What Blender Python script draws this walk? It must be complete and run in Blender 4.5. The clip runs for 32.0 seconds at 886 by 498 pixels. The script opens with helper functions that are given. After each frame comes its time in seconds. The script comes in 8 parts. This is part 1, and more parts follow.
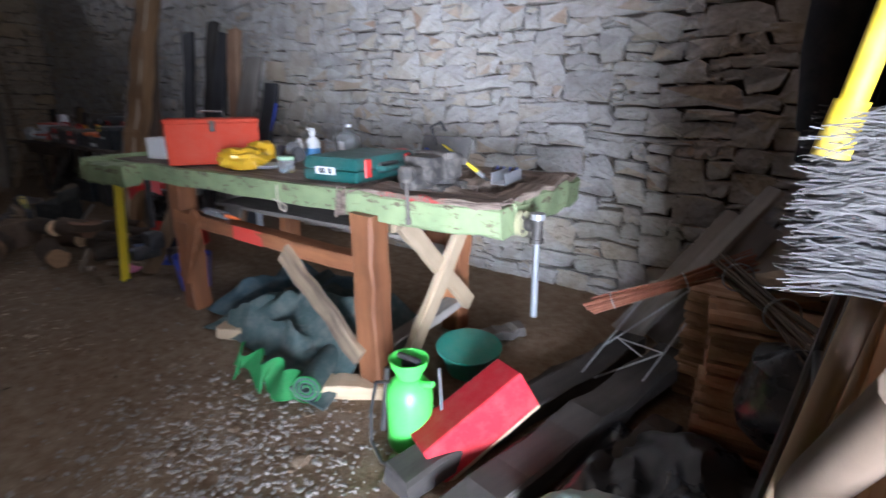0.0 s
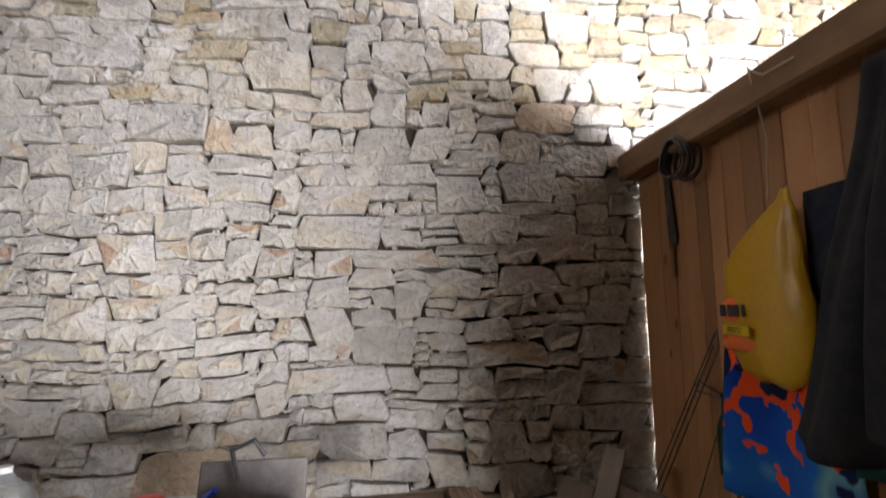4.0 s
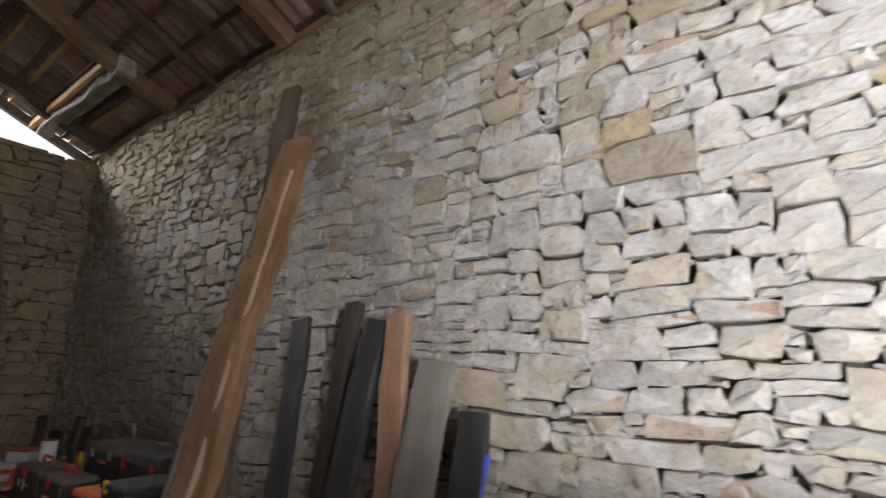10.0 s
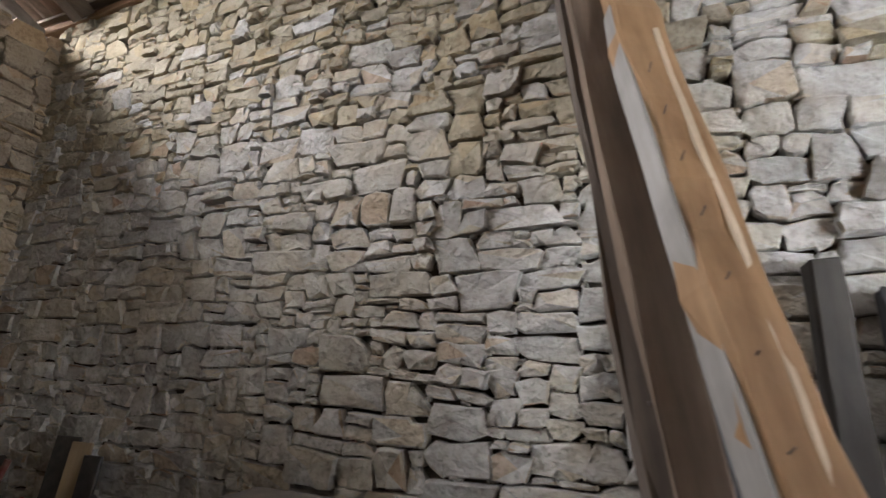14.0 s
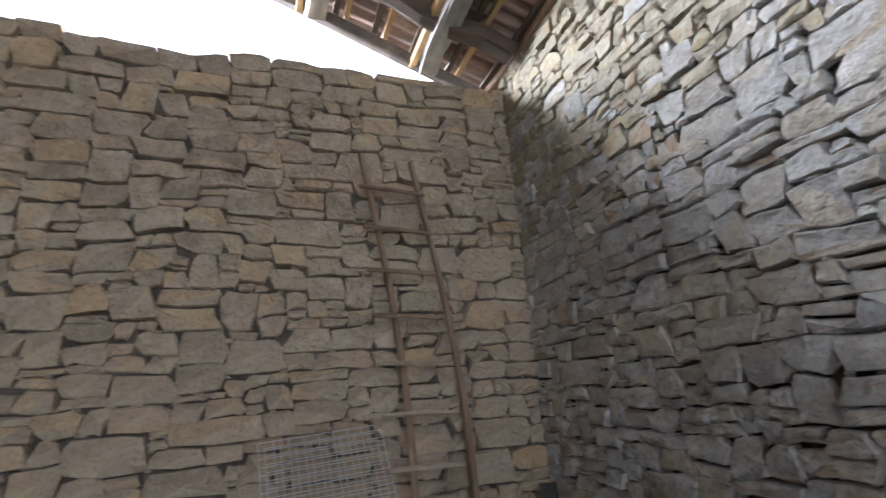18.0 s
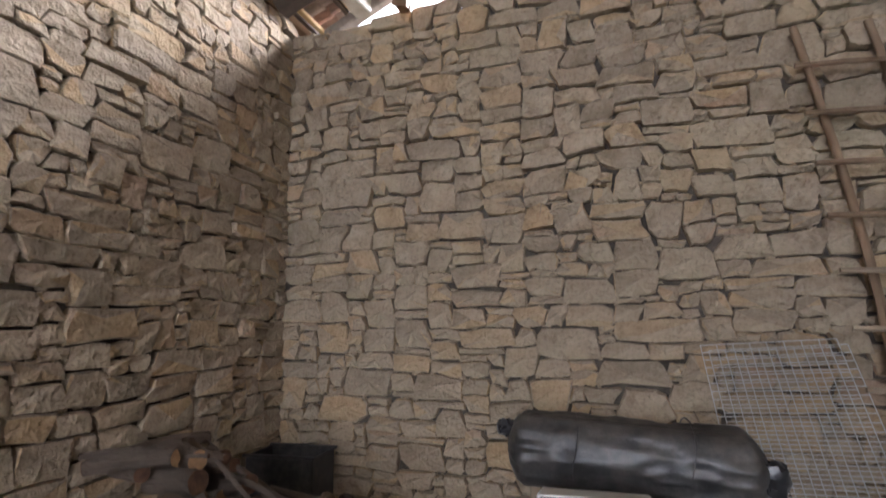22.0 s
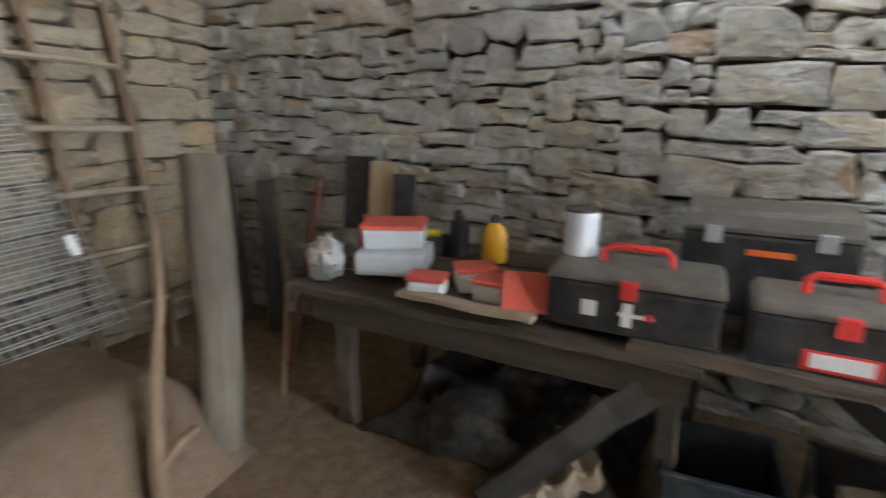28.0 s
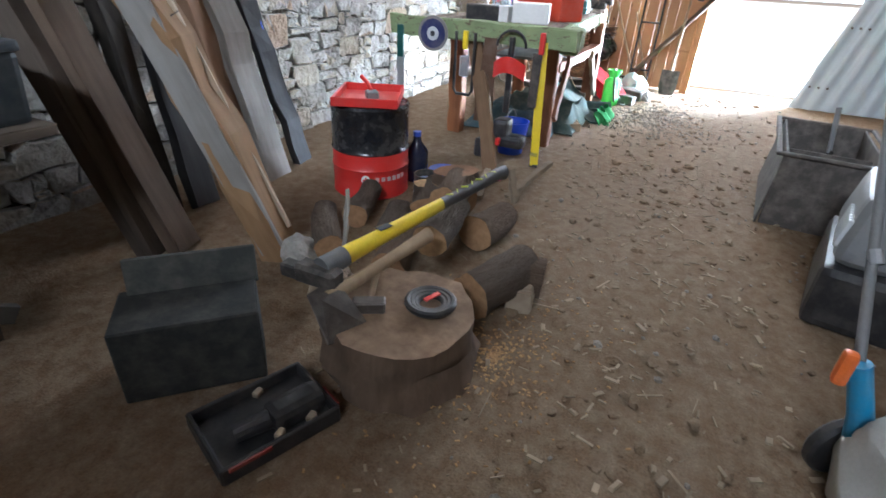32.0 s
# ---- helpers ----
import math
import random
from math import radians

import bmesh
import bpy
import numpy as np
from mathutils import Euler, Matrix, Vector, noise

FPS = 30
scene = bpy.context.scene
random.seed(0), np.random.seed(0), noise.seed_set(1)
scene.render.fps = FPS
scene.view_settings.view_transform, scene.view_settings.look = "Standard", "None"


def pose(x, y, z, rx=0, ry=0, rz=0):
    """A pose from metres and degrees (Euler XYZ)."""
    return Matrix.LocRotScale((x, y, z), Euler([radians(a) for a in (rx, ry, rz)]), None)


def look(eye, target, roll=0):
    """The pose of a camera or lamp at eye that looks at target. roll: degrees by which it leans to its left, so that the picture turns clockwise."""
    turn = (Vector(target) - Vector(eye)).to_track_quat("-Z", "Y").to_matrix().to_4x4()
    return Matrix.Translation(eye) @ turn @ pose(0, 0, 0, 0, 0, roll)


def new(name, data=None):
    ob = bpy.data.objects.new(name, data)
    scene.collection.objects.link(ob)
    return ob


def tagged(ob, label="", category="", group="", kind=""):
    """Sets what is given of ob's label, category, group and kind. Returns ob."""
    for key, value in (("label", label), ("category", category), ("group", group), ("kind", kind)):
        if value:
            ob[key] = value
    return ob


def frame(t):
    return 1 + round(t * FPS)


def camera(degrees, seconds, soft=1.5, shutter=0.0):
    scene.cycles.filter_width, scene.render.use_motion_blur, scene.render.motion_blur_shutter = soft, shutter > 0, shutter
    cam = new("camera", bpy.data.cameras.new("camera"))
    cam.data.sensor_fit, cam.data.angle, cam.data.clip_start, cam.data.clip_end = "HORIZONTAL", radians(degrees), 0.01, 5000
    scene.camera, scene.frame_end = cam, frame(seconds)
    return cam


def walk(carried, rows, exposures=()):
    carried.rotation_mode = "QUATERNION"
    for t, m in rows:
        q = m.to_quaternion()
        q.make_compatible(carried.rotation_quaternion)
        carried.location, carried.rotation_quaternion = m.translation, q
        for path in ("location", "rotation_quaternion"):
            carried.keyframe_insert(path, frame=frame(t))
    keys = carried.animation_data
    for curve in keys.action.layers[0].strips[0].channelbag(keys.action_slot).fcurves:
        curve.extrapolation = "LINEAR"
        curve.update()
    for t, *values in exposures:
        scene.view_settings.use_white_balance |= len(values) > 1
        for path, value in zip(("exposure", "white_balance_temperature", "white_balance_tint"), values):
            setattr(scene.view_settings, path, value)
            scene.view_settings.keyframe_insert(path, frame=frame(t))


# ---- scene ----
cam = camera(82.7, 32.0, shutter=0.5)
PATH = [
    (0.0, pose(0.000, 0.000, 1.330, 73.00, -0.00, 36.40)),
    (0.5, pose(-0.184, 0.183, 1.314, 71.52, -0.64, 27.08)),
    (1.0, pose(-0.440, 0.496, 1.233, 75.11, -0.34, 23.55)),
    (1.5, pose(-0.639, 0.664, 1.239, 74.70, -0.66, 10.89)),
    (2.0, pose(-0.871, 0.777, 1.305, 74.78, 1.82, 0.65)),
    (2.5, pose(-1.035, 0.848, 1.331, 77.17, 3.35, -5.83)),
    (3.0, pose(-1.159, 0.713, 1.457, 84.04, 2.60, -5.96)),
    (3.5, pose(-1.229, 0.640, 1.535, 91.15, 2.02, -5.83)),
    (4.0, pose(-1.279, 0.589, 1.601, 96.35, 1.03, -6.10)),
    (4.5, pose(-1.290, 0.536, 1.654, 100.99, 1.18, -6.34)),
    (6.5, pose(-1.584, 0.463, 1.723, 114.29, 2.48, 4.83)),
    (7.0, pose(-1.714, 0.438, 1.706, 114.15, 1.64, 10.57)),
    (7.5, pose(-1.892, 0.527, 1.704, 114.01, 0.23, 15.91)),
    (8.0, pose(-2.054, 0.663, 1.693, 112.52, -0.49, 20.58)),
    (8.5, pose(-2.250, 0.693, 1.672, 108.89, -0.79, 20.98)),
    (9.0, pose(-2.480, 0.701, 1.628, 105.32, -0.59, 20.61)),
    (9.5, pose(-2.752, 0.835, 1.619, 104.51, -1.19, 27.35)),
    (10.0, pose(-3.085, 0.982, 1.627, 104.10, -0.70, 36.51)),
    (10.5, pose(-3.490, 0.943, 1.625, 104.00, 0.38, 37.64)),
    (11.0, pose(-3.918, 0.966, 1.594, 104.21, 0.24, 38.21)),
    (11.5, pose(-4.325, 1.063, 1.612, 103.93, -0.02, 39.75)),
    (12.0, pose(-4.730, 1.039, 1.617, 103.60, -1.24, 36.78)),
    (12.5, pose(-5.108, 1.013, 1.597, 103.04, -2.09, 32.65)),
    (13.0, pose(-5.447, 1.052, 1.641, 103.10, -1.65, 30.32)),
    (13.5, pose(-5.790, 1.012, 1.620, 103.39, -2.15, 22.74)),
    (15.5, pose(-6.848, 1.250, 1.767, 104.53, 2.46, 28.02)),
    (16.0, pose(-7.019, 1.347, 1.775, 105.38, 4.10, 38.18)),
    (16.5, pose(-7.112, 1.439, 1.787, 106.00, 5.59, 47.26)),
    (17.0, pose(-7.184, 1.437, 1.785, 106.07, 5.64, 55.62)),
    (17.5, pose(-7.257, 1.384, 1.785, 105.77, 4.88, 63.34)),
    (18.0, pose(-7.293, 1.314, 1.775, 105.90, 4.46, 70.89)),
    (18.5, pose(-7.295, 1.250, 1.780, 105.94, 4.51, 76.22)),
    (19.0, pose(-7.273, 1.187, 1.778, 106.13, 4.30, 81.77)),
    (19.5, pose(-7.244, 1.130, 1.777, 106.84, 3.85, 88.23)),
    (20.0, pose(-7.231, 1.061, 1.775, 107.39, 3.71, 95.06)),
    (20.5, pose(-7.219, 0.995, 1.783, 107.93, 2.89, 101.41)),
    (21.0, pose(-7.166, 0.940, 1.775, 107.44, 1.74, 106.25)),
    (21.5, pose(-7.160, 0.882, 1.748, 103.04, 0.92, 109.15)),
    (22.0, pose(-7.191, 0.857, 1.707, 98.58, 0.66, 109.66)),
    (22.5, pose(-7.217, 0.807, 1.662, 92.94, 0.22, 109.22)),
    (23.0, pose(-7.233, 0.762, 1.608, 88.73, -0.21, 108.87)),
    (23.5, pose(-7.259, 0.713, 1.563, 85.66, -0.17, 107.23)),
    (24.0, pose(-7.334, 0.612, 1.511, 81.55, -0.14, 104.71)),
    (24.5, pose(-7.504, 0.539, 1.478, 80.48, -0.74, 103.81)),
    (26.5, pose(-7.779, 0.558, 1.396, 77.39, -0.26, 71.84)),
    (27.0, pose(-7.788, 0.671, 1.352, 75.57, -0.96, 61.32)),
    (27.5, pose(-7.791, 0.827, 1.355, 75.49, -1.61, 45.87)),
    (28.0, pose(-7.770, 0.869, 1.406, 74.67, -0.04, 27.89)),
    (28.5, pose(-7.685, 0.880, 1.471, 71.68, -0.19, 9.77)),
    (29.0, pose(-7.580, 0.858, 1.455, 71.24, -1.57, -3.19)),
    (29.5, pose(-7.475, 0.806, 1.435, 72.71, -3.59, -18.06)),
    (30.0, pose(-7.396, 0.757, 1.376, 71.86, -3.65, -37.92)),
    (30.5, pose(-7.329, 0.706, 1.310, 66.96, -4.67, -48.88)),
    (31.0, pose(-7.288, 0.627, 1.275, 64.49, -3.72, -54.99)),
    (31.5, pose(-7.248, 0.562, 1.250, 62.73, -2.66, -61.01)),
    (32.0, pose(-7.206, 0.518, 1.231, 61.13, -2.74, -64.18)),
]
walk(cam, PATH, [(0.0, -1.5, 5700, 18), (1.0, -1.4, 5900, 21), (2.0, -1.5, 6700, 24), (3.0, -1.2, 6700, 20), (4.0, -1.35, 7000, 19), (7.0, -2.1, 6400, 16), (8.0, -1.6, 6500, 16), (9.0, -1.4, 7000, 17), (10.0, -0.6, 6900, 17), (11.0, 0.05, 6600, 15), (13.0, 0.55, 6600, 14), (16.0, 0.95, 6200, 13), (18.0, 1.1, 5700, 12), (20.0, 1.1, 5500, 13), (22.0, 1.4, 6100, 18), (24.0, 1.85, 6800, 21), (26.5, 1.68, 6500, 7), (28.0, 2.0, 5900, 5), (29.0, 1.95, 5700, 8), (30.0, 0.95, 5300, 9), (32.0, 0.8, 5600, 8)])


# ---- world, sun and exposure ----
world = bpy.data.worlds.new("sky")
scene.world = world
world.use_nodes = True
wn = world.node_tree.nodes
sky = wn.new("ShaderNodeTexSky")
sky.sky_type = "NISHITA"
sky.sun_disc = False
sky.sun_elevation = radians(52)
sky.sun_rotation = radians(160)
sky.dust_density = 3.0
wn["Background"].inputs[1].default_value = 0.15
world.node_tree.links.new(sky.outputs[0], wn["Background"].inputs[0])

sun = new("sun", bpy.data.lights.new("sun", "SUN"))
sun.data.energy = 4.0
sun.data.angle = radians(10)
sun.data.color = (1.0, 0.95, 0.87)
sun.matrix_world = look((14, -40, 56), (0, 0, 0))


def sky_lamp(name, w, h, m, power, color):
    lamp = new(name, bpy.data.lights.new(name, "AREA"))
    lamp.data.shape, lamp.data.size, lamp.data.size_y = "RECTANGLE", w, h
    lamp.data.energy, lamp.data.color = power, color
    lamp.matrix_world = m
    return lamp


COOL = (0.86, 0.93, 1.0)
sky_lamp("east_daylight", 4.6, 2.0, look((2.1, 0.7, 4.1), (-8, 1.2, 2.8)), 190, COOL)
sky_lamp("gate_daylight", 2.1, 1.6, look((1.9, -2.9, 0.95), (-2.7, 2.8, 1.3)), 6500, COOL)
sky_lamp("gate_opening_daylight", 1.9, 2.2, look((1.55, -0.32, 1.25), (-8, 0.3, 0.9)), 125, COOL)
sky_lamp("west_gable_daylight", 3.4, 0.8, look((-12.4, 0.6, 5.5), (-8.2, 1.2, 2.9)), 560, (0.96, 0.97, 1.0))


# ---- materials ----
class Mat:
    """A small node-graph builder round one Principled shader."""

    def __init__(self, name, rough=0.8, metal=0.0, spec=0.5):
        self.m = bpy.data.materials.new(name)
        self.m.use_nodes = True
        self.nt = self.m.node_tree
        self.b = self.nt.nodes["Principled BSDF"]
        self.b.inputs["Roughness"].default_value = rough
        self.b.inputs["Metallic"].default_value = metal
        self.b.inputs["Specular IOR Level"].default_value = spec

    def node(self, kind, **props):
        n = self.nt.nodes.new(kind)
        for k, v in props.items():
            setattr(n, k, v)
        return n

    def link(self, a, b):
        self.nt.links.new(a, b)

    def noise(self, scale, detail=4.0, rough=0.55, stretch=None, coord="Object", shift=None):
        tc = self.node("ShaderNodeTexCoord")
        mp = self.node("ShaderNodeMapping")
        self.link(tc.outputs[coord], mp.inputs[0])
        if stretch:
            mp.inputs["Scale"].default_value = stretch
        if shift is not None:
            self.link(shift, mp.inputs["Location"])
        n = self.node("ShaderNodeTexNoise")
        n.inputs["Scale"].default_value, n.inputs["Detail"].default_value, n.inputs["Roughness"].default_value = scale, detail, rough
        self.link(mp.outputs[0], n.inputs["Vector"])
        return n.outputs["Fac"]

    def ramp(self, fac, stops):
        r = self.node("ShaderNodeValToRGB")
        els = r.color_ramp.elements
        while len(els) < len(stops):
            els.new(0.5)
        for e, (p, c) in zip(els, stops):
            e.position, e.color = p, (*c, 1)
        self.link(fac, r.inputs[0])
        return r.outputs[0]

    def mix(self, fac, a, b, mode="MIX"):
        n = self.node("ShaderNodeMix", data_type="RGBA", blend_type=mode)
        for sock, v in ((0, fac), (6, a), (7, b)):
            if isinstance(v, (int, float)):
                n.inputs[sock].default_value = v
            elif isinstance(v, tuple):
                n.inputs[sock].default_value = (*v, 1)
            else:
                self.link(v, n.inputs[sock])
        return n.outputs[2]

    def math(self, op, a, b=0.0):
        n = self.node("ShaderNodeMath", operation=op)
        for i, v in enumerate((a, b)):
            if isinstance(v, (int, float)):
                n.inputs[i].default_value = v
            else:
                self.link(v, n.inputs[i])
        return n.outputs[0]

    def random(self):
        """One number per piece, whether it is an object of its own or an island of a joined mesh."""
        o, g = self.node("ShaderNodeObjectInfo"), self.node("ShaderNodeNewGeometry")
        return self.math("FRACT", self.math("ADD", o.outputs["Random"], g.outputs["Random Per Island"]))

    def bump(self, height, strength=0.4, dist=0.01):
        n = self.node("ShaderNodeBump")
        n.inputs["Strength"].default_value, n.inputs["Distance"].default_value = strength, dist
        self.link(height, n.inputs["Height"])
        self.link(n.outputs[0], self.b.inputs["Normal"])
        return self

    def color(self, c):
        if isinstance(c, tuple):
            self.b.inputs["Base Color"].default_value = (*c, 1)
        else:
            self.link(c, self.b.inputs["Base Color"])
        return self

    def rough(self, v):
        self.link(v, self.b.inputs["Roughness"])
        return self


def stone_mat(name, base, warm, spread=1.0):
    k = Mat(name, 0.9, spec=0.25)
    r = k.random()
    tone = k.ramp(r, [(0.0, tuple(v * 0.80 for v in base)), (0.35, base), (0.66, tuple(v * 1.12 for v in base)), (0.80, tuple(0.5 * v + 0.5 * w for v, w in zip(base, warm))), (0.95, warm), (1.0, (0.36, 0.26, 0.19))])
    tone.node.color_ramp.interpolation = "LINEAR"
    n1, n2, n3 = k.noise(7, 6, 0.6), k.noise(36, 6, 0.62), k.noise(1.3, 3)
    tone = k.mix(k.ramp(n1, [(0.36, (0, 0, 0)), (0.62, (1, 1, 1))]), k.mix(1.0, tone, (0.74, 0.71, 0.67), "MULTIPLY"), tone)
    tone = k.mix(0.5, tone, k.ramp(n2, [(0.28, (0.5, 0.48, 0.45)), (0.5, (1, 1, 1)), (0.75, (1.2, 1.2, 1.2))]), "MULTIPLY")
    tone = k.mix(k.ramp(n3, [(0.48, (0, 0, 0)), (0.7, (0.5, 0.5, 0.5))]), tone, (0.40, 0.335, 0.22))
    k.color(tone)
    n4 = k.math("ABSOLUTE", k.math("SUBTRACT", k.noise(6.5, 3, 0.55), 0.5))
    h = k.math("ADD", k.math("ADD", k.math("MULTIPLY", n1, 0.8), k.math("MULTIPLY", n2, 0.42)), k.math("MULTIPLY", n4, 1.5))
    return k.bump(h, 1.0, 0.045).m


STONE = stone_mat("limestone rubble", (0.43, 0.42, 0.40), (0.45, 0.40, 0.32))
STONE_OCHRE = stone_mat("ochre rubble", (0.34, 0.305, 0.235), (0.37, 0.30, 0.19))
STONE_WARM = stone_mat("sandstone rubble", (0.35, 0.285, 0.21), (0.43, 0.31, 0.185))


def earth_mat(name, a, b, c):
    k = Mat(name, 0.95, spec=0.15)
    n1, n2, n3 = k.noise(0.9, 4), k.noise(14, 6, 0.7), k.noise(130, 3, 0.7)
    col = k.mix(n1, a, b)
    col = k.mix(k.ramp(n2, [(0.4, (0, 0, 0)), (0.75, (1, 1, 1))]), col, c)
    col = k.mix(0.5, col, k.ramp(n3, [(0.3, (0.5, 0.5, 0.5)), (0.7, (1.35, 1.35, 1.35))]), "MULTIPLY")
    k.color(col)
    return k.bump(k.math("ADD", k.math("MULTIPLY", n2, 0.8), k.math("MULTIPLY", n3, 0.3)), 0.7, 0.02).m


EARTH = earth_mat("trodden earth", (0.14, 0.085, 0.046), (0.20, 0.142, 0.088), (0.27, 0.21, 0.148))
JOINT = earth_mat("earth joint", (0.048, 0.04, 0.032), (0.072, 0.06, 0.048), (0.12, 0.10, 0.08))


def wood_mat(name, a, b, rough=0.8, grain=(1, 1, 14), scale=9.0, knots=False, bump=0.35, spec=0.3, dirt=0.35, relief=0.006):
    """Wood with its grain along the longest axis: the stretch is small along that axis."""
    k = Mat(name, rough, spec=spec)
    o = k.node("ShaderNodeObjectInfo")
    n1 = k.noise(scale, 5, 0.6, grain)
    n2 = k.noise(scale * 0.25, 3, 0.5, grain)
    n3 = k.noise(3.5, 4)
    col = k.mix(k.ramp(n1, [(0.35, (0, 0, 0)), (0.65, (1, 1, 1))]), a, b)
    col = k.mix(k.ramp(n2, [(0.35, (0.0, 0.0, 0.0)), (0.75, (0.6, 0.6, 0.6))]), col, tuple(v * 0.55 for v in a))
    col = k.mix(dirt, col, k.ramp(n3, [(0.3, (0.45, 0.43, 0.4)), (0.65, (1.1, 1.1, 1.1))]), "MULTIPLY")
    if knots:
        tc, vo, mp = k.node("ShaderNodeTexCoord"), k.node("ShaderNodeTexVoronoi"), k.node("ShaderNodeMapping")
        mp.inputs["Scale"].default_value = (0.0, 7.5, 3.2)
        k.link(tc.outputs["Object"], mp.inputs[0])
        k.link(mp.outputs[0], vo.inputs["Vector"])
        vo.inputs["Scale"].default_value = 1.0
        spot = k.ramp(k.math("ADD", vo.outputs["Distance"], k.math("MULTIPLY", n3, 0.06)), [(0.09, (0.85, 0.85, 0.85)), (0.15, (0, 0, 0))])
        col = k.mix(spot, col, tuple(v * 0.3 for v in a))
    v = k.math("ADD", k.math("MULTIPLY", k.random(), 0.5), 0.75)
    hsv = k.node("ShaderNodeHueSaturation")
    k.link(col, hsv.inputs["Color"])
    k.link(v, hsv.inputs["Value"])
    k.color(hsv.outputs[0])
    return k.bump(n1, bump, relief).m


GX, GY, GZ = (0.12, 1, 1), (1, 0.12, 1), (1, 1, 0.12)
OAK_Z = wood_mat("old brown timber", (0.20, 0.12, 0.065), (0.33, 0.21, 0.12), grain=GZ)
OAK_X = wood_mat("old brown timber along", (0.20, 0.12, 0.065), (0.33, 0.21, 0.12), grain=GX)
OAK_Y = wood_mat("old brown timber across", (0.20, 0.12, 0.065), (0.33, 0.21, 0.12), grain=GY)
GREY_Z = wood_mat("weathered grey board", (0.20, 0.18, 0.155), (0.33, 0.30, 0.265), grain=GZ)
GREY_X = wood_mat("weathered grey plank", (0.20, 0.18, 0.155), (0.33, 0.30, 0.265), grain=GX)
PINE_Z = wood_mat("varnished pine", (0.42, 0.20, 0.08), (0.52, 0.28, 0.13), 0.55, GZ, 7, spec=0.4, bump=0.12, dirt=0.25, knots=True)
LIMED_X = wood_mat("lime-splashed beam", (0.26, 0.25, 0.22), (0.62, 0.60, 0.54), 0.9, GX, 5, dirt=0.7)
PINE_X = wood_mat("fresh pine along", (0.50, 0.33, 0.15), (0.62, 0.44, 0.22), 0.7, GX, 8, bump=0.15)
BLACK_Z = wood_mat("tarred dark board", (0.022, 0.022, 0.024), (0.05, 0.05, 0.052), 0.7, GZ)
DARK_Y = wood_mat("smoked roof timber", (0.07, 0.05, 0.035), (0.13, 0.095, 0.065), grain=GY)
RAFTER_Y = wood_mat("old roof rafter", (0.12, 0.08, 0.052), (0.21, 0.15, 0.10), grain=GY)
DARK_X = wood_mat("smoked roof lath", (0.10, 0.075, 0.055), (0.17, 0.13, 0.09), grain=GX)
REDWOOD_Z = wood_mat("red-brown stained leg", (0.16, 0.062, 0.028), (0.36, 0.15, 0.065), 0.6, GZ, 7)
PALE_Z = wood_mat("raw offcut wood", (0.42, 0.31, 0.19), (0.56, 0.44, 0.30), 0.75, GZ)


def plain(name, c, rough=0.5, metal=0.0, wear=0.25, scale=12.0, spec=0.5, bump=0.08):
    """Paint, plastic, cloth or metal of one colour, dusty and a little worn."""
    k = Mat(name, rough, metal, spec)
    n, g = k.noise(scale, 5, 0.65), k.noise(scale * 9, 3, 0.6)
    dust = (0.35, 0.31, 0.26)
    col = k.mix(k.ramp(n, [(0.42, (0, 0, 0)), (0.85, (wear, wear, wear))]), c, dust)
    col = k.mix(0.3, col, k.ramp(g, [(0.3, (0.75, 0.75, 0.75)), (0.7, (1.15, 1.15, 1.15))]), "MULTIPLY")
    k.color(col)
    k.rough(k.math("ADD", k.math("MULTIPLY", n, 0.35), max(rough - 0.17, 0.03)))
    return k.bump(g, bump, 0.004).m


def chipped(name, paint, under, amount=0.5, grain=GX):
    """Old paint flaked off the wood below it."""
    k = Mat(name, 0.75, spec=0.3)
    n, w, d = k.noise(26, 8, 0.75, tuple(0.5 + 0.5 * g for g in grain)), k.noise(40, 4, 0.6, grain), k.noise(5, 4)
    edge = k.ramp(n, [(amount - 0.02, (1, 1, 1)), (amount + 0.02, (0, 0, 0))])
    col = k.mix(edge, k.mix(k.ramp(d, [(0.35, (0, 0, 0)), (0.65, (1, 1, 1))]), paint, tuple(v * 0.68 for v in paint)), k.mix(w, under, tuple(v * 0.5 for v in under)))
    k.color(col)
    return k.bump(k.math("SUBTRACT", k.math("MULTIPLY", w, 0.3), k.math("MULTIPLY", k.math("GREATER_THAN", n, amount), -0.7)), 0.5, 0.004).m


RED_PAINT = plain("faded red paint", (0.62, 0.045, 0.03), 0.45)


# ---- building blocks ----
def thing(name, at=(0, 0, 0), label="", category="", group="", kind="", rot=(0, 0, 0)):
    ob = new(name)
    ob.empty_display_size = 0.1
    ob.matrix_world = pose(*at, *rot)
    return tagged(ob, label, category, group, kind)


def mesh_of(name, geo, mat, smooth=False, sharp=None):
    v, f = geo
    me = bpy.data.meshes.new(name)
    me.from_pydata(v, [], f)
    me.update()
    if mat:
        me.materials.append(mat)
    if smooth:
        me.polygons.foreach_set("use_smooth", [True] * len(me.polygons))
        if sharp:
            me.set_sharp_from_angle(angle=radians(sharp))
    return me


def part(name, geo, mat, parent=None, label="", smooth=False, sharp=40, at=None, rot=(0, 0, 0)):
    ob = new(name, mesh_of(name, geo, mat, smooth, sharp))
    if parent is not None:
        ob.parent = parent
    if at is not None:
        ob.matrix_basis = pose(*at, *rot)
    return tagged(ob, label)


def world_of(ob):
    m = ob.matrix_basis
    return m if ob.parent is None else world_of(ob.parent) @ ob.matrix_parent_inverse @ m


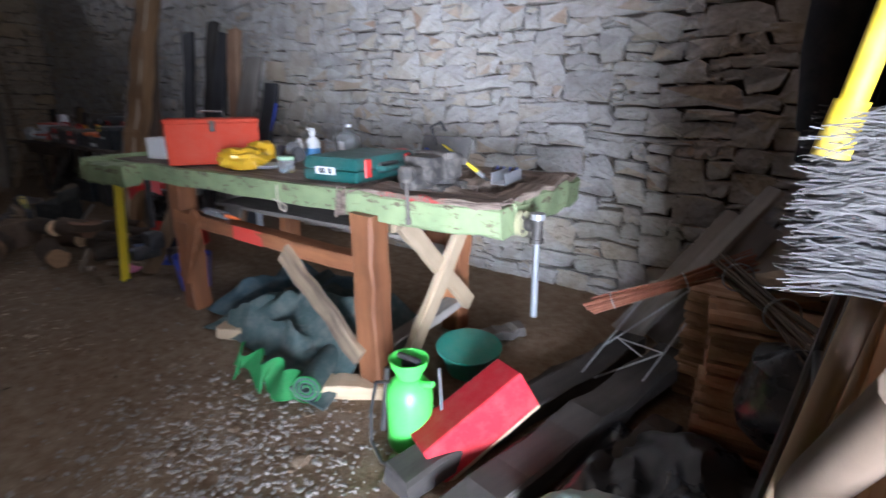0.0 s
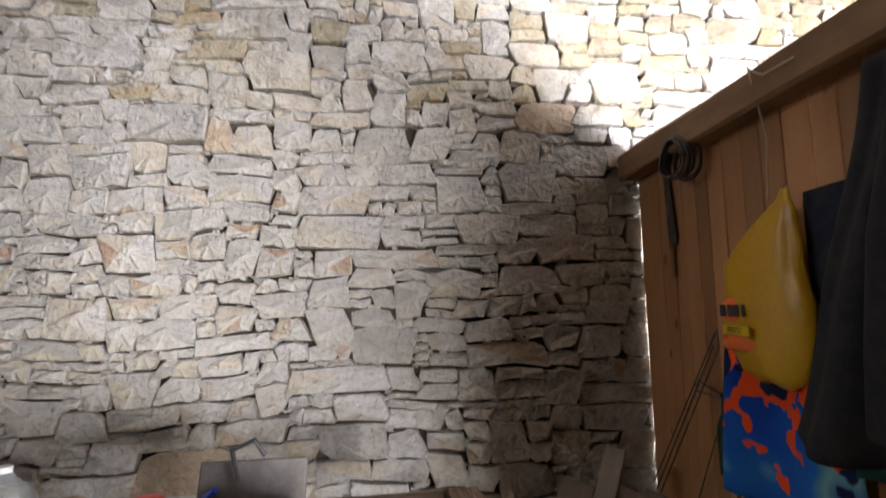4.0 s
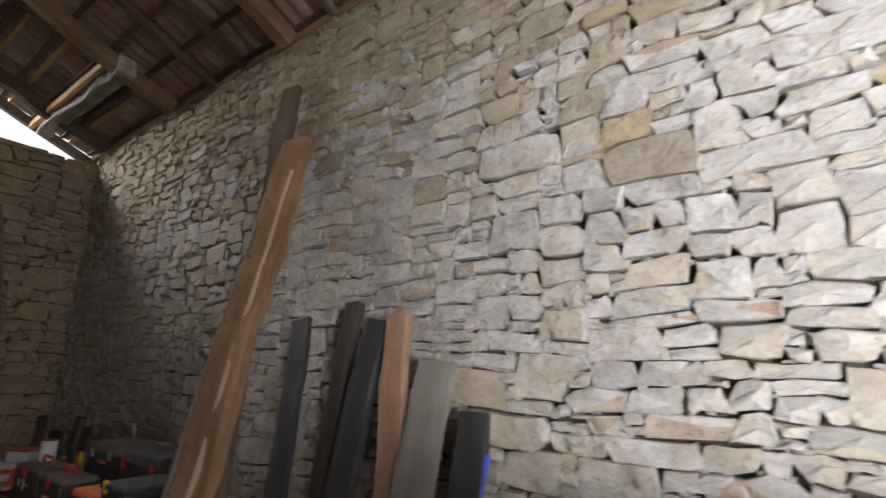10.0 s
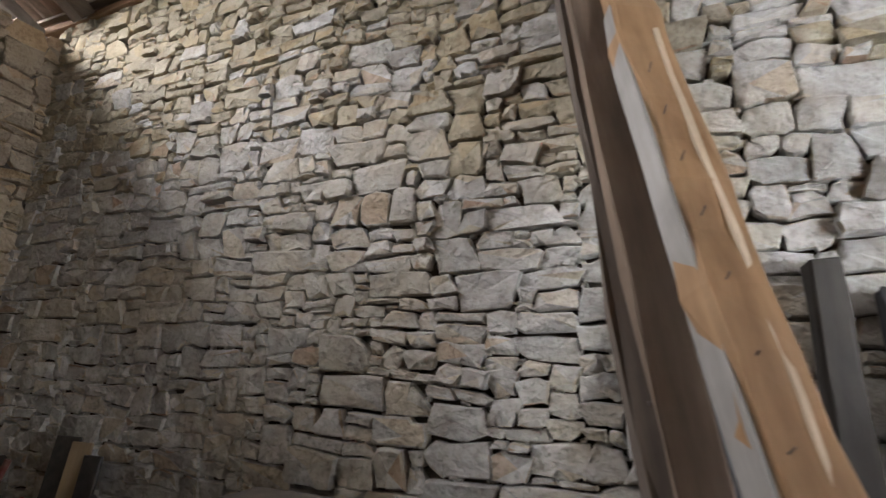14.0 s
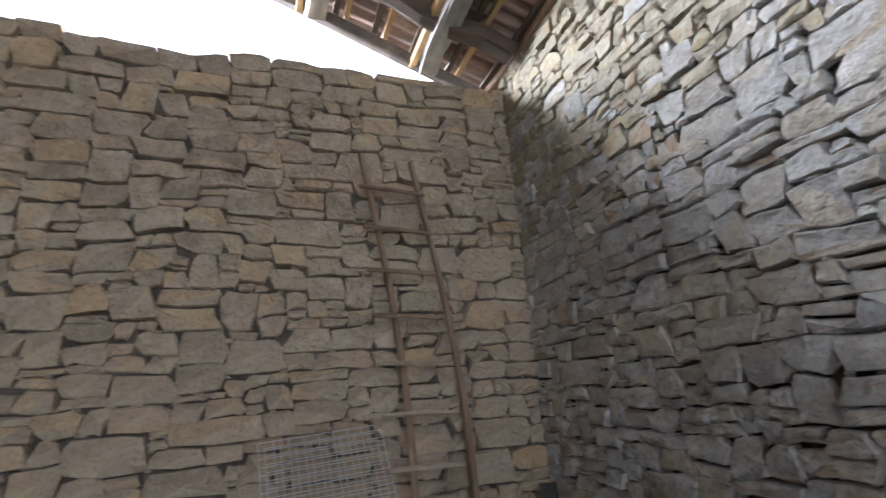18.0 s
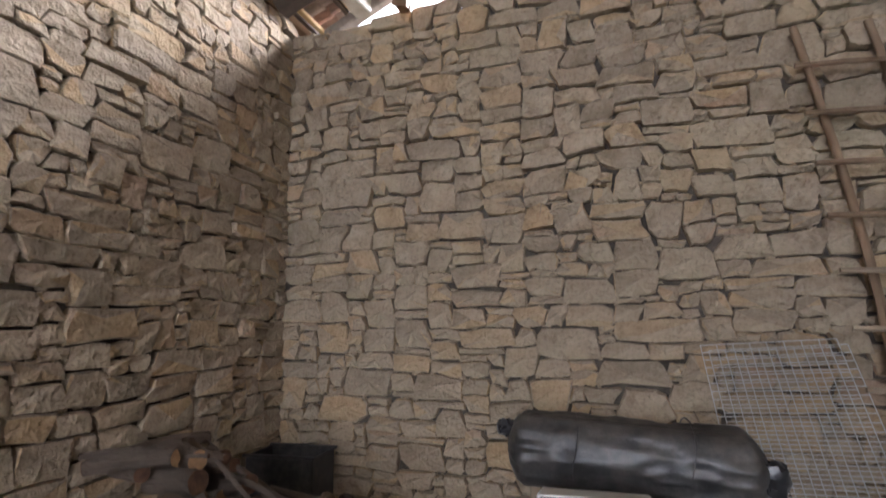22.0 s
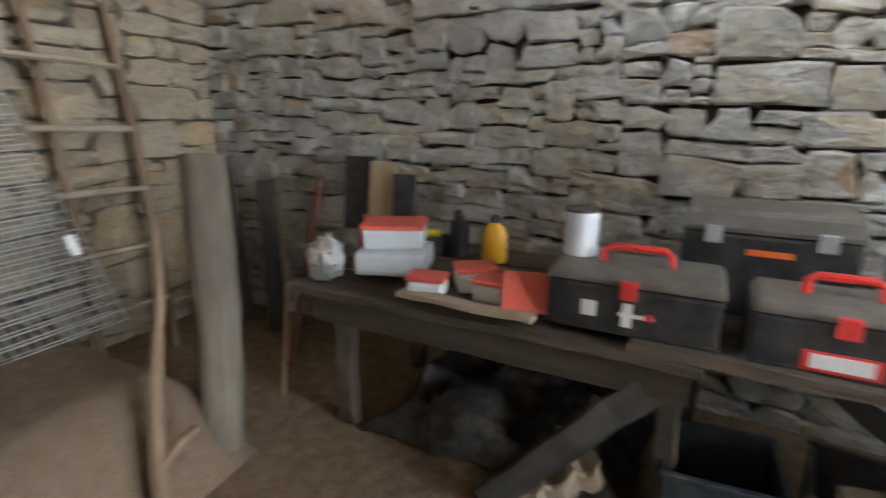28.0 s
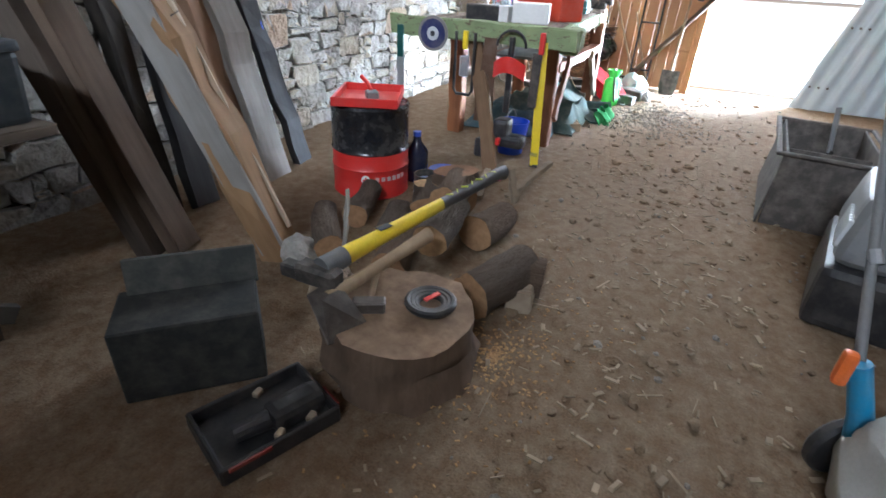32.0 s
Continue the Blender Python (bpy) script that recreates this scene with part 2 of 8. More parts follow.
def wpart(name, geo, mat, parent, label="", smooth=False, sharp=40, m=None):
    """A part whose geometry (or whose pose m) is given in the world."""
    ob = new(name, mesh_of(name, geo, mat, smooth, sharp))
    ob.parent = parent
    ob.matrix_parent_inverse = world_of(parent).inverted()
    if m is not None:
        ob.matrix_basis = m
    return tagged(ob, label)


def solo(name, geo, mat, label, category, at=(0, 0, 0), rot=(0, 0, 0), group="", kind="", smooth=False, sharp=40):
    """A thing that is one mesh."""
    ob = new(name, mesh_of(name, geo, mat, smooth, sharp))
    ob.matrix_basis = pose(*at, *rot)
    return tagged(ob, label, category, group, kind)


def join(*geos):
    v, f = [], []
    for gv, gf in geos:
        n = len(v)
        v.extend(gv)
        f.extend([tuple(i + n for i in q) for q in gf])
    return v, f


def moved(geo, m):
    return [tuple(m @ Vector(p)) for p in geo[0]], geo[1]


def from_bm(bm):
    bm.verts.ensure_lookup_table()
    bm.verts.index_update()
    out = [tuple(v.co) for v in bm.verts], [tuple(v.index for v in f.verts) for f in bm.faces]
    bm.free()
    return out


def gbox(sx, sy, sz, c=(0, 0, 0), bev=0.0, seg=1, rot=None, taper=1.0):
    """A box of those sizes round c; taper scales its top."""
    bm = bmesh.new()
    bmesh.ops.create_cube(bm, size=1)
    for v in bm.verts:
        k = taper if v.co.z > 0 else 1.0
        v.co = Vector((v.co.x * sx * k, v.co.y * sy * k, v.co.z * sz))
    if bev:
        bmesh.ops.bevel(bm, geom=bm.edges[:], offset=bev, segments=seg, affect="EDGES", profile=0.6)
    m = Matrix.Translation(c)
    if rot:
        m = m @ pose(0, 0, 0, *rot)
    bm.transform(m)
    return from_bm(bm)


def frame_of(a, b):
    d = (Vector(b) - Vector(a)).normalized()
    u = d.cross(Vector((0, 0, 1)))
    u = u.normalized() if u.length > 1e-4 else Vector((1, 0, 0))
    return d, u, d.cross(u)


def gsweep(points, r, seg=8, cap=True, flat=1.0):
    """A tube along points; r is a number or one per point."""
    n = len(points)
    P = [Vector(p) for p in points]
    rs = r if isinstance(r, (list, tuple)) else [r] * n
    v, f = [], []
    d0 = (P[1] - P[0]).normalized()
    u = d0.cross(Vector((0.13, 0.21, 0.97)))
    u = u.normalized() if u.length > 1e-3 else Vector((1, 0, 0))
    for i in range(n):
        d = (P[min(i + 1, n - 1)] - P[max(i - 1, 0)])
        d = d.normalized() if d.length > 1e-9 else d0
        u = (u - d * u.dot(d)).normalized()
        w = d.cross(u)
        for k in range(seg):
            t = 2 * math.pi * k / seg
            v.append(tuple(P[i] + u * math.cos(t) * rs[i] + w * math.sin(t) * rs[i] * flat))
    for i in range(n - 1):
        for k in range(seg):
            f.append((i * seg + k, i * seg + (k + 1) % seg, (i + 1) * seg + (k + 1) % seg, (i + 1) * seg + k))
    if cap:
        f.append(tuple(range(seg - 1, -1, -1)))
        f.append(tuple((n - 1) * seg + k for k in range(seg)))
    return v, f


def gcyl(a, b, r, r2=None, seg=16):
    return gsweep([a, b], [r, r if r2 is None else r2], seg)


def glathe(profile, seg=24, c=(0, 0, 0), sy=1.0):
    """Turns (radius, height) pairs round a standing axis."""
    v, f = [], []
    for r, z in profile:
        for k in range(seg):
            t = 2 * math.pi * k / seg
            v.append((c[0] + r * math.cos(t), c[1] + r * math.sin(t) * sy, c[2] + z))
    n = len(profile)
    for i in range(n - 1):
        for k in range(seg):
            f.append((i * seg + k, i * seg + (k + 1) % seg, (i + 1) * seg + (k + 1) % seg, (i + 1) * seg + k))
    f.append(tuple(range(seg - 1, -1, -1)))
    f.append(tuple((n - 1) * seg + k for k in range(seg)))
    return v, f


def gbeam(a, b, w, h, wob=0.006, n=8, seed=0, up=None, bev=0.12):
    """A hewn timber or board from a to b: eight-sided section w by h with soft, uneven edges."""
    rnd = random.Random(seed)
    A, Bv = Vector(a), Vector(b)
    d = (Bv - A).normalized()
    ref = Vector(up) if up else (Vector((0, 0, 1)) if abs(d.z) < 0.9 else Vector((0, 1, 0)))
    u = d.cross(ref).normalized()
    w2 = u.cross(d).normalized()
    c = min(w, h) * bev
    sec = [(-w / 2 + c, -h / 2), (w / 2 - c, -h / 2), (w / 2, -h / 2 + c), (w / 2, h / 2 - c), (w / 2 - c, h / 2), (-w / 2 + c, h / 2), (-w / 2, h / 2 - c), (-w / 2, -h / 2 + c)]
    v, f = [], []
    for i in range(n + 1):
        t = i / n
        p = A.lerp(Bv, t) + u * rnd.uniform(-wob, wob) * 1.5 + w2 * rnd.uniform(-wob, wob) * 1.5
        for x, y in sec:
            v.append(tuple(p + u * (x + rnd.uniform(-wob, wob)) + w2 * (y + rnd.uniform(-wob, wob)) + (d * rnd.uniform(-wob, wob) * 2 if i in (0, n) else Vector())))
    for i in range(n):
        for k in range(8):
            f.append((i * 8 + k, i * 8 + (k + 1) % 8, (i + 1) * 8 + (k + 1) % 8, (i + 1) * 8 + k))
    f.append(tuple(range(7, -1, -1)))
    f.append(tuple(n * 8 + k for k in range(8)))
    return v, f


def along(a, b, face=(0, -1, 0)):
    """The pose whose z axis runs from a to b and whose y axis looks, as nearly as may be, along face."""
    z = (Vector(b) - Vector(a)).normalized()
    x = Vector(face).cross(z).normalized()
    y = z.cross(x)
    return Matrix(((x.x, y.x, z.x, a[0]), (x.y, y.y, z.y, a[1]), (x.z, y.z, z.z, a[2]), (0, 0, 0, 1)))


def gtimber(length, w, h, wob=0.005, n=8, seed=0, bev=0.1):
    """A timber of width w (x) and thickness h (y), standing on its end at the origin."""
    return gbeam((0, 0, 0), (0, 0, length), w, h, wob, n, seed, up=(0, 1, 0), bev=bev)


def wbeam(name, a, b, w, h, mat, parent, label="", seed=0, wob=0.004, face=(0, -1, 0), bev=0.1):
    return wpart(name, gtimber((Vector(b) - Vector(a)).length, w, h, wob, 8, seed, bev), mat, parent, label, m=along(a, b, face))


def board(name, a, b, w, h, mat, label, category, group="", seed=0, wob=0.005, face=(0, -1, 0), bev=0.1):
    """A loose timber or board that is a thing of its own."""
    ob = new(name, mesh_of(name, gtimber((Vector(b) - Vector(a)).length, w, h, wob, 10, seed, bev), mat))
    ob.matrix_basis = along(a, b, face)
    return tagged(ob, label, category, group)


def lettering(name, body, size, mat, m, parent, label="", depth=0.0):
    """Letters in the built-in font, as a mesh centred on the pose m (its x along the line, its z out of the surface)."""
    cu = bpy.data.curves.new(name, "FONT")
    cu.body, cu.size, cu.align_x, cu.align_y, cu.extrude = body, size, "CENTER", "CENTER", depth
    tmp = bpy.data.objects.new(name, cu)
    scene.collection.objects.link(tmp)
    me = bpy.data.meshes.new_from_object(tmp.evaluated_get(bpy.context.evaluated_depsgraph_get()))
    bpy.data.objects.remove(tmp)
    me.materials.append(mat)
    ob = new(name, me)
    ob.parent = parent
    ob.matrix_parent_inverse = world_of(parent).inverted()
    ob.matrix_basis = m
    return tagged(ob, label)


# ---- the shell ----
XE, XW, YN, YS, TOP = 0.2, -10.95, 3.39, -1.98, 4.55
RIDGE_Y, RIDGE_Z, EAVE_Z = 0.7, 5.7, 4.62


def ground():
    """One sheet: fine and uneven inside the barn, coarse out to the horizon."""
    xs = sorted(set([-400, -120, -40, -20, -14] + [XW - 1 + 0.12 * i for i in range(int(14 / 0.12))] + [5, 10, 20, 60, 150, 400]))
    ys = sorted(set([-400, -120, -40, -15, -6] + [YS - 1 + 0.12 * i for i in range(int(7.6 / 0.12))] + [8, 15, 40, 120, 400]))
    v, f = [], []
    for y in ys:
        for x in xs:
            z = 0.016 * noise.noise((x * 1.3, y * 1.3, 0)) + 0.009 * noise.noise((x * 5, y * 5, 3))
            z -= 0.05 * max(0.0, min(1.0, (y - 2.6) / 0.8)) * max(0.0, min(1.0, (x + 4.0) / 2.0))
            v.append((x, y, z))
    n = len(xs)
    for j in range(len(ys) - 1):
        for i in range(n - 1):
            f.append((j * n + i, j * n + i + 1, (j + 1) * n + i + 1, (j + 1) * n + i))
    return v, f


floor = solo("ground", ground(), EARTH, "trodden brown earth floor with dust and chips", "ground", kind="structure", smooth=True, sharp=60)


def rubble(length, top, seed, size):
    """Stones of a rubble wall in its own plane, laid from the ground up on the lowest gap: (x0, x1, z0, z1) of each."""
    rnd = random.Random(seed)
    step = 0.02
    n = int(length / step) + 1
    level = np.zeros(n) - 0.06
    out = []
    while level.min() < top - 0.03:
        i0 = int(level.argmin())
        low = level[i0]
        while i0 > 0 and level[i0 - 1] - low < 0.022:
            i0 -= 1
        i1 = i0
        while i1 < n and level[i1] - low < 0.022:
            i1 += 1
        base = float(level[i0:i1].mean()) + 0.003 if i1 - i0 > 3 else low
        left = level[i0 - 1] if i0 > 0 else base + 0.3
        right = level[i1] if i1 < n else base + 0.3
        run = (i1 - i0) * step
        k = size(i0 * step, base)
        if run < 0.09 * k:
            h, m = min(max(min(left, right) - base, 0.024), 0.07), i1 - i0
        else:
            h = k * rnd.choice((0.045, 0.06, 0.08, 0.095, 0.105, 0.115, 0.125, 0.14, 0.155, 0.18, 0.22)) * rnd.uniform(0.94, 1.06)
            w = max(0.10 * k, h * rnd.choice((1.0, 1.4, 1.7, 2.1, 2.5, 2.9, 3.6)) * rnd.uniform(0.9, 1.1))
            w = min(w, rnd.uniform(0.36, 0.58) * k)
            for side in (left, right):
                if abs(base + h - side) < 0.036 * k:
                    h = max(side - base, 0.03)
            h = min(h, 0.9 * run)
            if run < w + 0.10 * k:
                m = i1 - i0
                if run > 0.36 * k:
                    m = int(m * rnd.uniform(0.42, 0.58))
            else:
                m = max(4, int(w / step))
            if rnd.random() < 0.5 and m < i1 - i0:
                i0 = i1 - m
        if base + h > top + 0.05:
            h = max(top + rnd.uniform(-0.02, 0.05) - base, 0.03)
        out.append((i0 * step, (i0 + m) * step, base, base + h))
        level[i0:i0 + m] = base + h
    return out, rnd


def stone_geo(cell, rnd, seed, gap=1.0):
    """One split stone standing proud of the wall's plane (depth along -y), skewed, with its corners broken off; about 50 triangles."""
    x0, x1, z0, z1 = cell
    g = rnd.uniform(-0.001, 0.0012 + 0.0025 * gap)
    x0, x1, z0, z1 = x0 + g * 1.4, x1 - g * 1.4, z0 + g, z1 - g
    w, h = x1 - x0, z1 - z0
    if w < 0.02 or h < 0.012:
        return None
    skew, drop = min(0.03, 0.22 * h), min(0.014, 0.13 * h)
    s0, s1 = rnd.uniform(-skew, skew), rnd.uniform(-skew, skew)
    d = [rnd.uniform(-drop, drop * 0.4) for i in range(4)]
    nick = 1.0 + 0.5 * gap
    cut = lambda: (rnd.choice((0.01, 0.02, 0.03, 0.06, 0.14)) * nick * min(w, h * 2.2) + 0.002, rnd.choice((0.03, 0.05, 0.08, 0.14, 0.22)) * nick * h)
    (ax, az), (bx, bz), (cx, cz), (dx, dz) = cut(), cut(), cut(), cut()
    u, t = rnd.uniform(0.3, 0.7), rnd.uniform(0.3, 0.7)
    ring = [(x0 + s0 + ax, z0 - d[0]), (x0 + u * w, z0 + rnd.uniform(-0.5, 1.0) * drop), (x1 + s1 - bx, z0 - d[1]), (x1 + s1, z0 + bz), (x1 - s1, z1 - cz), (x1 - s1 - cx, z1 + d[2]), (x0 + t * w, z1 + rnd.uniform(-0.8, 0.8) * drop), (x0 - s0 + dx, z1 + d[3]), (x0 - s0, z1 - dz), (x0 + s0, z0 + az)]
    pts = []
    for px, pz in ring:
        pts.append((px + 0.02 * noise.noise((px * 2.7, pz * 3.7, seed)) + 0.012 * noise.noise((px * 14, pz * 17, seed)), pz + 0.05 * noise.noise((px * 0.9, pz * 1.5, seed + 9)) + 0.018 * noise.noise((px * 4.5, pz * 6, seed + 4)) + 0.009 * noise.noise((px * 16, pz * 16, seed + 2))))
    n = len(pts)
    mx, mz = sum(p[0] for p in pts) / n, sum(p[1] for p in pts) / n
    proud = (0.4 + 0.6 * gap) * (rnd.uniform(0.004, 0.024) if rnd.random() < 0.88 else rnd.uniform(0.024, 0.05))
    tx, tz = rnd.uniform(-0.08, 0.08), rnd.uniform(-0.14, 0.10)
    v, f = [(px, 0.08, pz) for px, pz in pts], []
    for px, pz in pts:
        v.append((px, -proud * 0.55 + (px - mx) * tx + (pz - mz) * tz + rnd.uniform(-0.005, 0.007), pz))
    ins = min(rnd.uniform(0.003, 0.006 + 0.006 * gap), 0.14 * min(w, h))
    for px, pz in pts:
        q = (mx + (px - mx) * (1 - 2 * ins / w), mz + (pz - mz) * (1 - 2 * ins / h))
        v.append((q[0], -proud + (q[0] - mx) * tx + (q[1] - mz) * tz + rnd.uniform(-0.006, 0.006), q[1]))
    v.append((mx + rnd.uniform(-0.25, 0.25) * w, -proud - rnd.uniform(-0.008, 0.013), mz + rnd.uniform(-0.2, 0.2) * h))
    for i in range(n):
        k = (i + 1) % n
        f.append((i, k, n + k, n + i))
        f.append((n + i, n + k, 2 * n + k, 2 * n + i))
        f.append((2 * n + i, 2 * n + k, 3 * n))
    return v, f


def stone_wall(name, origin, rz, length, top, seed, mat, near, label, size, upper=None, gap=lambda x: 1.0, bed=0.043):
    """A wall whose face lies in the plane through origin (turned by rz), with its stones as parts where near(x, z) holds, the rest joined."""
    core = part(name, gbox(length + 0.9, 0.5, top + 0.3, (length / 2, 0.25 + bed, top / 2 - 0.17)), JOINT)
    core.matrix_basis = pose(*origin, 0, 0, rz)
    tagged(core, label, "wall", kind="structure")
    cells, rnd = rubble(length, top, seed, size)
    rest, high, made = [], [], 0
    for cell in cells:
        x, z = (cell[0] + cell[1]) / 2, (cell[2] + cell[3]) / 2
        g = stone_geo(cell, rnd, seed, gap(x))
        if g is None:
            continue
        for cx, cz in ((cell[0], cell[2]), (x + rnd.uniform(-0.05, 0.05), cell[2])):
            if rnd.random() < 0.4:
                cw, ch = rnd.uniform(0.012, 0.03), rnd.uniform(0.007, 0.014)
                chip = stone_geo((cx - cw, cx + cw, cz - ch, cz + ch), rnd, seed, 0.0)
                if chip:
                    rest.append(([(p[0], p[1] + 0.014, p[2]) for p in chip[0]], chip[1]))
        if made < 300 and near(x, z):
            part("stone", ([(p[0] - x, p[1], p[2] - z) for p in g[0]], g[1]), mat, core, smooth=True, sharp=15, at=(x, 0.0, z))
            made += 1
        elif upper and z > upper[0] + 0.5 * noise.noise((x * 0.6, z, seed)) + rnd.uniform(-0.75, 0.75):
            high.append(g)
        else:
            rest.append(g)
    tagged(part("stones", join(*rest), mat, core, smooth=True, sharp=15), kind="stuff")
    if high:
        tagged(part("ochre_stones", join(*high), upper[1], core, "ochre stones of the upper courses", smooth=True, sharp=15), kind="stuff")
    return core


# ---- walls, roof, east front: pieces of the structure ----
WEST_TOP = 4.42
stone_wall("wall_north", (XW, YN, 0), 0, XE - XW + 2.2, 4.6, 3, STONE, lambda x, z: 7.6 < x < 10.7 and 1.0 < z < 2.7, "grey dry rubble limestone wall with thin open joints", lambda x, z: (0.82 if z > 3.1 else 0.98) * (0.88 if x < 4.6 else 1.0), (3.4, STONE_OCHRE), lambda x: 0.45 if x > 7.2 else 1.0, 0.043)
stone_wall("wall_west", (XW, YS, 0), 90, YN - YS, WEST_TOP, 11, STONE_WARM, lambda x, z: 0.5 < z < 2.9, "beige rubble stone gable wall with an open gable above", lambda x, z: 1.12)
stone_wall("wall_south", (XE, YS, 0), 180, XE - XW, 4.6, 29, STONE_WARM, lambda x, z: x > 8.4 and 0.5 < z < 3.2, "shaded rubble stone side wall behind the firewood", lambda x, z: 1.1)


def roof_z(y):
    return RIDGE_Z - (RIDGE_Z - EAVE_Z) * abs(y - RIDGE_Y) / (YN - RIDGE_Y)


def roof_tiles():
    """Canal tiles seen from below: ribbed courses laid down both slopes, lapping one another."""
    rnd = random.Random(5)
    geos = []
    pitch, lap = 0.15, 0.40
    for side in (-1, 1):
        span = 3.15
        slope = (RIDGE_Z - EAVE_Z) / (YN - RIDGE_Y)
        for i in range(int((XE + 2.9 - XW + 0.4) / pitch)):
            x = XW - 0.38 + i * pitch + rnd.uniform(-0.012, 0.012)
            s = 0.0
            while s < span:
                y0, y1 = RIDGE_Y + side * s, RIDGE_Y + side * min(s + lap + 0.06, span)
                z0, z1 = RIDGE_Z - s * slope, RIDGE_Z - min(s + lap + 0.06, span) * slope
                d = rnd.uniform(0.0, 0.012)
                v, f = [], []
                for y, z, dz in ((y0, z0, 0.055), (y1, z1, 0.085)):
                    for k in range(6):
                        t = k / 5
                        v.append((x + (t - 0.5) * pitch * 0.97, y, z + dz + d - 0.05 * math.sin(math.pi * t) + 0.02))
                for k in range(5):
                    q = (k, k + 1, 7 + k, 6 + k)
                    f.append(q)
                geos.append((v, f))
                s += lap
    return join(*geos)


k = Mat("old clay tile underside", 0.9, spec=0.2)
r = k.random()
c0 = k.ramp(r, [(0.0, (0.30, 0.20, 0.155)), (0.35, (0.36, 0.28, 0.23)), (0.7, (0.44, 0.36, 0.30)), (0.85, (0.42, 0.20, 0.13)), (1.0, (0.27, 0.215, 0.19))])
c1 = k.noise(22, 5, 0.65, (1, 0.4, 1))
k.color(k.mix(k.ramp(c1, [(0.4, (0, 0, 0)), (0.75, (0.8, 0.8, 0.8))]), c0, (0.16, 0.13, 0.11)))
TILE = k.bump(c1, 0.4, 0.008).m
roof = solo("roof", roof_tiles(), TILE, "gabled roof of old clay canal tiles seen from below", "roof", kind="structure")
sheet_v, sheet_f = [], []
for y, z in ((RIDGE_Y - 3.15, roof_z(YN + 0.45) + 0.15), (RIDGE_Y, RIDGE_Z + 0.16), (RIDGE_Y + 3.15, roof_z(YN + 0.45) + 0.15)):
    sheet_v += [(XW - 0.38, y, z), (XE + 2.9, y, z)]
part("cover_tiles", (sheet_v, [(0, 1, 3, 2), (2, 3, 5, 4)]), TILE, roof)

rnd = random.Random(8)
for i, x in enumerate((-10.62, -8.75, -6.6, -4.39, -2.15, 0.05, 2.2)):
    for side in (-1, 1):
        y1 = RIDGE_Y + side * 2.62
        part("principal_rafter", gbeam((x, RIDGE_Y + side * 0.02, RIDGE_Z - 0.12), (x + rnd.uniform(-0.04, 0.04), y1, roof_z(y1) - 0.09), 0.15, 0.17, 0.012, 10, i * 2 + side), DARK_Y if i == 0 else OAK_Y, roof)
x = -10.3
while x < 2.2:
    x += rnd.uniform(0.55, 0.75)
    if min(abs(x - p) for p in (-8.75, -6.6, -4.39, -2.15, 0.05, 2.2)) < 0.2 or x < -8.8:
        continue
    for side in (-1, 1):
        y1 = RIDGE_Y + side * 2.72
        part("common_rafter", gbeam((x, RIDGE_Y + side * 0.02, RIDGE_Z - 0.03), (x + rnd.uniform(-0.05, 0.05), y1, roof_z(y1) - 0.02), 0.075, 0.07, 0.008, 8, int(x * 100) + side), RAFTER_Y, roof)
for side in (-1, 1):
    s = 0.12
    while s < 3.1:
        y = RIDGE_Y + side * s
        z = roof_z(y) + 0.03
        part("lath", gbeam((XW - 0.35, y, z), (XE + 2.8, y, z), 0.055, 0.03, 0.005, 24, int(s * 100) * side), DARK_X, roof)
        part("new_lath", gbeam((XW - 0.32, y + 0.1, z - 0.03), (-9.2, y + 0.1, z - 0.03), 0.05, 0.045, 0.003, 4, int(s * 77) * side), PINE_X, roof, "fresh yellow pine lath")
        s += 0.36
    for s in (1.0, 2.05):
        y = RIDGE_Y + side * s
        part("purlin", gbeam((-11.2, y, roof_z(y) - 0.10), (-8.6, y, roof_z(y) - 0.10), 0.17, 0.18, 0.016, 8, int(s * 10) + side), LIMED_X, roof, "lime-splashed squared purlin")
        part("pine_batten", gbeam((-11.25, y - 0.13, roof_z(y) - 0.06), (-8.7, y - 0.13, roof_z(y) - 0.06), 0.06, 0.08, 0.003, 6, int(s * 31) + side), PINE_X, roof, "fresh yellow pine batten")
part("ridge_beam", gbeam((XW - 0.3, RIDGE_Y, RIDGE_Z - 0.1), (XE + 2.8, RIDGE_Y, RIDGE_Z - 0.1), 0.14, 0.18, 0.012, 20, 4), DARK_X, roof)
part("strut", gbeam((-10.75, -0.75, 4.36), (-10.7, -0.6, 5.0), 0.14, 0.12, 0.01, 5, 15), OAK_Y, roof)
for y, s in ((YN + 0.05, 1), (YS - 0.05, -1)):
    part("wall_plate", gbeam((XW - 0.3, y, 4.6), (XE + 2.4, y, 4.6), 0.16, 0.07, 0.012, 24, 61 + s), OAK_X, roof)
for side in (-1, 1):
    y1 = RIDGE_Y + side * 3.1
    part("verge_rafter", gbeam((XW - 0.30, RIDGE_Y, RIDGE_Z - 0.08), (XW - 0.30, y1, roof_z(y1) - 0.08), 0.09, 0.12, 0.008, 6, 90 + side), GREY_X, roof)

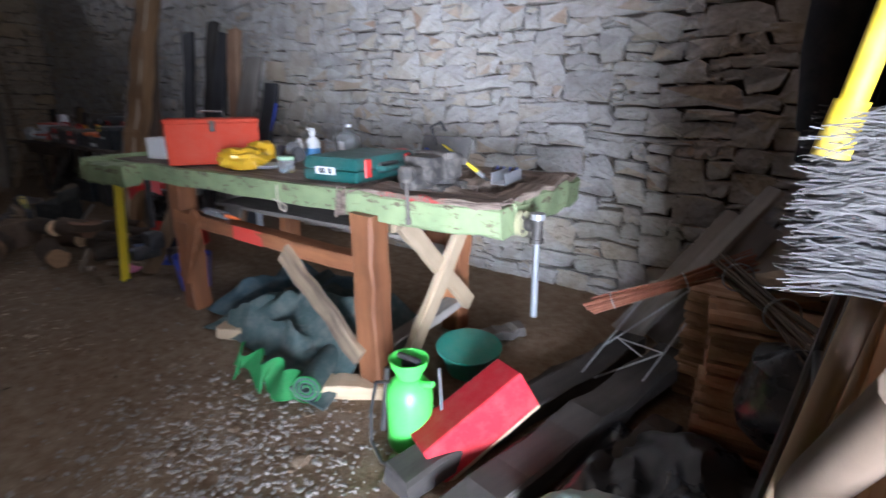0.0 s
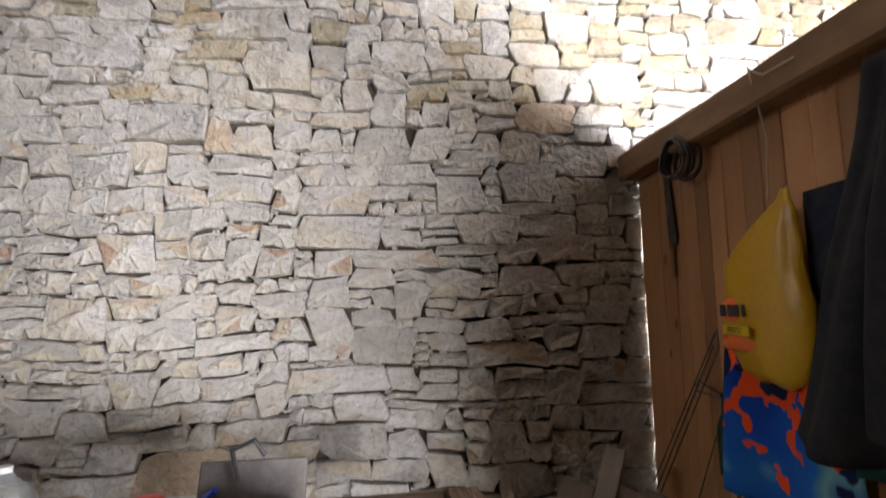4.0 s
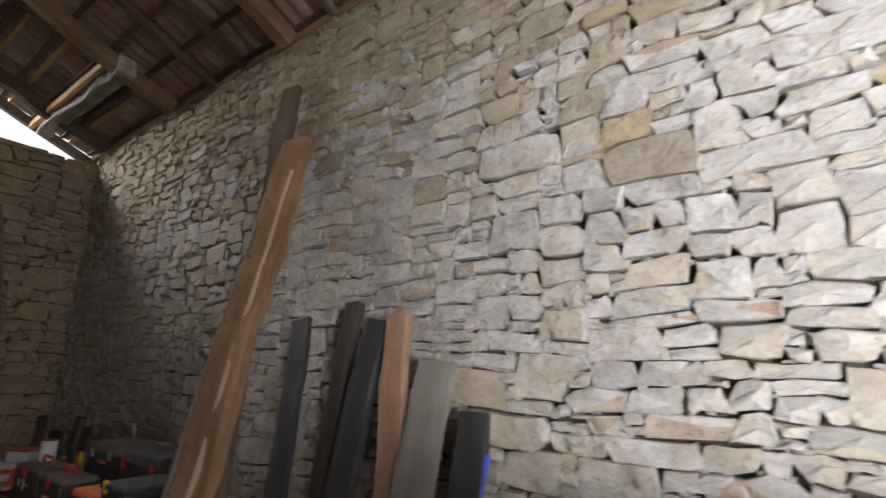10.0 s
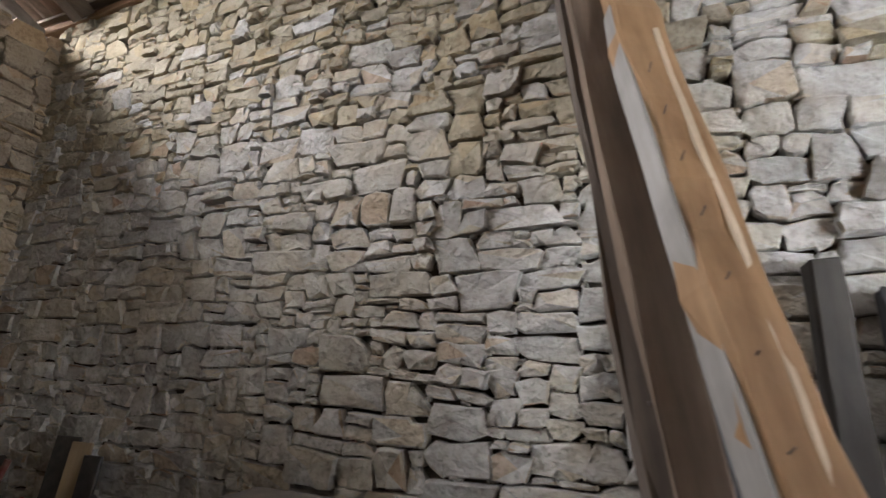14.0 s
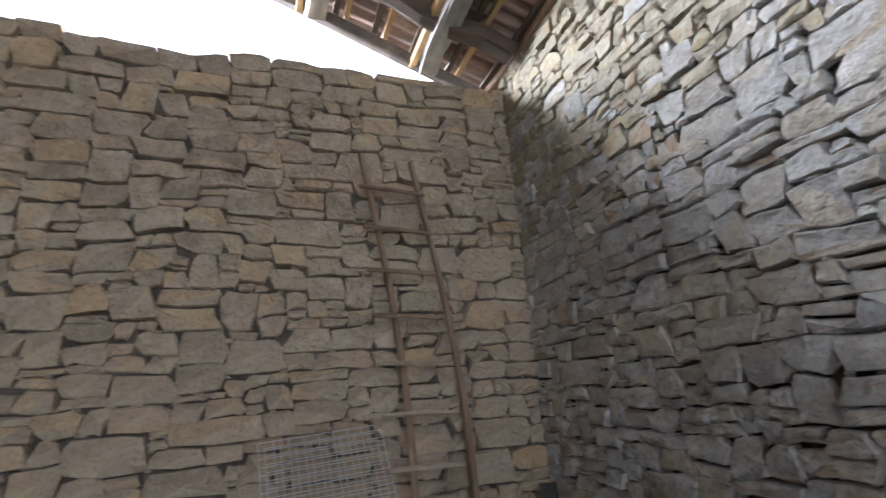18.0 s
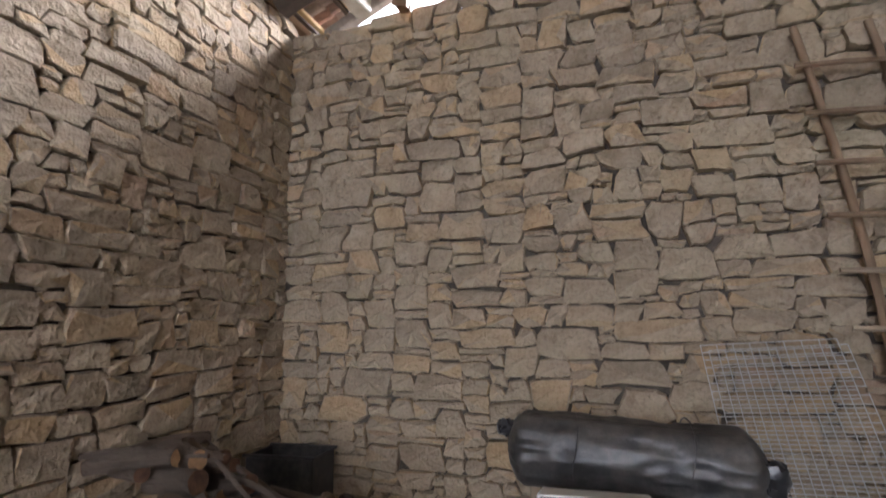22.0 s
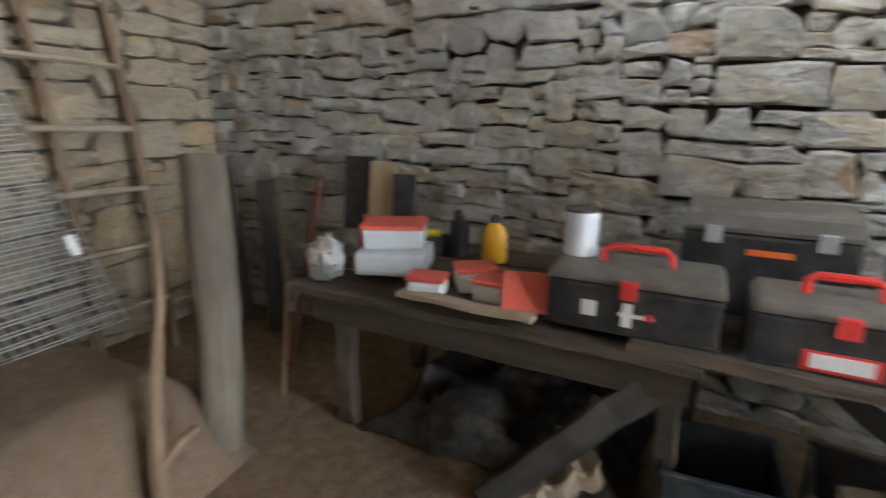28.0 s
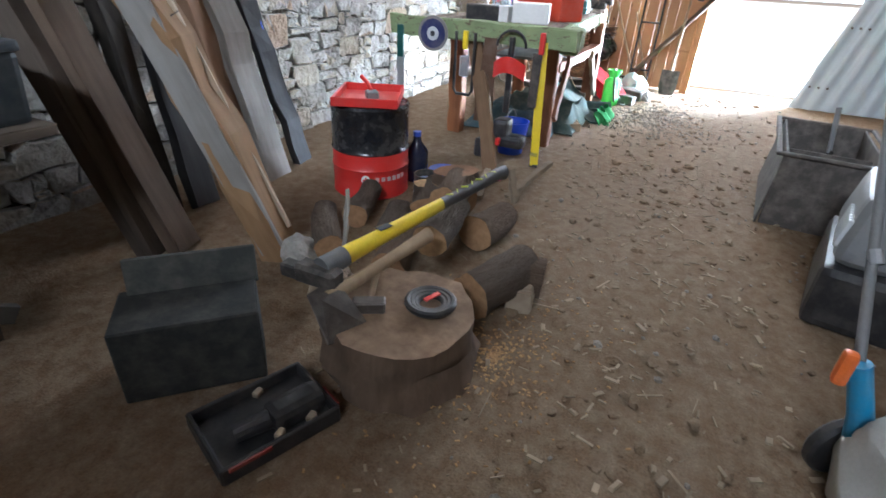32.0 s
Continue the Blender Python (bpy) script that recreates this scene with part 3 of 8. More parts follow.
# the east front: pine boards, a head beam, the gate opening
# jamb raised unseen to the roof, keeping east light off the west end
east = tagged(part("wall_east", join(gbox(0.3, 0.97, 4.9, (XE + 0.15, -1.485, 2.4)), gbox(0.5, 0.5, 4.7, (XE + 0.27, YS - 0.25, 2.3))), JOINT), "stone jamb of the gateway, carried up unseen to block light", "wall", kind="structure")
panel = tagged(thing("door_1"), "closed partition of varnished pine boards with knots", "partition", kind="structure")
rnd = random.Random(12)
y = 0.62
while y < 3.24:
    w = rnd.choice((0.095, 0.11, 0.12, 0.13))
    if y + w > 3.24:
        w = YN - 0.034 - y
    part("board", gbeam((XE, y + w / 2, 0.03), (XE, y + w / 2, 2.34), 0.022, w - 0.004, 0.0012, 3, int(y * 1000), up=(0, 1, 0)), PINE_Z, panel)
    y += w
for z in (0.5, 1.75):
    part("batten", gbeam((XE + 0.035, 0.62, z), (XE + 0.035, 3.3, z), 0.09, 0.04, 0.002, 4, int(z * 9)), PINE_Z, panel)
part("head_beam", gbeam((XE - 0.06, -1.9, 2.39), (XE - 0.06, YN + 0.1, 2.39), 0.13, 0.15, 0.006, 12, 71), wood_mat("planed head beam", (0.26, 0.15, 0.075), (0.36, 0.22, 0.12), 0.7, GY), panel)
part("gate_post", gbeam((XE - 0.02, 0.58, 0.0), (XE - 0.02, 0.58, 2.32), 0.1, 0.1, 0.004, 6, 72), PINE_Z, panel)

# bright hazy sky beyond the two ends
k = Mat("bright hazy sky", 1.0, spec=0.0)
cl = k.ramp(k.noise(0.02, 3), [(0.3, (0.82, 0.90, 1.0)), (0.7, (1.0, 1.0, 1.0))])
k.color((0.0, 0.0, 0.0))
k.link(cl, k.b.inputs["Emission Color"])
k.b.inputs["Emission Strength"].default_value = 2.0
for name, x in (("backdrop_west", -90.0), ("backdrop_east", 90.0)):
    solo(name, ([(x, -90, -1), (x, 90, -1), (x, 90, 90), (x, -90, 90)], [(0, 1, 2, 3)]), k.m, "plain bright hazy sky beyond the barn", "backdrop", kind="structure")


# ---- colours of the loose things ----
IRON = plain("rusty dark iron", (0.10, 0.085, 0.075), 0.6, 0.6, 0.5, 20)
CAST = plain("grey cast iron", (0.042, 0.037, 0.033), 0.65, 0.3, 0.5, 14)
ZINC = plain("galvanised steel", (0.36, 0.37, 0.38), 0.45, 0.5, 0.2, 25)
TEAL_CASE = plain("dark green plastic", (0.012, 0.085, 0.075), 0.42, wear=0.18)
RED_PLASTIC = plain("red plastic", (0.62, 0.03, 0.025), 0.4, wear=0.12)
ORANGE_RED = plain("orange-red painted tin", (0.46, 0.05, 0.022), 0.7, wear=0.15, spec=0.12)
CRATE_RED = plain("crimson painted tin", (0.46, 0.018, 0.028), 0.7, wear=0.2, spec=0.12)
YELLOW = plain("yellow plastic", (0.80, 0.60, 0.02), 0.4, wear=0.15)
YELLOW_DULL = plain("worn yellow shaft", (0.40, 0.28, 0.012), 0.6, wear=0.2, spec=0.2)
YELLOW_BAG = plain("thin yellow plastic bag", (0.58, 0.34, 0.012), 0.38, wear=0.05, scale=5)
ORANGE = plain("orange plastic", (0.80, 0.17, 0.03), 0.45, wear=0.15)
BLACK = plain("black plastic", (0.018, 0.018, 0.02), 0.45, wear=0.22)
BLACK_FILM = plain("black plastic film", (0.02, 0.022, 0.026), 0.28, wear=0.12, scale=4, bump=0.3)
DARK_CLOTH = plain("dark coat cloth", (0.025, 0.027, 0.032), 0.9, wear=0.08, spec=0.1, bump=0.3)
LIME = plain("bright green plastic", (0.10, 0.72, 0.10), 0.4, wear=0.1)
AQUA = plain("sea-green plastic", (0.02, 0.27, 0.20), 0.4, wear=0.25)
MAT_GREEN = plain("dark green mat backing", (0.055, 0.085, 0.08), 0.9, wear=0.35, spec=0.1, bump=0.3)
GRASS_GREEN = plain("green artificial turf", (0.03, 0.20, 0.06), 0.95, wear=0.15, spec=0.05, bump=0.5)
BLUE = plain("blue plastic", (0.015, 0.07, 0.55), 0.4, wear=0.15)
NAVY = plain("navy plastic", (0.010, 0.018, 0.045), 0.45, wear=0.15)
GREY_PL = plain("grey plastic", (0.16, 0.165, 0.17), 0.5, wear=0.25)
PALE_PL = plain("milky plastic", (0.55, 0.58, 0.60), 0.35, wear=0.2)
WHITE = plain("white label", (0.74, 0.74, 0.72), 0.5, wear=0.2)
PAPER = plain("white printed card", (0.70, 0.69, 0.67), 0.6, wear=0.08)
INK = plain("black print", (0.03, 0.03, 0.035), 0.6, wear=0.05)
ROPE = plain("hemp string", (0.48, 0.42, 0.32), 0.9, wear=0.1, spec=0.1)
TWIG = wood_mat("dry stick", (0.30, 0.21, 0.13), (0.46, 0.34, 0.21), 0.85, GZ)
WILLOW = wood_mat("red willow twigs", (0.22, 0.08, 0.045), (0.34, 0.14, 0.08), 0.7, GZ)
BRISTLE = plain("pale plastic bristle", (0.034, 0.031, 0.028), 0.7, wear=0.1)
CLAY = wood_mat("clay roof tile", (0.33, 0.19, 0.115), (0.45, 0.29, 0.18), 0.9, (1, 1, 1), 14, bump=0.3, dirt=0.6)
CHAR = wood_mat("charred dark beam", (0.04, 0.036, 0.032), (0.085, 0.075, 0.065), 0.85, GZ)
k = Mat("clear plastic", 0.12, spec=0.5)
k.b.inputs["Transmission Weight"].default_value = 0.85
k.color((0.80, 0.86, 0.88))
CLEAR = k.m
k = Mat("green bottle glass", 0.08)
k.b.inputs["Transmission Weight"].default_value = 0.8
k.color((0.10, 0.22, 0.15))
GLASS_G = k.m
TOWEL = Mat("printed beach towel", 0.9, spec=0.1)
t1, t2, t3 = TOWEL.noise(5.0, 3, 0.5, shift=None), TOWEL.noise(9.0, 2, 0.4), TOWEL.noise(2.2, 2)
tc = TOWEL.ramp(t3, [(0.30, (0.006, 0.03, 0.25)), (0.46, (0.008, 0.07, 0.42)), (0.60, (0.012, 0.13, 0.46)), (0.70, (0.16, 0.42, 0.47)), (0.8, (0.012, 0.06, 0.36))])
tx, ts = TOWEL.node("ShaderNodeTexCoord"), TOWEL.node("ShaderNodeSeparateXYZ")
TOWEL.link(tx.outputs["Object"], ts.inputs[0])
reef = TOWEL.math("ADD", t2, TOWEL.math("MULTIPLY", TOWEL.math("SUBTRACT", ts.outputs[2], 1.12), 0.55))
tc = TOWEL.mix(TOWEL.ramp(reef, [(0.55, (0, 0, 0)), (0.57, (1, 1, 1))]), tc, (0.78, 0.085, 0.02))
tc = TOWEL.mix(TOWEL.ramp(t1, [(0.58, (0, 0, 0)), (0.60, (1, 1, 1))]), tc, (0.012, 0.02, 0.06))
TOWEL = TOWEL.color(tc).bump(TOWEL.noise(160, 2), 0.3, 0.004).m


def gblob(rx, ry, rz, c=(0, 0, 0), seed=0, amp=0.2, freq=3.0, seg=18, flat=None):
    """A lumpy closed shape: sacks, bags, cloth heaps."""
    v, f = [], []
    rings = seg // 2 + 1
    for i in range(rings + 1):
        ph = math.pi * i / rings
        for k in range(seg):
            th = 2 * math.pi * k / seg
            d = Vector((math.sin(ph) * math.cos(th), math.sin(ph) * math.sin(th), math.cos(ph)))
            q = 1 + amp * noise.noise(d * freq + Vector((seed * 7.3, 0, 0)))
            p = Vector((d.x * rx * q, d.y * ry * q, d.z * rz * q))
            if flat is not None:
                p.z = max(p.z, flat)
            v.append(tuple(p + Vector(c)))
    for i in range(rings):
        for k in range(seg):
            f.append((i * seg + k, (i + 1) * seg + k, (i + 1) * seg + (k + 1) % seg, i * seg + (k + 1) % seg))
    return v, f


def gsheet(fn, nu, nv, thick=0.004):
    """A cloth: fn(u, v) gives its points; it has two sides and an edge."""
    P = [[Vector(fn(i / nu, j / nv)) for i in range(nu + 1)] for j in range(nv + 1)]
    v, f = [], []
    off = (nu + 1) * (nv + 1)
    N = []
    for j in range(nv + 1):
        for i in range(nu + 1):
            a = P[j][min(i + 1, nu)] - P[j][max(i - 1, 0)]
            b = P[min(j + 1, nv)][i] - P[max(j - 1, 0)][i]
            n = a.cross(b)
            N.append(n.normalized() if n.length > 1e-9 else Vector((0, 0, 1)))
            v.append(tuple(P[j][i]))
    for q, n in zip(list(v), N):
        v.append(tuple(Vector(q) - n * thick))
    w = nu + 1
    for j in range(nv):
        for i in range(nu):
            a = j * w + i
            f.append((a, a + 1, a + w + 1, a + w))
            f.append((off + a, off + a + w, off + a + w + 1, off + a + 1))
    for i in range(nu):
        for a, b in ((i, i + 1), (nv * w + i + 1, nv * w + i)):
            f.append((a, off + a, off + b, b))
    for j in range(nv):
        for a, b in (((j + 1) * w, j * w), (j * w + nu, (j + 1) * w + nu)):
            f.append((a, off + a, off + b, b))
    return v, f


# the yard outside the gate: added sheet, sunlit glare put into its colour
YARD = earth_mat("pale ground with painted glare", (0.50, 0.48, 0.44), (0.60, 0.58, 0.54), (0.68, 0.66, 0.62))
solo("yard", gsheet(lambda u, v: (0.75 + 59 * u * u, -30 + 60 * v, 0.034 + 0.008 * noise.noise((u * 30, v * 40, 2))), 40, 40, 0.03), YARD, "added pale yard sheet before the gate, glare put into its colour", "ground", kind="structure", smooth=True)


# ---- the workbench ----
BX0, BX1, BY0, BY1, BZ = -3.72, -0.87, 1.5, 2.5, 0.94
bench = tagged(thing("workbench", (-2.3, 2.0, 0)), "heavy old wooden workbench with flaking pale green edges", "workbench")
GREEN_Z = chipped("flaking pale green edge", (0.25, 0.315, 0.16), (0.17, 0.135, 0.085), 0.425, GZ)
TOPWOOD = wood_mat("deeply worn bench wood", (0.12, 0.085, 0.065), (0.40, 0.315, 0.25), 0.92, (1, 1, 0.07), 42, bump=1.0, dirt=0.55, relief=0.022)


def on_top(x, y, z):
    """A point of the bench top, which stands a little askew on its legs."""
    c, t = math.cos(radians(3.4)), math.sin(radians(3.4))
    return (BX1 + (x - BX1) * c - (y - BY0) * t, BY0 + 0.045 + (x - BX1) * t + (y - BY0) * c, z)


def top_beam(name, a, b, w, h, mat, label, seed, wob):
    return wbeam(name, on_top(*a), on_top(*b), w, h, mat, bench, label, seed, wob, face=(0, 0, 1))


for i, (y0, y1, x1) in enumerate(((BY0 + 0.02, 1.78, -1.66), (1.785, 2.04, -1.74), (2.045, 2.28, -1.42), (2.285, BY1 - 0.06, -1.04))):
    top_beam("top_plank", (BX0, (y0 + y1) / 2, BZ - 0.05), (x1, (y0 + y1) / 2, BZ - 0.05), y1 - y0, 0.095, TOPWOOD, "", 200 + i, 0.006)
top_beam("front_edge", (BX0 + 0.06, BY0, BZ - 0.055), (-1.66, BY0, BZ - 0.055), 0.03, 0.098, GREEN_Z, "front edge with flaking green paint", 207, 0.004)
top_beam("plank_end", (-1.70, BY0 + 0.015, BZ - 0.06), (-1.575, BY0 + 0.05, BZ - 0.065), 0.07, 0.12, TOPWOOD, "broken rounded plank end", 218, 0.008)
top_beam("vise_jaw", (-1.62, BY0 + 0.03, BZ - 0.062), (BX1 - 0.012, BY0 + 0.055, BZ - 0.062), 0.12, 0.115, GREEN_Z, "thick green-painted clamping jaw", 208, 0.005)
top_beam("jaw_cap", (-1.60, BY0 + 0.04, BZ + 0.001), (BX1 - 0.02, BY0 + 0.065, BZ + 0.001), 0.122, 0.022, TOPWOOD, "", 209, 0.006)
top_beam("red_streak", (-1.42, BY0 - 0.022, BZ + 0.004), (-1.12, BY0 - 0.013, BZ + 0.004), 0.012, 0.017, chipped("flaked red paint", (0.40, 0.06, 0.05), (0.22, 0.16, 0.12), 0.52, GZ), "streak of old red paint", 219, 0.004)
top_beam("inner_rail", (-1.56, 1.665, BZ - 0.035), (-0.96, 1.69, BZ - 0.03), 0.105, 0.085, TOPWOOD, "", 210, 0.008)
top_beam("cross_block", (-1.20, 1.75, BZ - 0.02), (-1.20, 2.26, BZ - 0.012), 0.15, 0.07, TOPWOOD, "", 211, 0.010)
top_beam("end_block", (-0.93, 1.63, BZ - 0.07), (-0.96, 2.42, BZ - 0.07), 0.115, 0.13, GREEN_Z, "end block with pitted green paint", 212, 0.006)
top_beam("end_cap", (-0.935, 1.63, BZ + 0.004), (-0.965, 2.42, BZ + 0.004), 0.11, 0.024, TOPWOOD, "", 213, 0.007)
top_beam("trough_board", (-1.72, 1.93, BZ - 0.085), (-1.0, 1.94, BZ - 0.085), 0.46, 0.03, TOPWOOD, "", 214, 0.004)
top_beam("back_edge", (BX0, BY1 - 0.045, BZ - 0.05), (BX1 - 0.1, BY1 - 0.045, BZ - 0.05), 0.03, 0.09, GREEN_Z, "", 215, 0.004)
wbeam("west_edge", (BX0 - 0.04, 1.22, BZ - 0.06), (BX0 - 0.04, 2.56, BZ - 0.05), 0.07, 0.13, GREEN_Z, bench, "end rail with flaking green paint", 216, 0.006, face=(0, 0, 1))
wbeam("west_jaw", (BX0 - 0.0, 1.285, BZ - 0.075), (-3.3, 1.33, BZ - 0.075), 0.12, 0.13, GREEN_Z, bench, "stub jaw with green paint", 217, 0.006, face=(0, 0, 1))
for i, (x, y, lean) in enumerate(((-1.50, 1.50, 0.02), (-1.55, 2.25, -0.02), (-3.12, 1.52, 0.0), (-3.15, 2.3, 0.02))):
    wbeam("leg", (x + lean, y, 0.0), (x, y, BZ - 0.09), 0.125 if y < 2 else 0.11, 0.12, REDWOOD_Z, bench, "", 220 + i, 0.004, bev=0.08)
wbeam("foot_block", (-1.72, 1.30, 0.035), (-1.40, 1.50, 0.035), 0.12, 0.07, PALE_Z, bench, "", 226, 0.004, face=(0, 0, 1))
wbeam("rail", (-3.12, 1.50, 0.62), (-1.53, 1.49, 0.62), 0.10, 0.075, REDWOOD_Z, bench, "red-brown long rail", 227, 0.003, face=(0, 0, 1))
wpart("red_patch", gbox(0.26, 0.004, 0.078, (-2.35, 1.448, 0.62), 0.001), RED_PAINT, bench, "patch of red paint")
wbeam("back_rail", (-3.15, 2.28, 0.55), (-1.58, 2.26, 0.55), 0.1, 0.07, REDWOOD_Z, bench, "", 228, 0.003, face=(0, 0, 1))
wbeam("shelf_board", (-3.1, 1.85, 0.66), (-1.6, 1.95, 0.66), 0.3, 0.02, GREY_Z, bench, "", 229, 0.003, face=(0, 0, 1))
wbeam("brace", (-1.52, 1.43, 0.18), (-2.02, 1.43, 0.60), 0.095, 0.035, wood_mat("scorched brace", (0.06, 0.045, 0.035), (0.50, 0.37, 0.23), 0.85, GZ, 5), bench, "scorched pale brace", 230, 0.004)
wbeam("brace", (-1.42, 1.60, 0.06), (-1.40, 2.16, 0.80), 0.085, 0.04, PALE_Z, bench, "", 231, 0.003, face=(1, 0, 0))
wbeam("brace", (-1.44, 2.2, 0.22), (-1.42, 1.62, 0.80), 0.085, 0.04, PALE_Z, bench, "", 232, 0.003, face=(1, 0, 0))
wbeam("brace", (-3.10, 1.45, 0.22), (-2.85, 1.45, 0.66), 0.095, 0.035, REDWOOD_Z, bench, "", 233, 0.004)
wbeam("brace", (-3.70, 1.95, 0.86), (-4.02, 1.62, 0.02), 0.10, 0.04, OAK_Z, bench, "diagonal board against the bench end", 234, 0.004, face=(-1, 0, 0))
wbeam("cross_rail", (-1.54, 1.5, 0.14), (-1.54, 2.26, 0.2), 0.1, 0.05, GREY_Z, bench, "", 235, 0.003, face=(0, 0, 1))

# pipe fitting on the bench's end
clamp = tagged(thing("pipe_fitting", (-0.86, 1.67, 0.84)), "old iron pipe tee holding a hanging zinc pipe", "pipe fitting")
wpart("flange", gcyl((-0.868, 1.67, 0.865), (-0.845, 1.67, 0.865), 0.05, 0.05, 20), plain("yellowed zinc flange", (0.40, 0.38, 0.22), 0.5, 0.4, 0.5), clamp, smooth=True)
for a in range(4):
    wpart("flange_bolt", gcyl((-0.85, 1.67 + 0.036 * math.cos(a * 1.571 + 0.7), 0.865 + 0.036 * math.sin(a * 1.571 + 0.7)), (-0.836, 1.67 + 0.036 * math.cos(a * 1.571 + 0.7), 0.865 + 0.036 * math.sin(a * 1.571 + 0.7)), 0.007, 0.007, 6), IRON, clamp)
wpart("nipple", gcyl((-0.85, 1.67, 0.865), (-0.80, 1.67, 0.865), 0.02, 0.018, 14), CAST, clamp, smooth=True)
wpart("tee", join(gcyl((-0.795, 1.67, 0.80), (-0.795, 1.67, 0.905), 0.022, 0.022, 16), gcyl((-0.795, 1.67, 0.80), (-0.795, 1.67, 0.815), 0.027, 0.027, 16), gcyl((-0.835, 1.67, 0.865), (-0.815, 1.67, 0.865), 0.026, 0.026, 16)), CAST, clamp, smooth=True)
wpart("tee_rim", glathe([(0.014, 0.89), (0.028, 0.89), (0.029, 0.912), (0.015, 0.912)], 16, (-0.795, 1.67, 0)), ZINC, clamp, smooth=True)
wpart("pipe", gcyl((-0.795, 1.67, 0.82), (-0.79, 1.67, 0.50), 0.0135, 0.0135, 14), plain("dull zinc pipe", (0.20, 0.21, 0.22), 0.5, 0.5, 0.3, 25), clamp, smooth=True)

# bench vise
vise = tagged(thing("bench_vise", (-1.27, 1.66, BZ)), "grey cast-iron bench vise with a hanging bar", "vise")
VX = -1.285
DUSTY_CAST = plain("dusty grey cast iron", (0.045, 0.042, 0.040), 0.75, 0.25, 0.75, 16, spec=0.3, bump=0.3)
wpart("base", join(gbox(0.14, 0.20, 0.025, (VX, 1.74, BZ + 0.02), 0.008), glathe([(0.062, 0.02), (0.058, 0.045), (0.048, 0.07), (0.05, 0.085)], 20, (VX, 1.74, BZ))), DUSTY_CAST, vise)
wpart("fixed_jaw", join(gbox(0.15, 0.085, 0.105, (VX, 1.745, BZ + 0.105), 0.018, 2), gbox(0.165, 0.04, 0.034, (VX, 1.712, BZ + 0.150), 0.006)), DUSTY_CAST, vise)
wpart("sliding_jaw", join(gbox(0.15, 0.085, 0.10, (VX, 1.615, BZ + 0.106), 0.014, 2), gbox(0.09, 0.15, 0.07, (VX, 1.57, BZ + 0.062), 0.026, 3), moved(glathe([(0.002, -0.076), (0.034, -0.076), (0.040, -0.066), (0.040, 0.066), (0.034, 0.076), (0.002, 0.076)], 18), pose(VX, 1.60, BZ + 0.085, 0, 90, 0))), DUSTY_CAST, vise, smooth=True, sharp=50)
wpart("jaw_plate", gbox(0.16, 0.018, 0.032, (VX, 1.66, BZ + 0.152), 0.004), IRON, vise, "rusty jaw plate")
wpart("jaw_plate", gbox(0.16, 0.014, 0.032, (VX, 1.682, BZ + 0.152), 0.004), IRON, vise, "rusty jaw plate")
wpart("anvil", join(gbox(0.10, 0.07, 0.035, (VX, 1.82, BZ + 0.115), 0.010, 2), gcyl((VX, 1.81, BZ + 0.03), (VX, 1.81, BZ + 0.11), 0.034, 0.028, 16)), DUSTY_CAST, vise)
for sx in (-0.09, 0.09):
    wpart("base_lug", join(gbox(0.06, 0.05, 0.02, (VX + sx, 1.74, BZ + 0.018), 0.008), gcyl((VX + sx, 1.74, BZ + 0.025), (VX + sx, 1.74, BZ + 0.045), 0.012, 0.012, 6)), DUSTY_CAST, vise)
wpart("screw", join(gcyl((VX + 0.01, 1.60, BZ + 0.10), (VX + 0.025, 1.475, BZ + 0.10), 0.019, 0.019, 14), gcyl((VX + 0.02, 1.50, BZ + 0.10), (VX + 0.02, 1.492, BZ + 0.10), 0.034, 0.034, 18)), DUSTY_CAST, vise, smooth=True)
wpart("screw_head", glathe([(0.002, -0.032), (0.024, -0.030), (0.031, -0.018), (0.031, 0.018), (0.024, 0.030), (0.002, 0.032)], 18, (VX + 0.028, 1.468, BZ + 0.10)), DUSTY_CAST, vise, smooth=True)
wpart("bar", gcyl((VX + 0.026, 1.468, BZ + 0.125), (VX + 0.038, 1.462, BZ - 0.07), 0.0075, 0.0075, 10), IRON, vise, smooth=True)
wpart("bar_end", gcyl((VX + 0.038, 1.462, BZ - 0.07), (VX + 0.04, 1.462, BZ - 0.095), 0.0125, 0.0115, 12), IRON, vise, smooth=True)

# green tool case
case = tagged(thing("tool_case", (-1.835, 1.80, BZ), rot=(0, 0, 96)), "dark green plastic tool case with red latches", "tool case")
part("lower_shell", gbox(0.47, 0.33, 0.055, (0, 0, 0.03), 0.016, 2), TEAL_CASE, case)
top_shell = part("upper_shell", gbox(0.475, 0.335, 0.06, (0, 0, 0.088), 0.02, 2, taper=0.95), TEAL_CASE, case)
part("handle_recess", gbox(0.15, 0.02, 0.05, (0, -0.168, 0.06), 0.006), BLACK, case)
part("handle", gsweep([(-0.08, -0.165, 0.06), (-0.08, -0.205, 0.06), (0.08, -0.205, 0.06), (0.08, -0.165, 0.06)], 0.013, 8), TEAL_CASE, case, smooth=True)
for x in (-0.16, 0.16):
    part("latch", gbox(0.045, 0.014, 0.085, (x, -0.170, 0.068), 0.005), RED_PLASTIC, top_shell, "red latch")
part("label", gbox(0.003, 0.12, 0.035, (-0.239, 0.02, 0.055), 0.0), WHITE, case, "worn white label")
for y in (-0.01, 0.03, 0.05):
    part("print", gbox(0.002, 0.016, 0.024, (-0.241, y, 0.055), 0.0), INK, case)

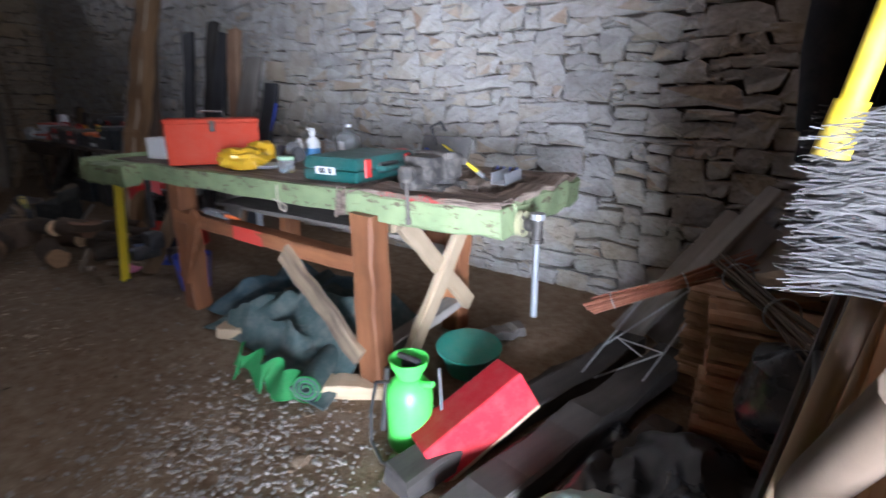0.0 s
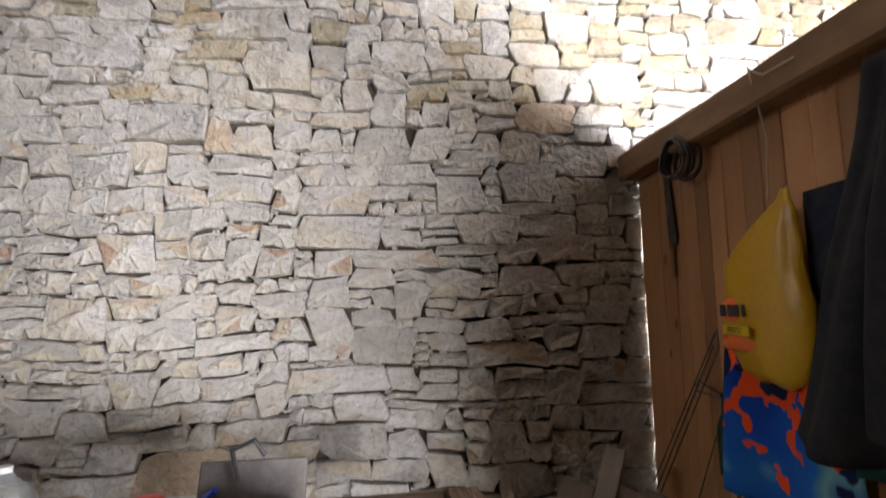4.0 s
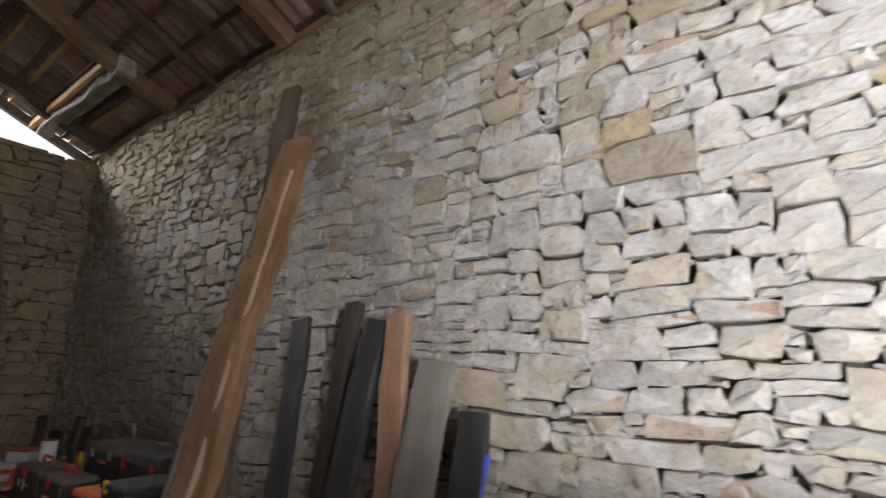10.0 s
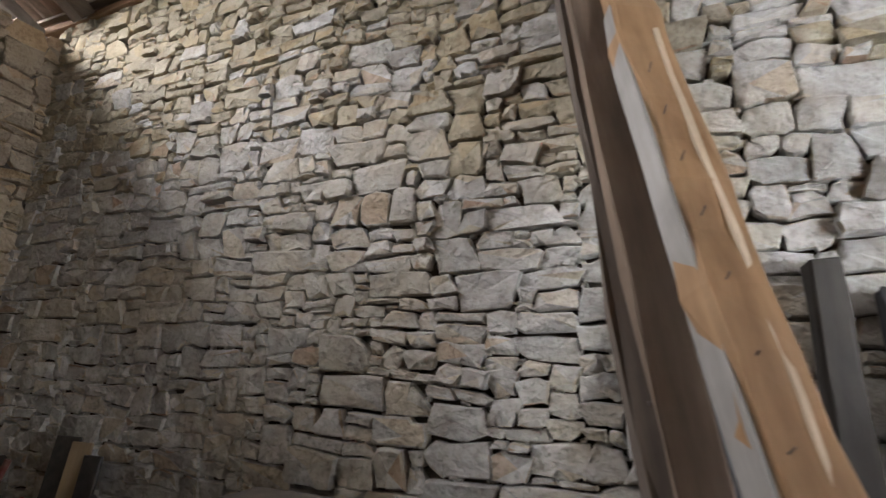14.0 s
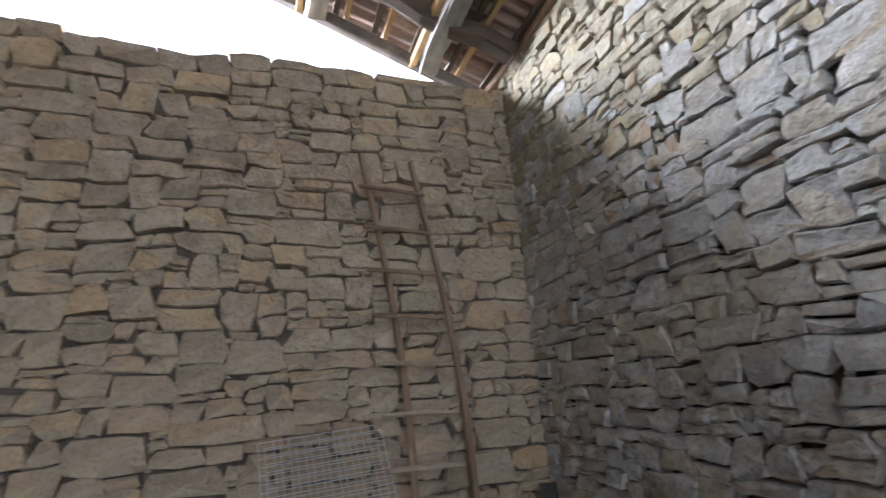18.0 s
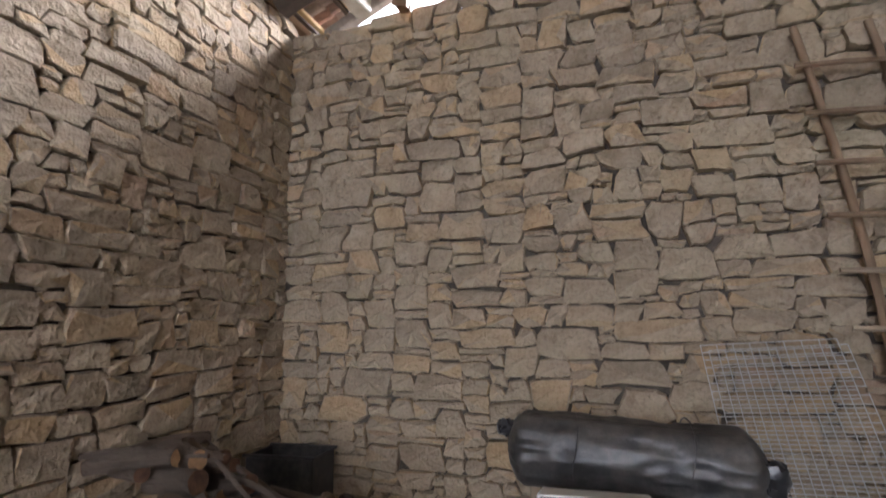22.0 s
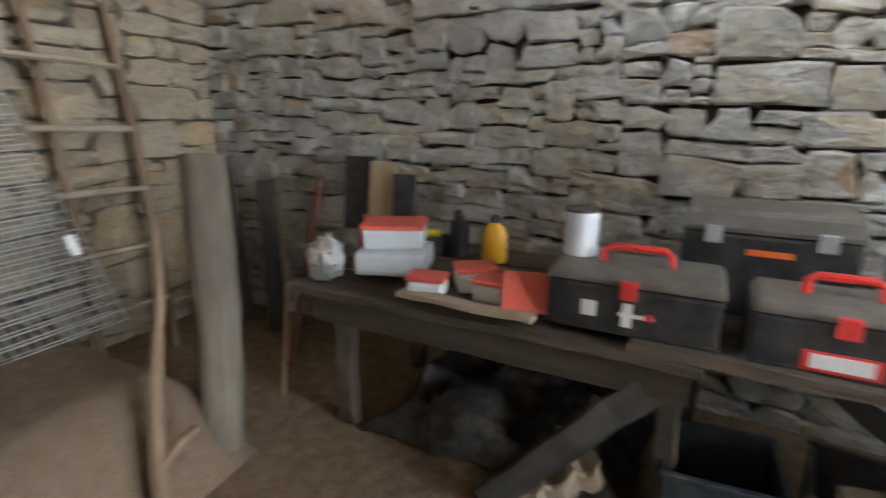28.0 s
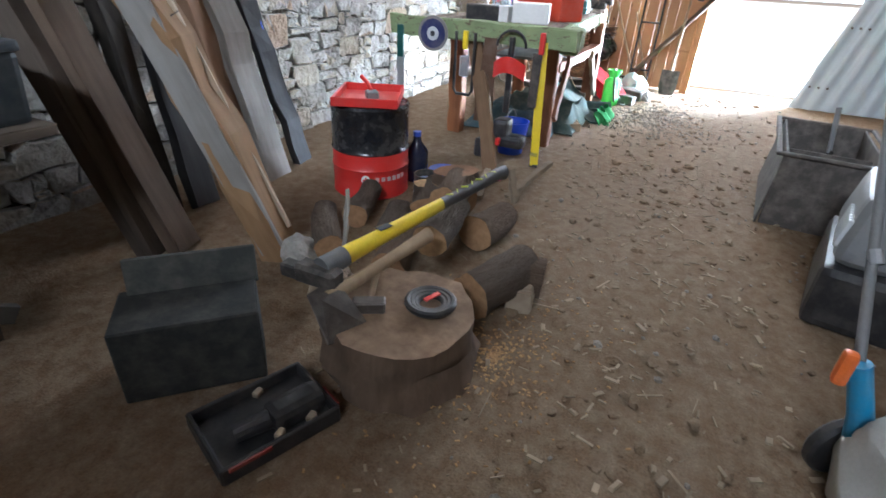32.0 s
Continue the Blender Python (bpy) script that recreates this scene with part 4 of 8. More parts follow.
# red tin box with handle
tin = tagged(thing("tin_box", (-2.92, 1.66, BZ), rot=(0, 0, 58)), "orange-red painted tin box with a wire handle on the bench", "metal box")
part("body", gbox(0.50, 0.24, 0.235, (0, 0, 0.12), 0.006), ORANGE_RED, tin)
tin_lid = part("lid", gbox(0.51, 0.25, 0.025, (0, 0, 0.247), 0.005), ORANGE_RED, tin, "dusty lid")
part("handle", gsweep([(-0.07, 0, 0.26), (-0.06, 0, 0.30), (0.06, 0, 0.30), (0.07, 0, 0.26)], 0.006, 8), IRON, tin_lid, smooth=True)
part("hasp", gbox(0.03, 0.008, 0.06, (0.0, -0.127, 0.22), 0.002), CAST, tin_lid)
jb = tagged(thing("battery_box", (-3.45, 1.95, BZ)), "black box with a pale end on the bench", "box")
part("body", gbox(0.17, 0.30, 0.10, (0, 0, 0.05), 0.008), BLACK, jb)
part("end_label", gbox(0.172, 0.07, 0.102, (0, -0.135, 0.051), 0.004), WHITE, jb, "pale end label")
solo("carton", gbox(0.20, 0.25, 0.13, (0, 0, 0.065), 0.004), WHITE, "small white carton on the bench", "carton", (-3.4, 1.65, BZ), (0, 0, 12))
# gloves, bottles, small things on the bench
solo("rag", gblob(0.13, 0.10, 0.065, (0, 0, 0.05), 3, 0.5, 2.5, 22, -0.048), YELLOW_BAG, "crumpled yellow plastic bag lying on the bench", "plastic bag", (-2.56, 1.60, BZ), (0, 0, 30), smooth=True)
solo("rag", gblob(0.08, 0.07, 0.06, (0, 0, 0.05), 5, 0.5, 2.5, 18, -0.048), YELLOW_BAG, "crumpled yellow plastic bag lying on the bench", "plastic bag", (-2.60, 1.76, BZ + 0.03), (0, 0, 70), smooth=True)
tagged(solo("plate", glathe([(0.005, 0.0), (0.08, 0.0), (0.10, 0.014), (0.096, 0.016), (0.075, 0.006), (0.005, 0.005)], 24), PALE_PL, "shallow pale dish on the bench", "dish", (-2.50, 1.72, BZ), smooth=True), kind="")
spray = tagged(thing("spray_bottle", (-2.50, 2.05, BZ)), "white plastic bottle with a pump top and blue label", "bottle")
part("body", glathe([(0.005, 0), (0.04, 0.0), (0.044, 0.01), (0.044, 0.11), (0.03, 0.135), (0.016, 0.145), (0.016, 0.16)], 20), WHITE, spray, smooth=True)
part("pump", join(gcyl((0, 0, 0.155), (0, 0, 0.185), 0.02, 0.018, 12), gbox(0.06, 0.022, 0.016, (-0.015, 0, 0.192), 0.004)), WHITE, spray)
part("label", glathe([(0.0443, 0.03), (0.0445, 0.031), (0.0445, 0.08), (0.0443, 0.081)], 20), plain("blue label", (0.08, 0.25, 0.5), 0.5, wear=0.1), spray, smooth=True)
jug = tagged(thing("water_jug", (-2.40, 2.25, BZ)), "clear blue-tinted plastic water jug", "jug")
part("body", glathe([(0.01, 0), (0.075, 0.0), (0.08, 0.015), (0.076, 0.06), (0.08, 0.10), (0.074, 0.14), (0.03, 0.18), (0.02, 0.20)], 20), CLEAR, jug, smooth=True)
part("cap", gcyl((0, 0, 0.198), (0, 0, 0.215), 0.022, 0.022, 14), PALE_PL, jug, smooth=True)
part("label", gbox(0.05, 0.004, 0.05, (0.02, -0.08, 0.09), 0.001), WHITE, jug)
jar = tagged(thing("plastic_jar", (-2.25, 1.66, BZ)), "small clear jar with a green lid", "jar")
part("body", glathe([(0.005, 0), (0.038, 0), (0.042, 0.01), (0.042, 0.06), (0.036, 0.068)], 18), CLEAR, jar, smooth=True)
part("lid", gcyl((0, 0, 0.066), (0, 0, 0.082), 0.042, 0.042, 18), plain("pale green lid", (0.35, 0.55, 0.35), 0.5), jar, smooth=True)
resp = tagged(thing("respirator", (-2.42, 1.84, BZ)), "grey half-mask respirator with filters", "respirator")
part("mask", gblob(0.055, 0.05, 0.06, (0, 0, 0.075), 9, 0.25, 2, 16), GREY_PL, resp, smooth=True)
for s in (-1, 1):
    part("filter", gcyl((s * 0.05, -0.02, 0.07), (s * 0.085, -0.035, 0.075), 0.042, 0.042, 16), BLACK, resp, smooth=True)
part("strap", gsweep([(-0.05, 0.03, 0.10), (0, 0.05, 0.15), (0.05, 0.03, 0.10)], 0.006, 6), WHITE, resp, smooth=True)
brush = tagged(thing("paint_brush", (-1.30, 2.05, BZ)), "paint brush with a red and yellow handle stuck upright", "paint brush")
pb0, pb1 = Vector((-1.175, 1.97, BZ + 0.005)), Vector((-1.372, 1.86, BZ + 0.178))
seg_at = lambda t: tuple(pb0.lerp(pb1, t))
wpart("bristles", gsweep([seg_at(0), seg_at(0.17)], [0.012, 0.018], 10, flat=0.5), BRISTLE, brush)
wpart("ferrule", gsweep([seg_at(0.17), seg_at(0.3)], 0.018, 10, flat=0.55), ZINC, brush)
wpart("handle_mid", gsweep([seg_at(0.3), seg_at(0.45), seg_at(0.62)], [0.016, 0.012, 0.010], 10, flat=0.6), YELLOW, brush, smooth=True)
wpart("handle_band", gsweep([seg_at(0.62), seg_at(0.78)], [0.0105, 0.010], 10, flat=0.6), RED_PLASTIC, brush, "red band", smooth=True)
wpart("handle_tip", gsweep([seg_at(0.78), seg_at(1.0)], [0.010, 0.006], 10, flat=0.6), YELLOW, brush, smooth=True)
tin = tagged(thing("small_tin", (-2.03, 2.32, BZ - 0.005)), "small white tin with a red lid on the bench", "tin")
part("body", glathe([(0.005, 0), (0.043, 0), (0.044, 0.005), (0.044, 0.062)], 22), WHITE, tin, smooth=True)
part("lid", glathe([(0.045, 0.058), (0.047, 0.06), (0.047, 0.082), (0.04, 0.086), (0.004, 0.086)], 22), RED_PLASTIC, tin, "red lid", smooth=True)
part("label", glathe([(0.0442, 0.012), (0.0448, 0.013), (0.0448, 0.04), (0.0442, 0.041)], 22), BLUE, tin, smooth=True)
pli = tagged(thing("pliers", (-1.90, 2.33, BZ + 0.03)), "pliers with bright blue grips lying on the bench", "pliers")
part("grip", gsweep([(-0.05, 0.0, 0.0), (0.02, 0.01, 0.02), (0.07, 0.0, 0.06)], [0.010, 0.012, 0.011], 10), BLUE, pli, smooth=True)
part("grip", gsweep([(-0.05, 0.02, 0.005), (0.0, 0.035, 0.01), (0.06, 0.035, 0.03)], [0.010, 0.012, 0.011], 10), BLUE, pli, smooth=True)
part("jaws", gbox(0.06, 0.022, 0.014, (-0.08, 0.01, -0.006), 0.004), CAST, pli)
bits = tagged(thing("drill_bit_set", (-1.28, 2.24, BZ - 0.02)), "open green tray with blue drill bits", "drill bits")
part("tray", gbox(0.17, 0.09, 0.025, (0, 0, 0.013), 0.004), AQUA, bits)
for i in range(8):
    part("bit", gcyl((-0.065 + i * 0.018, 0.0, 0.02), (-0.055 + i * 0.018, 0.03, 0.06), 0.0055, 0.004, 8), BLUE if i % 2 else CAST, bits)
solo("steel_channel", join(gbox(0.065, 0.20, 0.004, (0, 0, 0.004)), gbox(0.004, 0.20, 0.05, (-0.031, 0, 0.027)), gbox(0.004, 0.20, 0.05, (0.031, 0, 0.027))), ZINC, "short piece of zinc steel channel on the bench", "steel profile", (-1.10, 1.97, BZ + 0.018), (0, 0, 8))
dust = tagged(thing("dustpan", (-1.72, 2.32, BZ)), "grey plastic dustpan standing at the wall side of the bench", "dustpan")
part("pan", join(gbox(0.34, 0.015, 0.16, (0, 0.03, 0.09), 0.005, rot=(-18, 0, 0)), gbox(0.34, 0.10, 0.012, (0, -0.02, 0.012), 0.004)), plain("dusty dark plastic", (0.085, 0.08, 0.075), 0.8, wear=0.4), dust)
part("handle", gsweep([(-0.04, 0.0, 0.12), (-0.05, -0.03, 0.22), (0.02, -0.04, 0.25), (0.05, -0.03, 0.20)], 0.008, 8), BLACK, dust, smooth=True)
solo("roller_tray", join(gbox(0.30, 0.20, 0.012, (0, 0, 0.03), 0.004, rot=(0, 8, 0)), gbox(0.30, 0.012, 0.05, (0, -0.1, 0.045), 0.003), gbox(0.30, 0.012, 0.05, (0, 0.1, 0.045), 0.003)), GREY_PL, "grey plastic paint tray on the bench", "paint tray", (-1.62, 2.02, BZ), (0, 0, 15))
for i, (dx, col) in enumerate(((0, RED_PLASTIC), (0.09, BLUE), (0.14, BLUE), (-0.09, WHITE))):
    tb = thing("glue_tube", (-2.08 + dx, 2.30, BZ), rot=(0, 0, 20 * i))
    tagged(tb, "squeezed glue tube lying on the bench", "tube", "small tubes on the bench")
    part("tube", gsweep([(0, 0, 0.022), (0.07, 0.01, 0.024), (0.11, 0.012, 0.03)], [0.02, 0.02, 0.006], 10, flat=0.7), col, tb, smooth=True)
    part("cap", gcyl((0.108, 0.012, 0.03), (0.13, 0.014, 0.032), 0.009, 0.007, 8), WHITE if i else RED_PLASTIC, tb)
solo("lever_clamp", join(gbox(0.05, 0.03, 0.07, (0, 0, 0.035), 0.008), gbox(0.02, 0.06, 0.02, (0, 0.03, 0.06), 0.004)), RED_PLASTIC, "small red plastic clamp on the bench", "clamp", (-1.55, 2.2, BZ))
rnd = random.Random(77)
shav = [gbox(rnd.uniform(0.01, 0.03), rnd.uniform(0.003, 0.008), 0.003, (rnd.uniform(-1.65, -1.05), rnd.uniform(1.82, 2.12), BZ - 0.064), 0, rot=(0, 0, rnd.uniform(0, 180))) for i in range(45)]
solo("shavings", join(*shav), PALE_Z, "pale wood shavings in the bench trough", "shavings", kind="stuff")
solo("string_loop", gsweep([(0.0, 0, 0), (0.01, -0.01, -0.06), (0.03, -0.01, -0.115), (0.06, -0.005, -0.12), (0.075, -0.01, -0.09), (0.02, -0.012, -0.075), (-0.025, -0.01, -0.07)], 0.004, 6), ROPE, "loop of white string hanging on the bench edge", "string", (-2.06, 1.452, BZ - 0.02), smooth=True)

# tools and lumber on the rail and under the bench
cart = tagged(thing("sealant_cartridge", (-2.62, 1.5, 0.685)), "clear sealant cartridge with an orange nozzle on the rail", "cartridge")
part("tube", gcyl((-0.2, 0, 0), (0.02, -0.01, 0), 0.024, 0.024, 14), CLEAR, cart, smooth=True)
part("nozzle", gcyl((0.02, -0.01, 0), (0.15, -0.015, 0), 0.014, 0.006, 10), ORANGE, cart, smooth=True)
mats = thing("rolled_turf_mat", (-1.72, 1.5, 0))
tagged(mats, "rolled dark green turf mat lying under the bench", "mat", "turf mats under the bench")


def roll_geo(r0, turns, length, thick=0.012):
    pts = []
    n = int(turns * 14)
    def fn(u, v):
        a = u * turns * 2 * math.pi
        r = 0.02 + (r0 - 0.02) * u
        return (v * length, r * math.cos(a) + 0.004 * math.sin(9 * v + u), r0 + r * math.sin(a) * (0.9 + 0.05 * math.sin(5 * v)))
    return gsheet(fn, n, 6, thick)


part("roll", roll_geo(0.075, 3.0, 0.75), MAT_GREEN, mats, smooth=True)
part("edge", gsweep([(0.0, 0.02 * math.cos(a) * (0.6 + a * 0.18), 0.075 + 0.02 * math.sin(a) * (0.6 + a * 0.18)) for a in [i * 0.45 for i in range(42)]], 0.004, 5), GRASS_GREEN, mats, "green turf edge", smooth=True)
mats.matrix_basis = pose(-1.66, 1.22, 0.0, 0, 0, 118)
heap = tagged(thing("folded_turf_mat", (-2.3, 1.7, 0)), "heap of folded dark green turf matting under the bench", "mat", "turf mats under the bench")


def heap_fn(x0, x1, y0, y1, zmax, seed):
    def fn(u, v):
        x, y = x0 + (x1 - x0) * u, y0 + (y1 - y0) * v
        e = min(1.0, 6 * min(u, 1 - u, v * 1.4, 1 - v))
        z = 0.02 + zmax * e * (0.62 + 0.5 * noise.noise((x * 4, y * 4, seed))) + 0.05 * e * noise.noise((x * 14, y * 9, seed))
        return (x + 0.06 * noise.noise((x * 5, y * 5, seed + 3)), y + 0.06 * noise.noise((x * 5, y * 5, seed + 9)), max(z, 0.012))
    return fn


wpart("layer", gsheet(heap_fn(-2.75, -1.75, 1.35, 2.2, 0.26, 1), 30, 24, 0.012), MAT_GREEN, heap, smooth=True)
wpart("layer", gsheet(heap_fn(-3.0, -2.2, 1.5, 2.3, 0.22, 6), 24, 20, 0.012), plain("blue-grey mat backing", (0.06, 0.10, 0.115), 0.9, wear=0.3, spec=0.1, bump=0.3), heap, smooth=True)
wpart("layer", gsheet(lambda u, v: (-2.2 + 0.55 * u + 0.10 * (1 - v), 1.22 + 0.45 * v, 0.015 + 0.30 * v * v + 0.03 * noise.noise((u * 5, v * 3, 2))), 16, 14, 0.012), MAT_GREEN, heap, smooth=True)
wpart("turf_edge", gsheet(lambda u, v: (-2.22 + 0.5 * u + 0.07 * math.sin(u * 16) * (1 - v), 1.17 + 0.07 * v + 0.035 * math.cos(u * 19), 0.012 + 0.10 * v + 0.02 * math.sin(u * 23)), 40, 4, 0.006), GRASS_GREEN, heap, "wavy bright green turf edge", smooth=True)
board("wood_offcut", (-2.58, 1.36, 0.045), (-2.40, 1.44, 0.045), 0.10, 0.07, PALE_Z, "pale sawn wood offcut on the floor", "wood block", "offcuts", 301, 0.003, (0, 0, 1))
board("wood_offcut", (-1.9, 1.95, 0.675), (-1.62, 1.85, 0.72), 0.12, 0.10, PALE_Z, "pale split wood offcut on the bench shelf", "wood block", "offcuts", 302, 0.008, (0, 0, 1))
board("wood_offcut", (-1.35, 2.15, 0.03), (-1.2, 2.4, 0.05), 0.10, 0.05, GREY_Z, "grey wood offcut on the floor", "wood block", "offcuts", 303, 0.005, (0, 0, 1))
bk = tagged(thing("bucket", (-3.45, 1.68, 0)), "blue plastic bucket under the bench", "bucket")
part("body", glathe([(0.01, 0.004), (0.095, 0.0), (0.125, 0.24), (0.13, 0.25), (0.12, 0.25), (0.09, 0.02), (0.01, 0.015)], 22), BLUE, bk, smooth=True)
part("bail", gsweep([(0.125 * math.cos(a), 0.02, 0.24 + 0.09 * math.sin(a)) for a in [i * math.pi / 10 for i in range(11)]], 0.004, 6), ZINC, bk, smooth=True)

# sprayer, bowl, red box
sp = tagged(thing("pressure_sprayer", (-1.12, 1.30, 0)), "bright green pump sprayer with a black hose", "sprayer")
part("tank", glathe([(0.01, 0.0), (0.085, 0.0), (0.09, 0.02), (0.088, 0.10), (0.092, 0.20), (0.088, 0.25), (0.06, 0.285), (0.045, 0.295)], 24), LIME, sp, smooth=True)
part("foot_notch", gbox(0.05, 0.08, 0.05, (0.075, -0.05, 0.02), 0.008), BLACK, sp)
part("collar", glathe([(0.045, 0.29), (0.045, 0.30), (0.07, 0.345), (0.078, 0.375), (0.072, 0.375), (0.062, 0.345), (0.04, 0.31)], 24), LIME, sp, "flared green funnel collar", smooth=True)
part("pump_knob", join(gcyl((0, 0, 0.29), (0, 0, 0.36), 0.028, 0.028, 14), gbox(0.11, 0.03, 0.022, (0, 0, 0.372), 0.008)), BLACK, sp)
part("spout", gcyl((0.06, 0.0, 0.28), (0.115, 0.0, 0.30), 0.014, 0.012, 10), LIME, sp, smooth=True)
part("hose", gsweep([(-0.03, -0.08, 0.30), (-0.09, -0.09, 0.28), (-0.115, -0.10, 0.15), (-0.09, -0.13, 0.04), (0.0, -0.17, 0.012), (0.10, -0.16, 0.012), (0.16, -0.10, 0.012), (0.17, 0.0, 0.02), (0.12, 0.05, 0.15), (0.09, 0.07, 0.33)], 0.007, 8), BLACK, sp, smooth=True)
part("lance", gcyl((-0.09, -0.06, 0.05), (-0.095, -0.02, 0.31), 0.013, 0.011, 10), BLACK, sp, smooth=True)
bw = tagged(thing("washing_bowl", (-1.22, 1.87, 0.012), rot=(4, 3, 0)), "round sea-green plastic tub tilted on the rubble", "tub")
part("bowl", glathe([(0.01, 0.012), (0.105, 0.012), (0.11, 0.02), (0.145, 0.135), (0.152, 0.14), (0.152, 0.148), (0.141, 0.148), (0.137, 0.135), (0.10, 0.028), (0.01, 0.022)], 32), AQUA, bw, smooth=True)
part("rim", glathe([(0.137, 0.136), (0.159, 0.137), (0.161, 0.148), (0.139, 0.150)], 32), AQUA, bw, smooth=True)
rb = tagged(thing("red_box", (-0.86, 1.44, 0.06), rot=(28, -10, -32)), "crimson tin box lying tilted with a slotted end", "metal box")
part("body", gbox(0.19, 0.46, 0.17, (0, 0, 0.09), 0.005), CRATE_RED, rb)
part("slot", gbox(0.06, 0.006, 0.018, (0, -0.231, 0.10), 0.002), INK, rb, rot=(0, 0, 0), at=(0, 0, 0))
part("pale_edge", gbox(0.006, 0.45, 0.012, (0.0945, 0, 0.01), 0.001), PALE_Z, rb)
# dark beams on the floor
for i, (a, b, w, h) in enumerate((((-0.98, 1.05, 0.05), (-0.62, 2.55, 0.06), 0.14, 0.09), ((-0.72, 1.0, 0.06), (-0.40, 2.45, 0.10), 0.16, 0.10), ((-0.52, 0.98, 0.05), (-0.30, 1.9, 0.06), 0.12, 0.08), ((-0.9, 1.65, 0.03), (-0.72, 2.45, 0.03), 0.11, 0.05))):
    board("charred_beam", a, b, w, h, CHAR, "dark charred beam lying on the floor", "beam", "charred beams on the floor", 310 + i, 0.008, (0, 0, 1))
solo("tarpaulin", gsheet(heap_fn(-0.55, 0.14, 1.20, 1.86, 0.20, 14), 34, 30, 0.004), BLACK_FILM, "crumpled black plastic sheet over rubble", "plastic sheet", smooth=True)
rnd = random.Random(44)
for i in range(9):
    x, y = rnd.uniform(-0.75, 0.0), rnd.uniform(0.95, 1.6)
    solo("rubble_stone", gblob(rnd.uniform(0.05, 0.1), rnd.uniform(0.04, 0.07), rnd.uniform(0.03, 0.06), (0, 0, 0.03), i + 20, 0.5, 1.6, 10, -0.03), STONE, "loose broken stone on the floor", "stone", (x, y, 0.0), (0, 0, rnd.uniform(0, 180)), "loose stones by the gate")
for i, (a, b) in enumerate((((0.06, 1.15, 0.0), (0.16, 1.62, 1.05)), ((0.02, 1.0, 0.0), (0.17, 1.35, 0.9)), ((-0.35, 0.95, 0.02), (0.1, 1.12, 0.16)))):
    solo("stick", gsweep([a, tuple((p + q) / 2 + 0.02 for p, q in zip(a, b)), b], [0.017, 0.015, 0.011], 10), TWIG, "debarked pale stick leaning by the gate", "stick", group="sticks by the gate", smooth=True)

# clay tile stacks, twig bundles, planks in the corner
def clay_tile():
    """One interlocking tile: a slab with two rolls and an end lip."""
    v, f = [], []
    prof = [(-0.11, 0.0), (-0.10, 0.018), (-0.07, 0.022), (-0.05, 0.008), (-0.01, 0.006), (0.02, 0.02), (0.05, 0.02), (0.07, 0.007), (0.10, 0.006), (0.11, 0.0)]
    n = len(prof)
    for y in (-0.19, 0.19):
        for x, z in prof:
            v.append((x, y, z + 0.012))
        for x, z in prof:
            v.append((x, y, z * 0.7 - 0.004))
    for k in range(n - 1):
        f += [(k, k + 1, 2 * n + k + 1, 2 * n + k), (n + k + 1, n + k, 3 * n + k, 3 * n + k + 1)]
        f += [(k + 1, k, n + k, n + k + 1), (2 * n + k, 2 * n + k + 1, 3 * n + k + 1, 3 * n + k)]
    f += [(0, 2 * n, 3 * n, n), (n - 1, 2 * n - 1, 4 * n - 1, 3 * n - 1)]
    return join((v, f), gbox(0.2, 0.02, 0.016, (0, 0.178, 0.02)))


rnd = random.Random(9)
tile_me = mesh_of("clay_tile", clay_tile(), CLAY)
for cx, cy, cz, top, rz in ((-0.02, 1.93, 0.0, 0.60, 97), (-0.16, 2.40, 0.0, 0.50, 82), (0.02, 2.42, 0.0, 0.53, 92)):
    z, i = cz, 0
    while z < top:
        ob = new("roof_tile", tile_me)
        ob.matrix_basis = pose(cx + rnd.uniform(-0.015, 0.015), cy + rnd.uniform(-0.02, 0.02), z + 0.004, rnd.uniform(-2, 2), rnd.uniform(-2, 2), rz + rnd.uniform(-5, 5) + (180 if i % 2 else 0))
        tagged(ob, "brown clay roof tile in a stack by the pine partition", "roof tile", "stacked roof tiles")
        z += 0.029
        i += 1


def bundle(name, a, b, r, n, mat, seed, label):
    rnd = random.Random(seed)
    th = thing(name, a)
    tagged(th, label, "twig bundle")
    A, Bv = Vector(a), Vector(b)
    d, u, w = frame_of(a, b)
    for i in range(n):
        t, q = rnd.uniform(0, 2 * math.pi), r * math.sqrt(rnd.random())
        o = u * math.cos(t) * q + w * math.sin(t) * q
        e = o * rnd.uniform(0.8, 2.6)
        wpart("twig", gsweep([tuple(A + o * 1.4 + d * rnd.uniform(-0.03, 0.03)), tuple(A.lerp(Bv, 0.5) + o * 0.9), tuple(Bv + e)], [0.006, 0.005, 0.003], 5), mat, th, smooth=True)
    for s in (0.15, 0.6):
        wpart("wire_tie", gsweep([tuple(A.lerp(Bv, s) + (u * math.cos(t) + w * math.sin(t)) * r * 1.25) for t in [k * math.pi / 6 for k in range(13)]], 0.003, 5), ZINC, th)
    return th


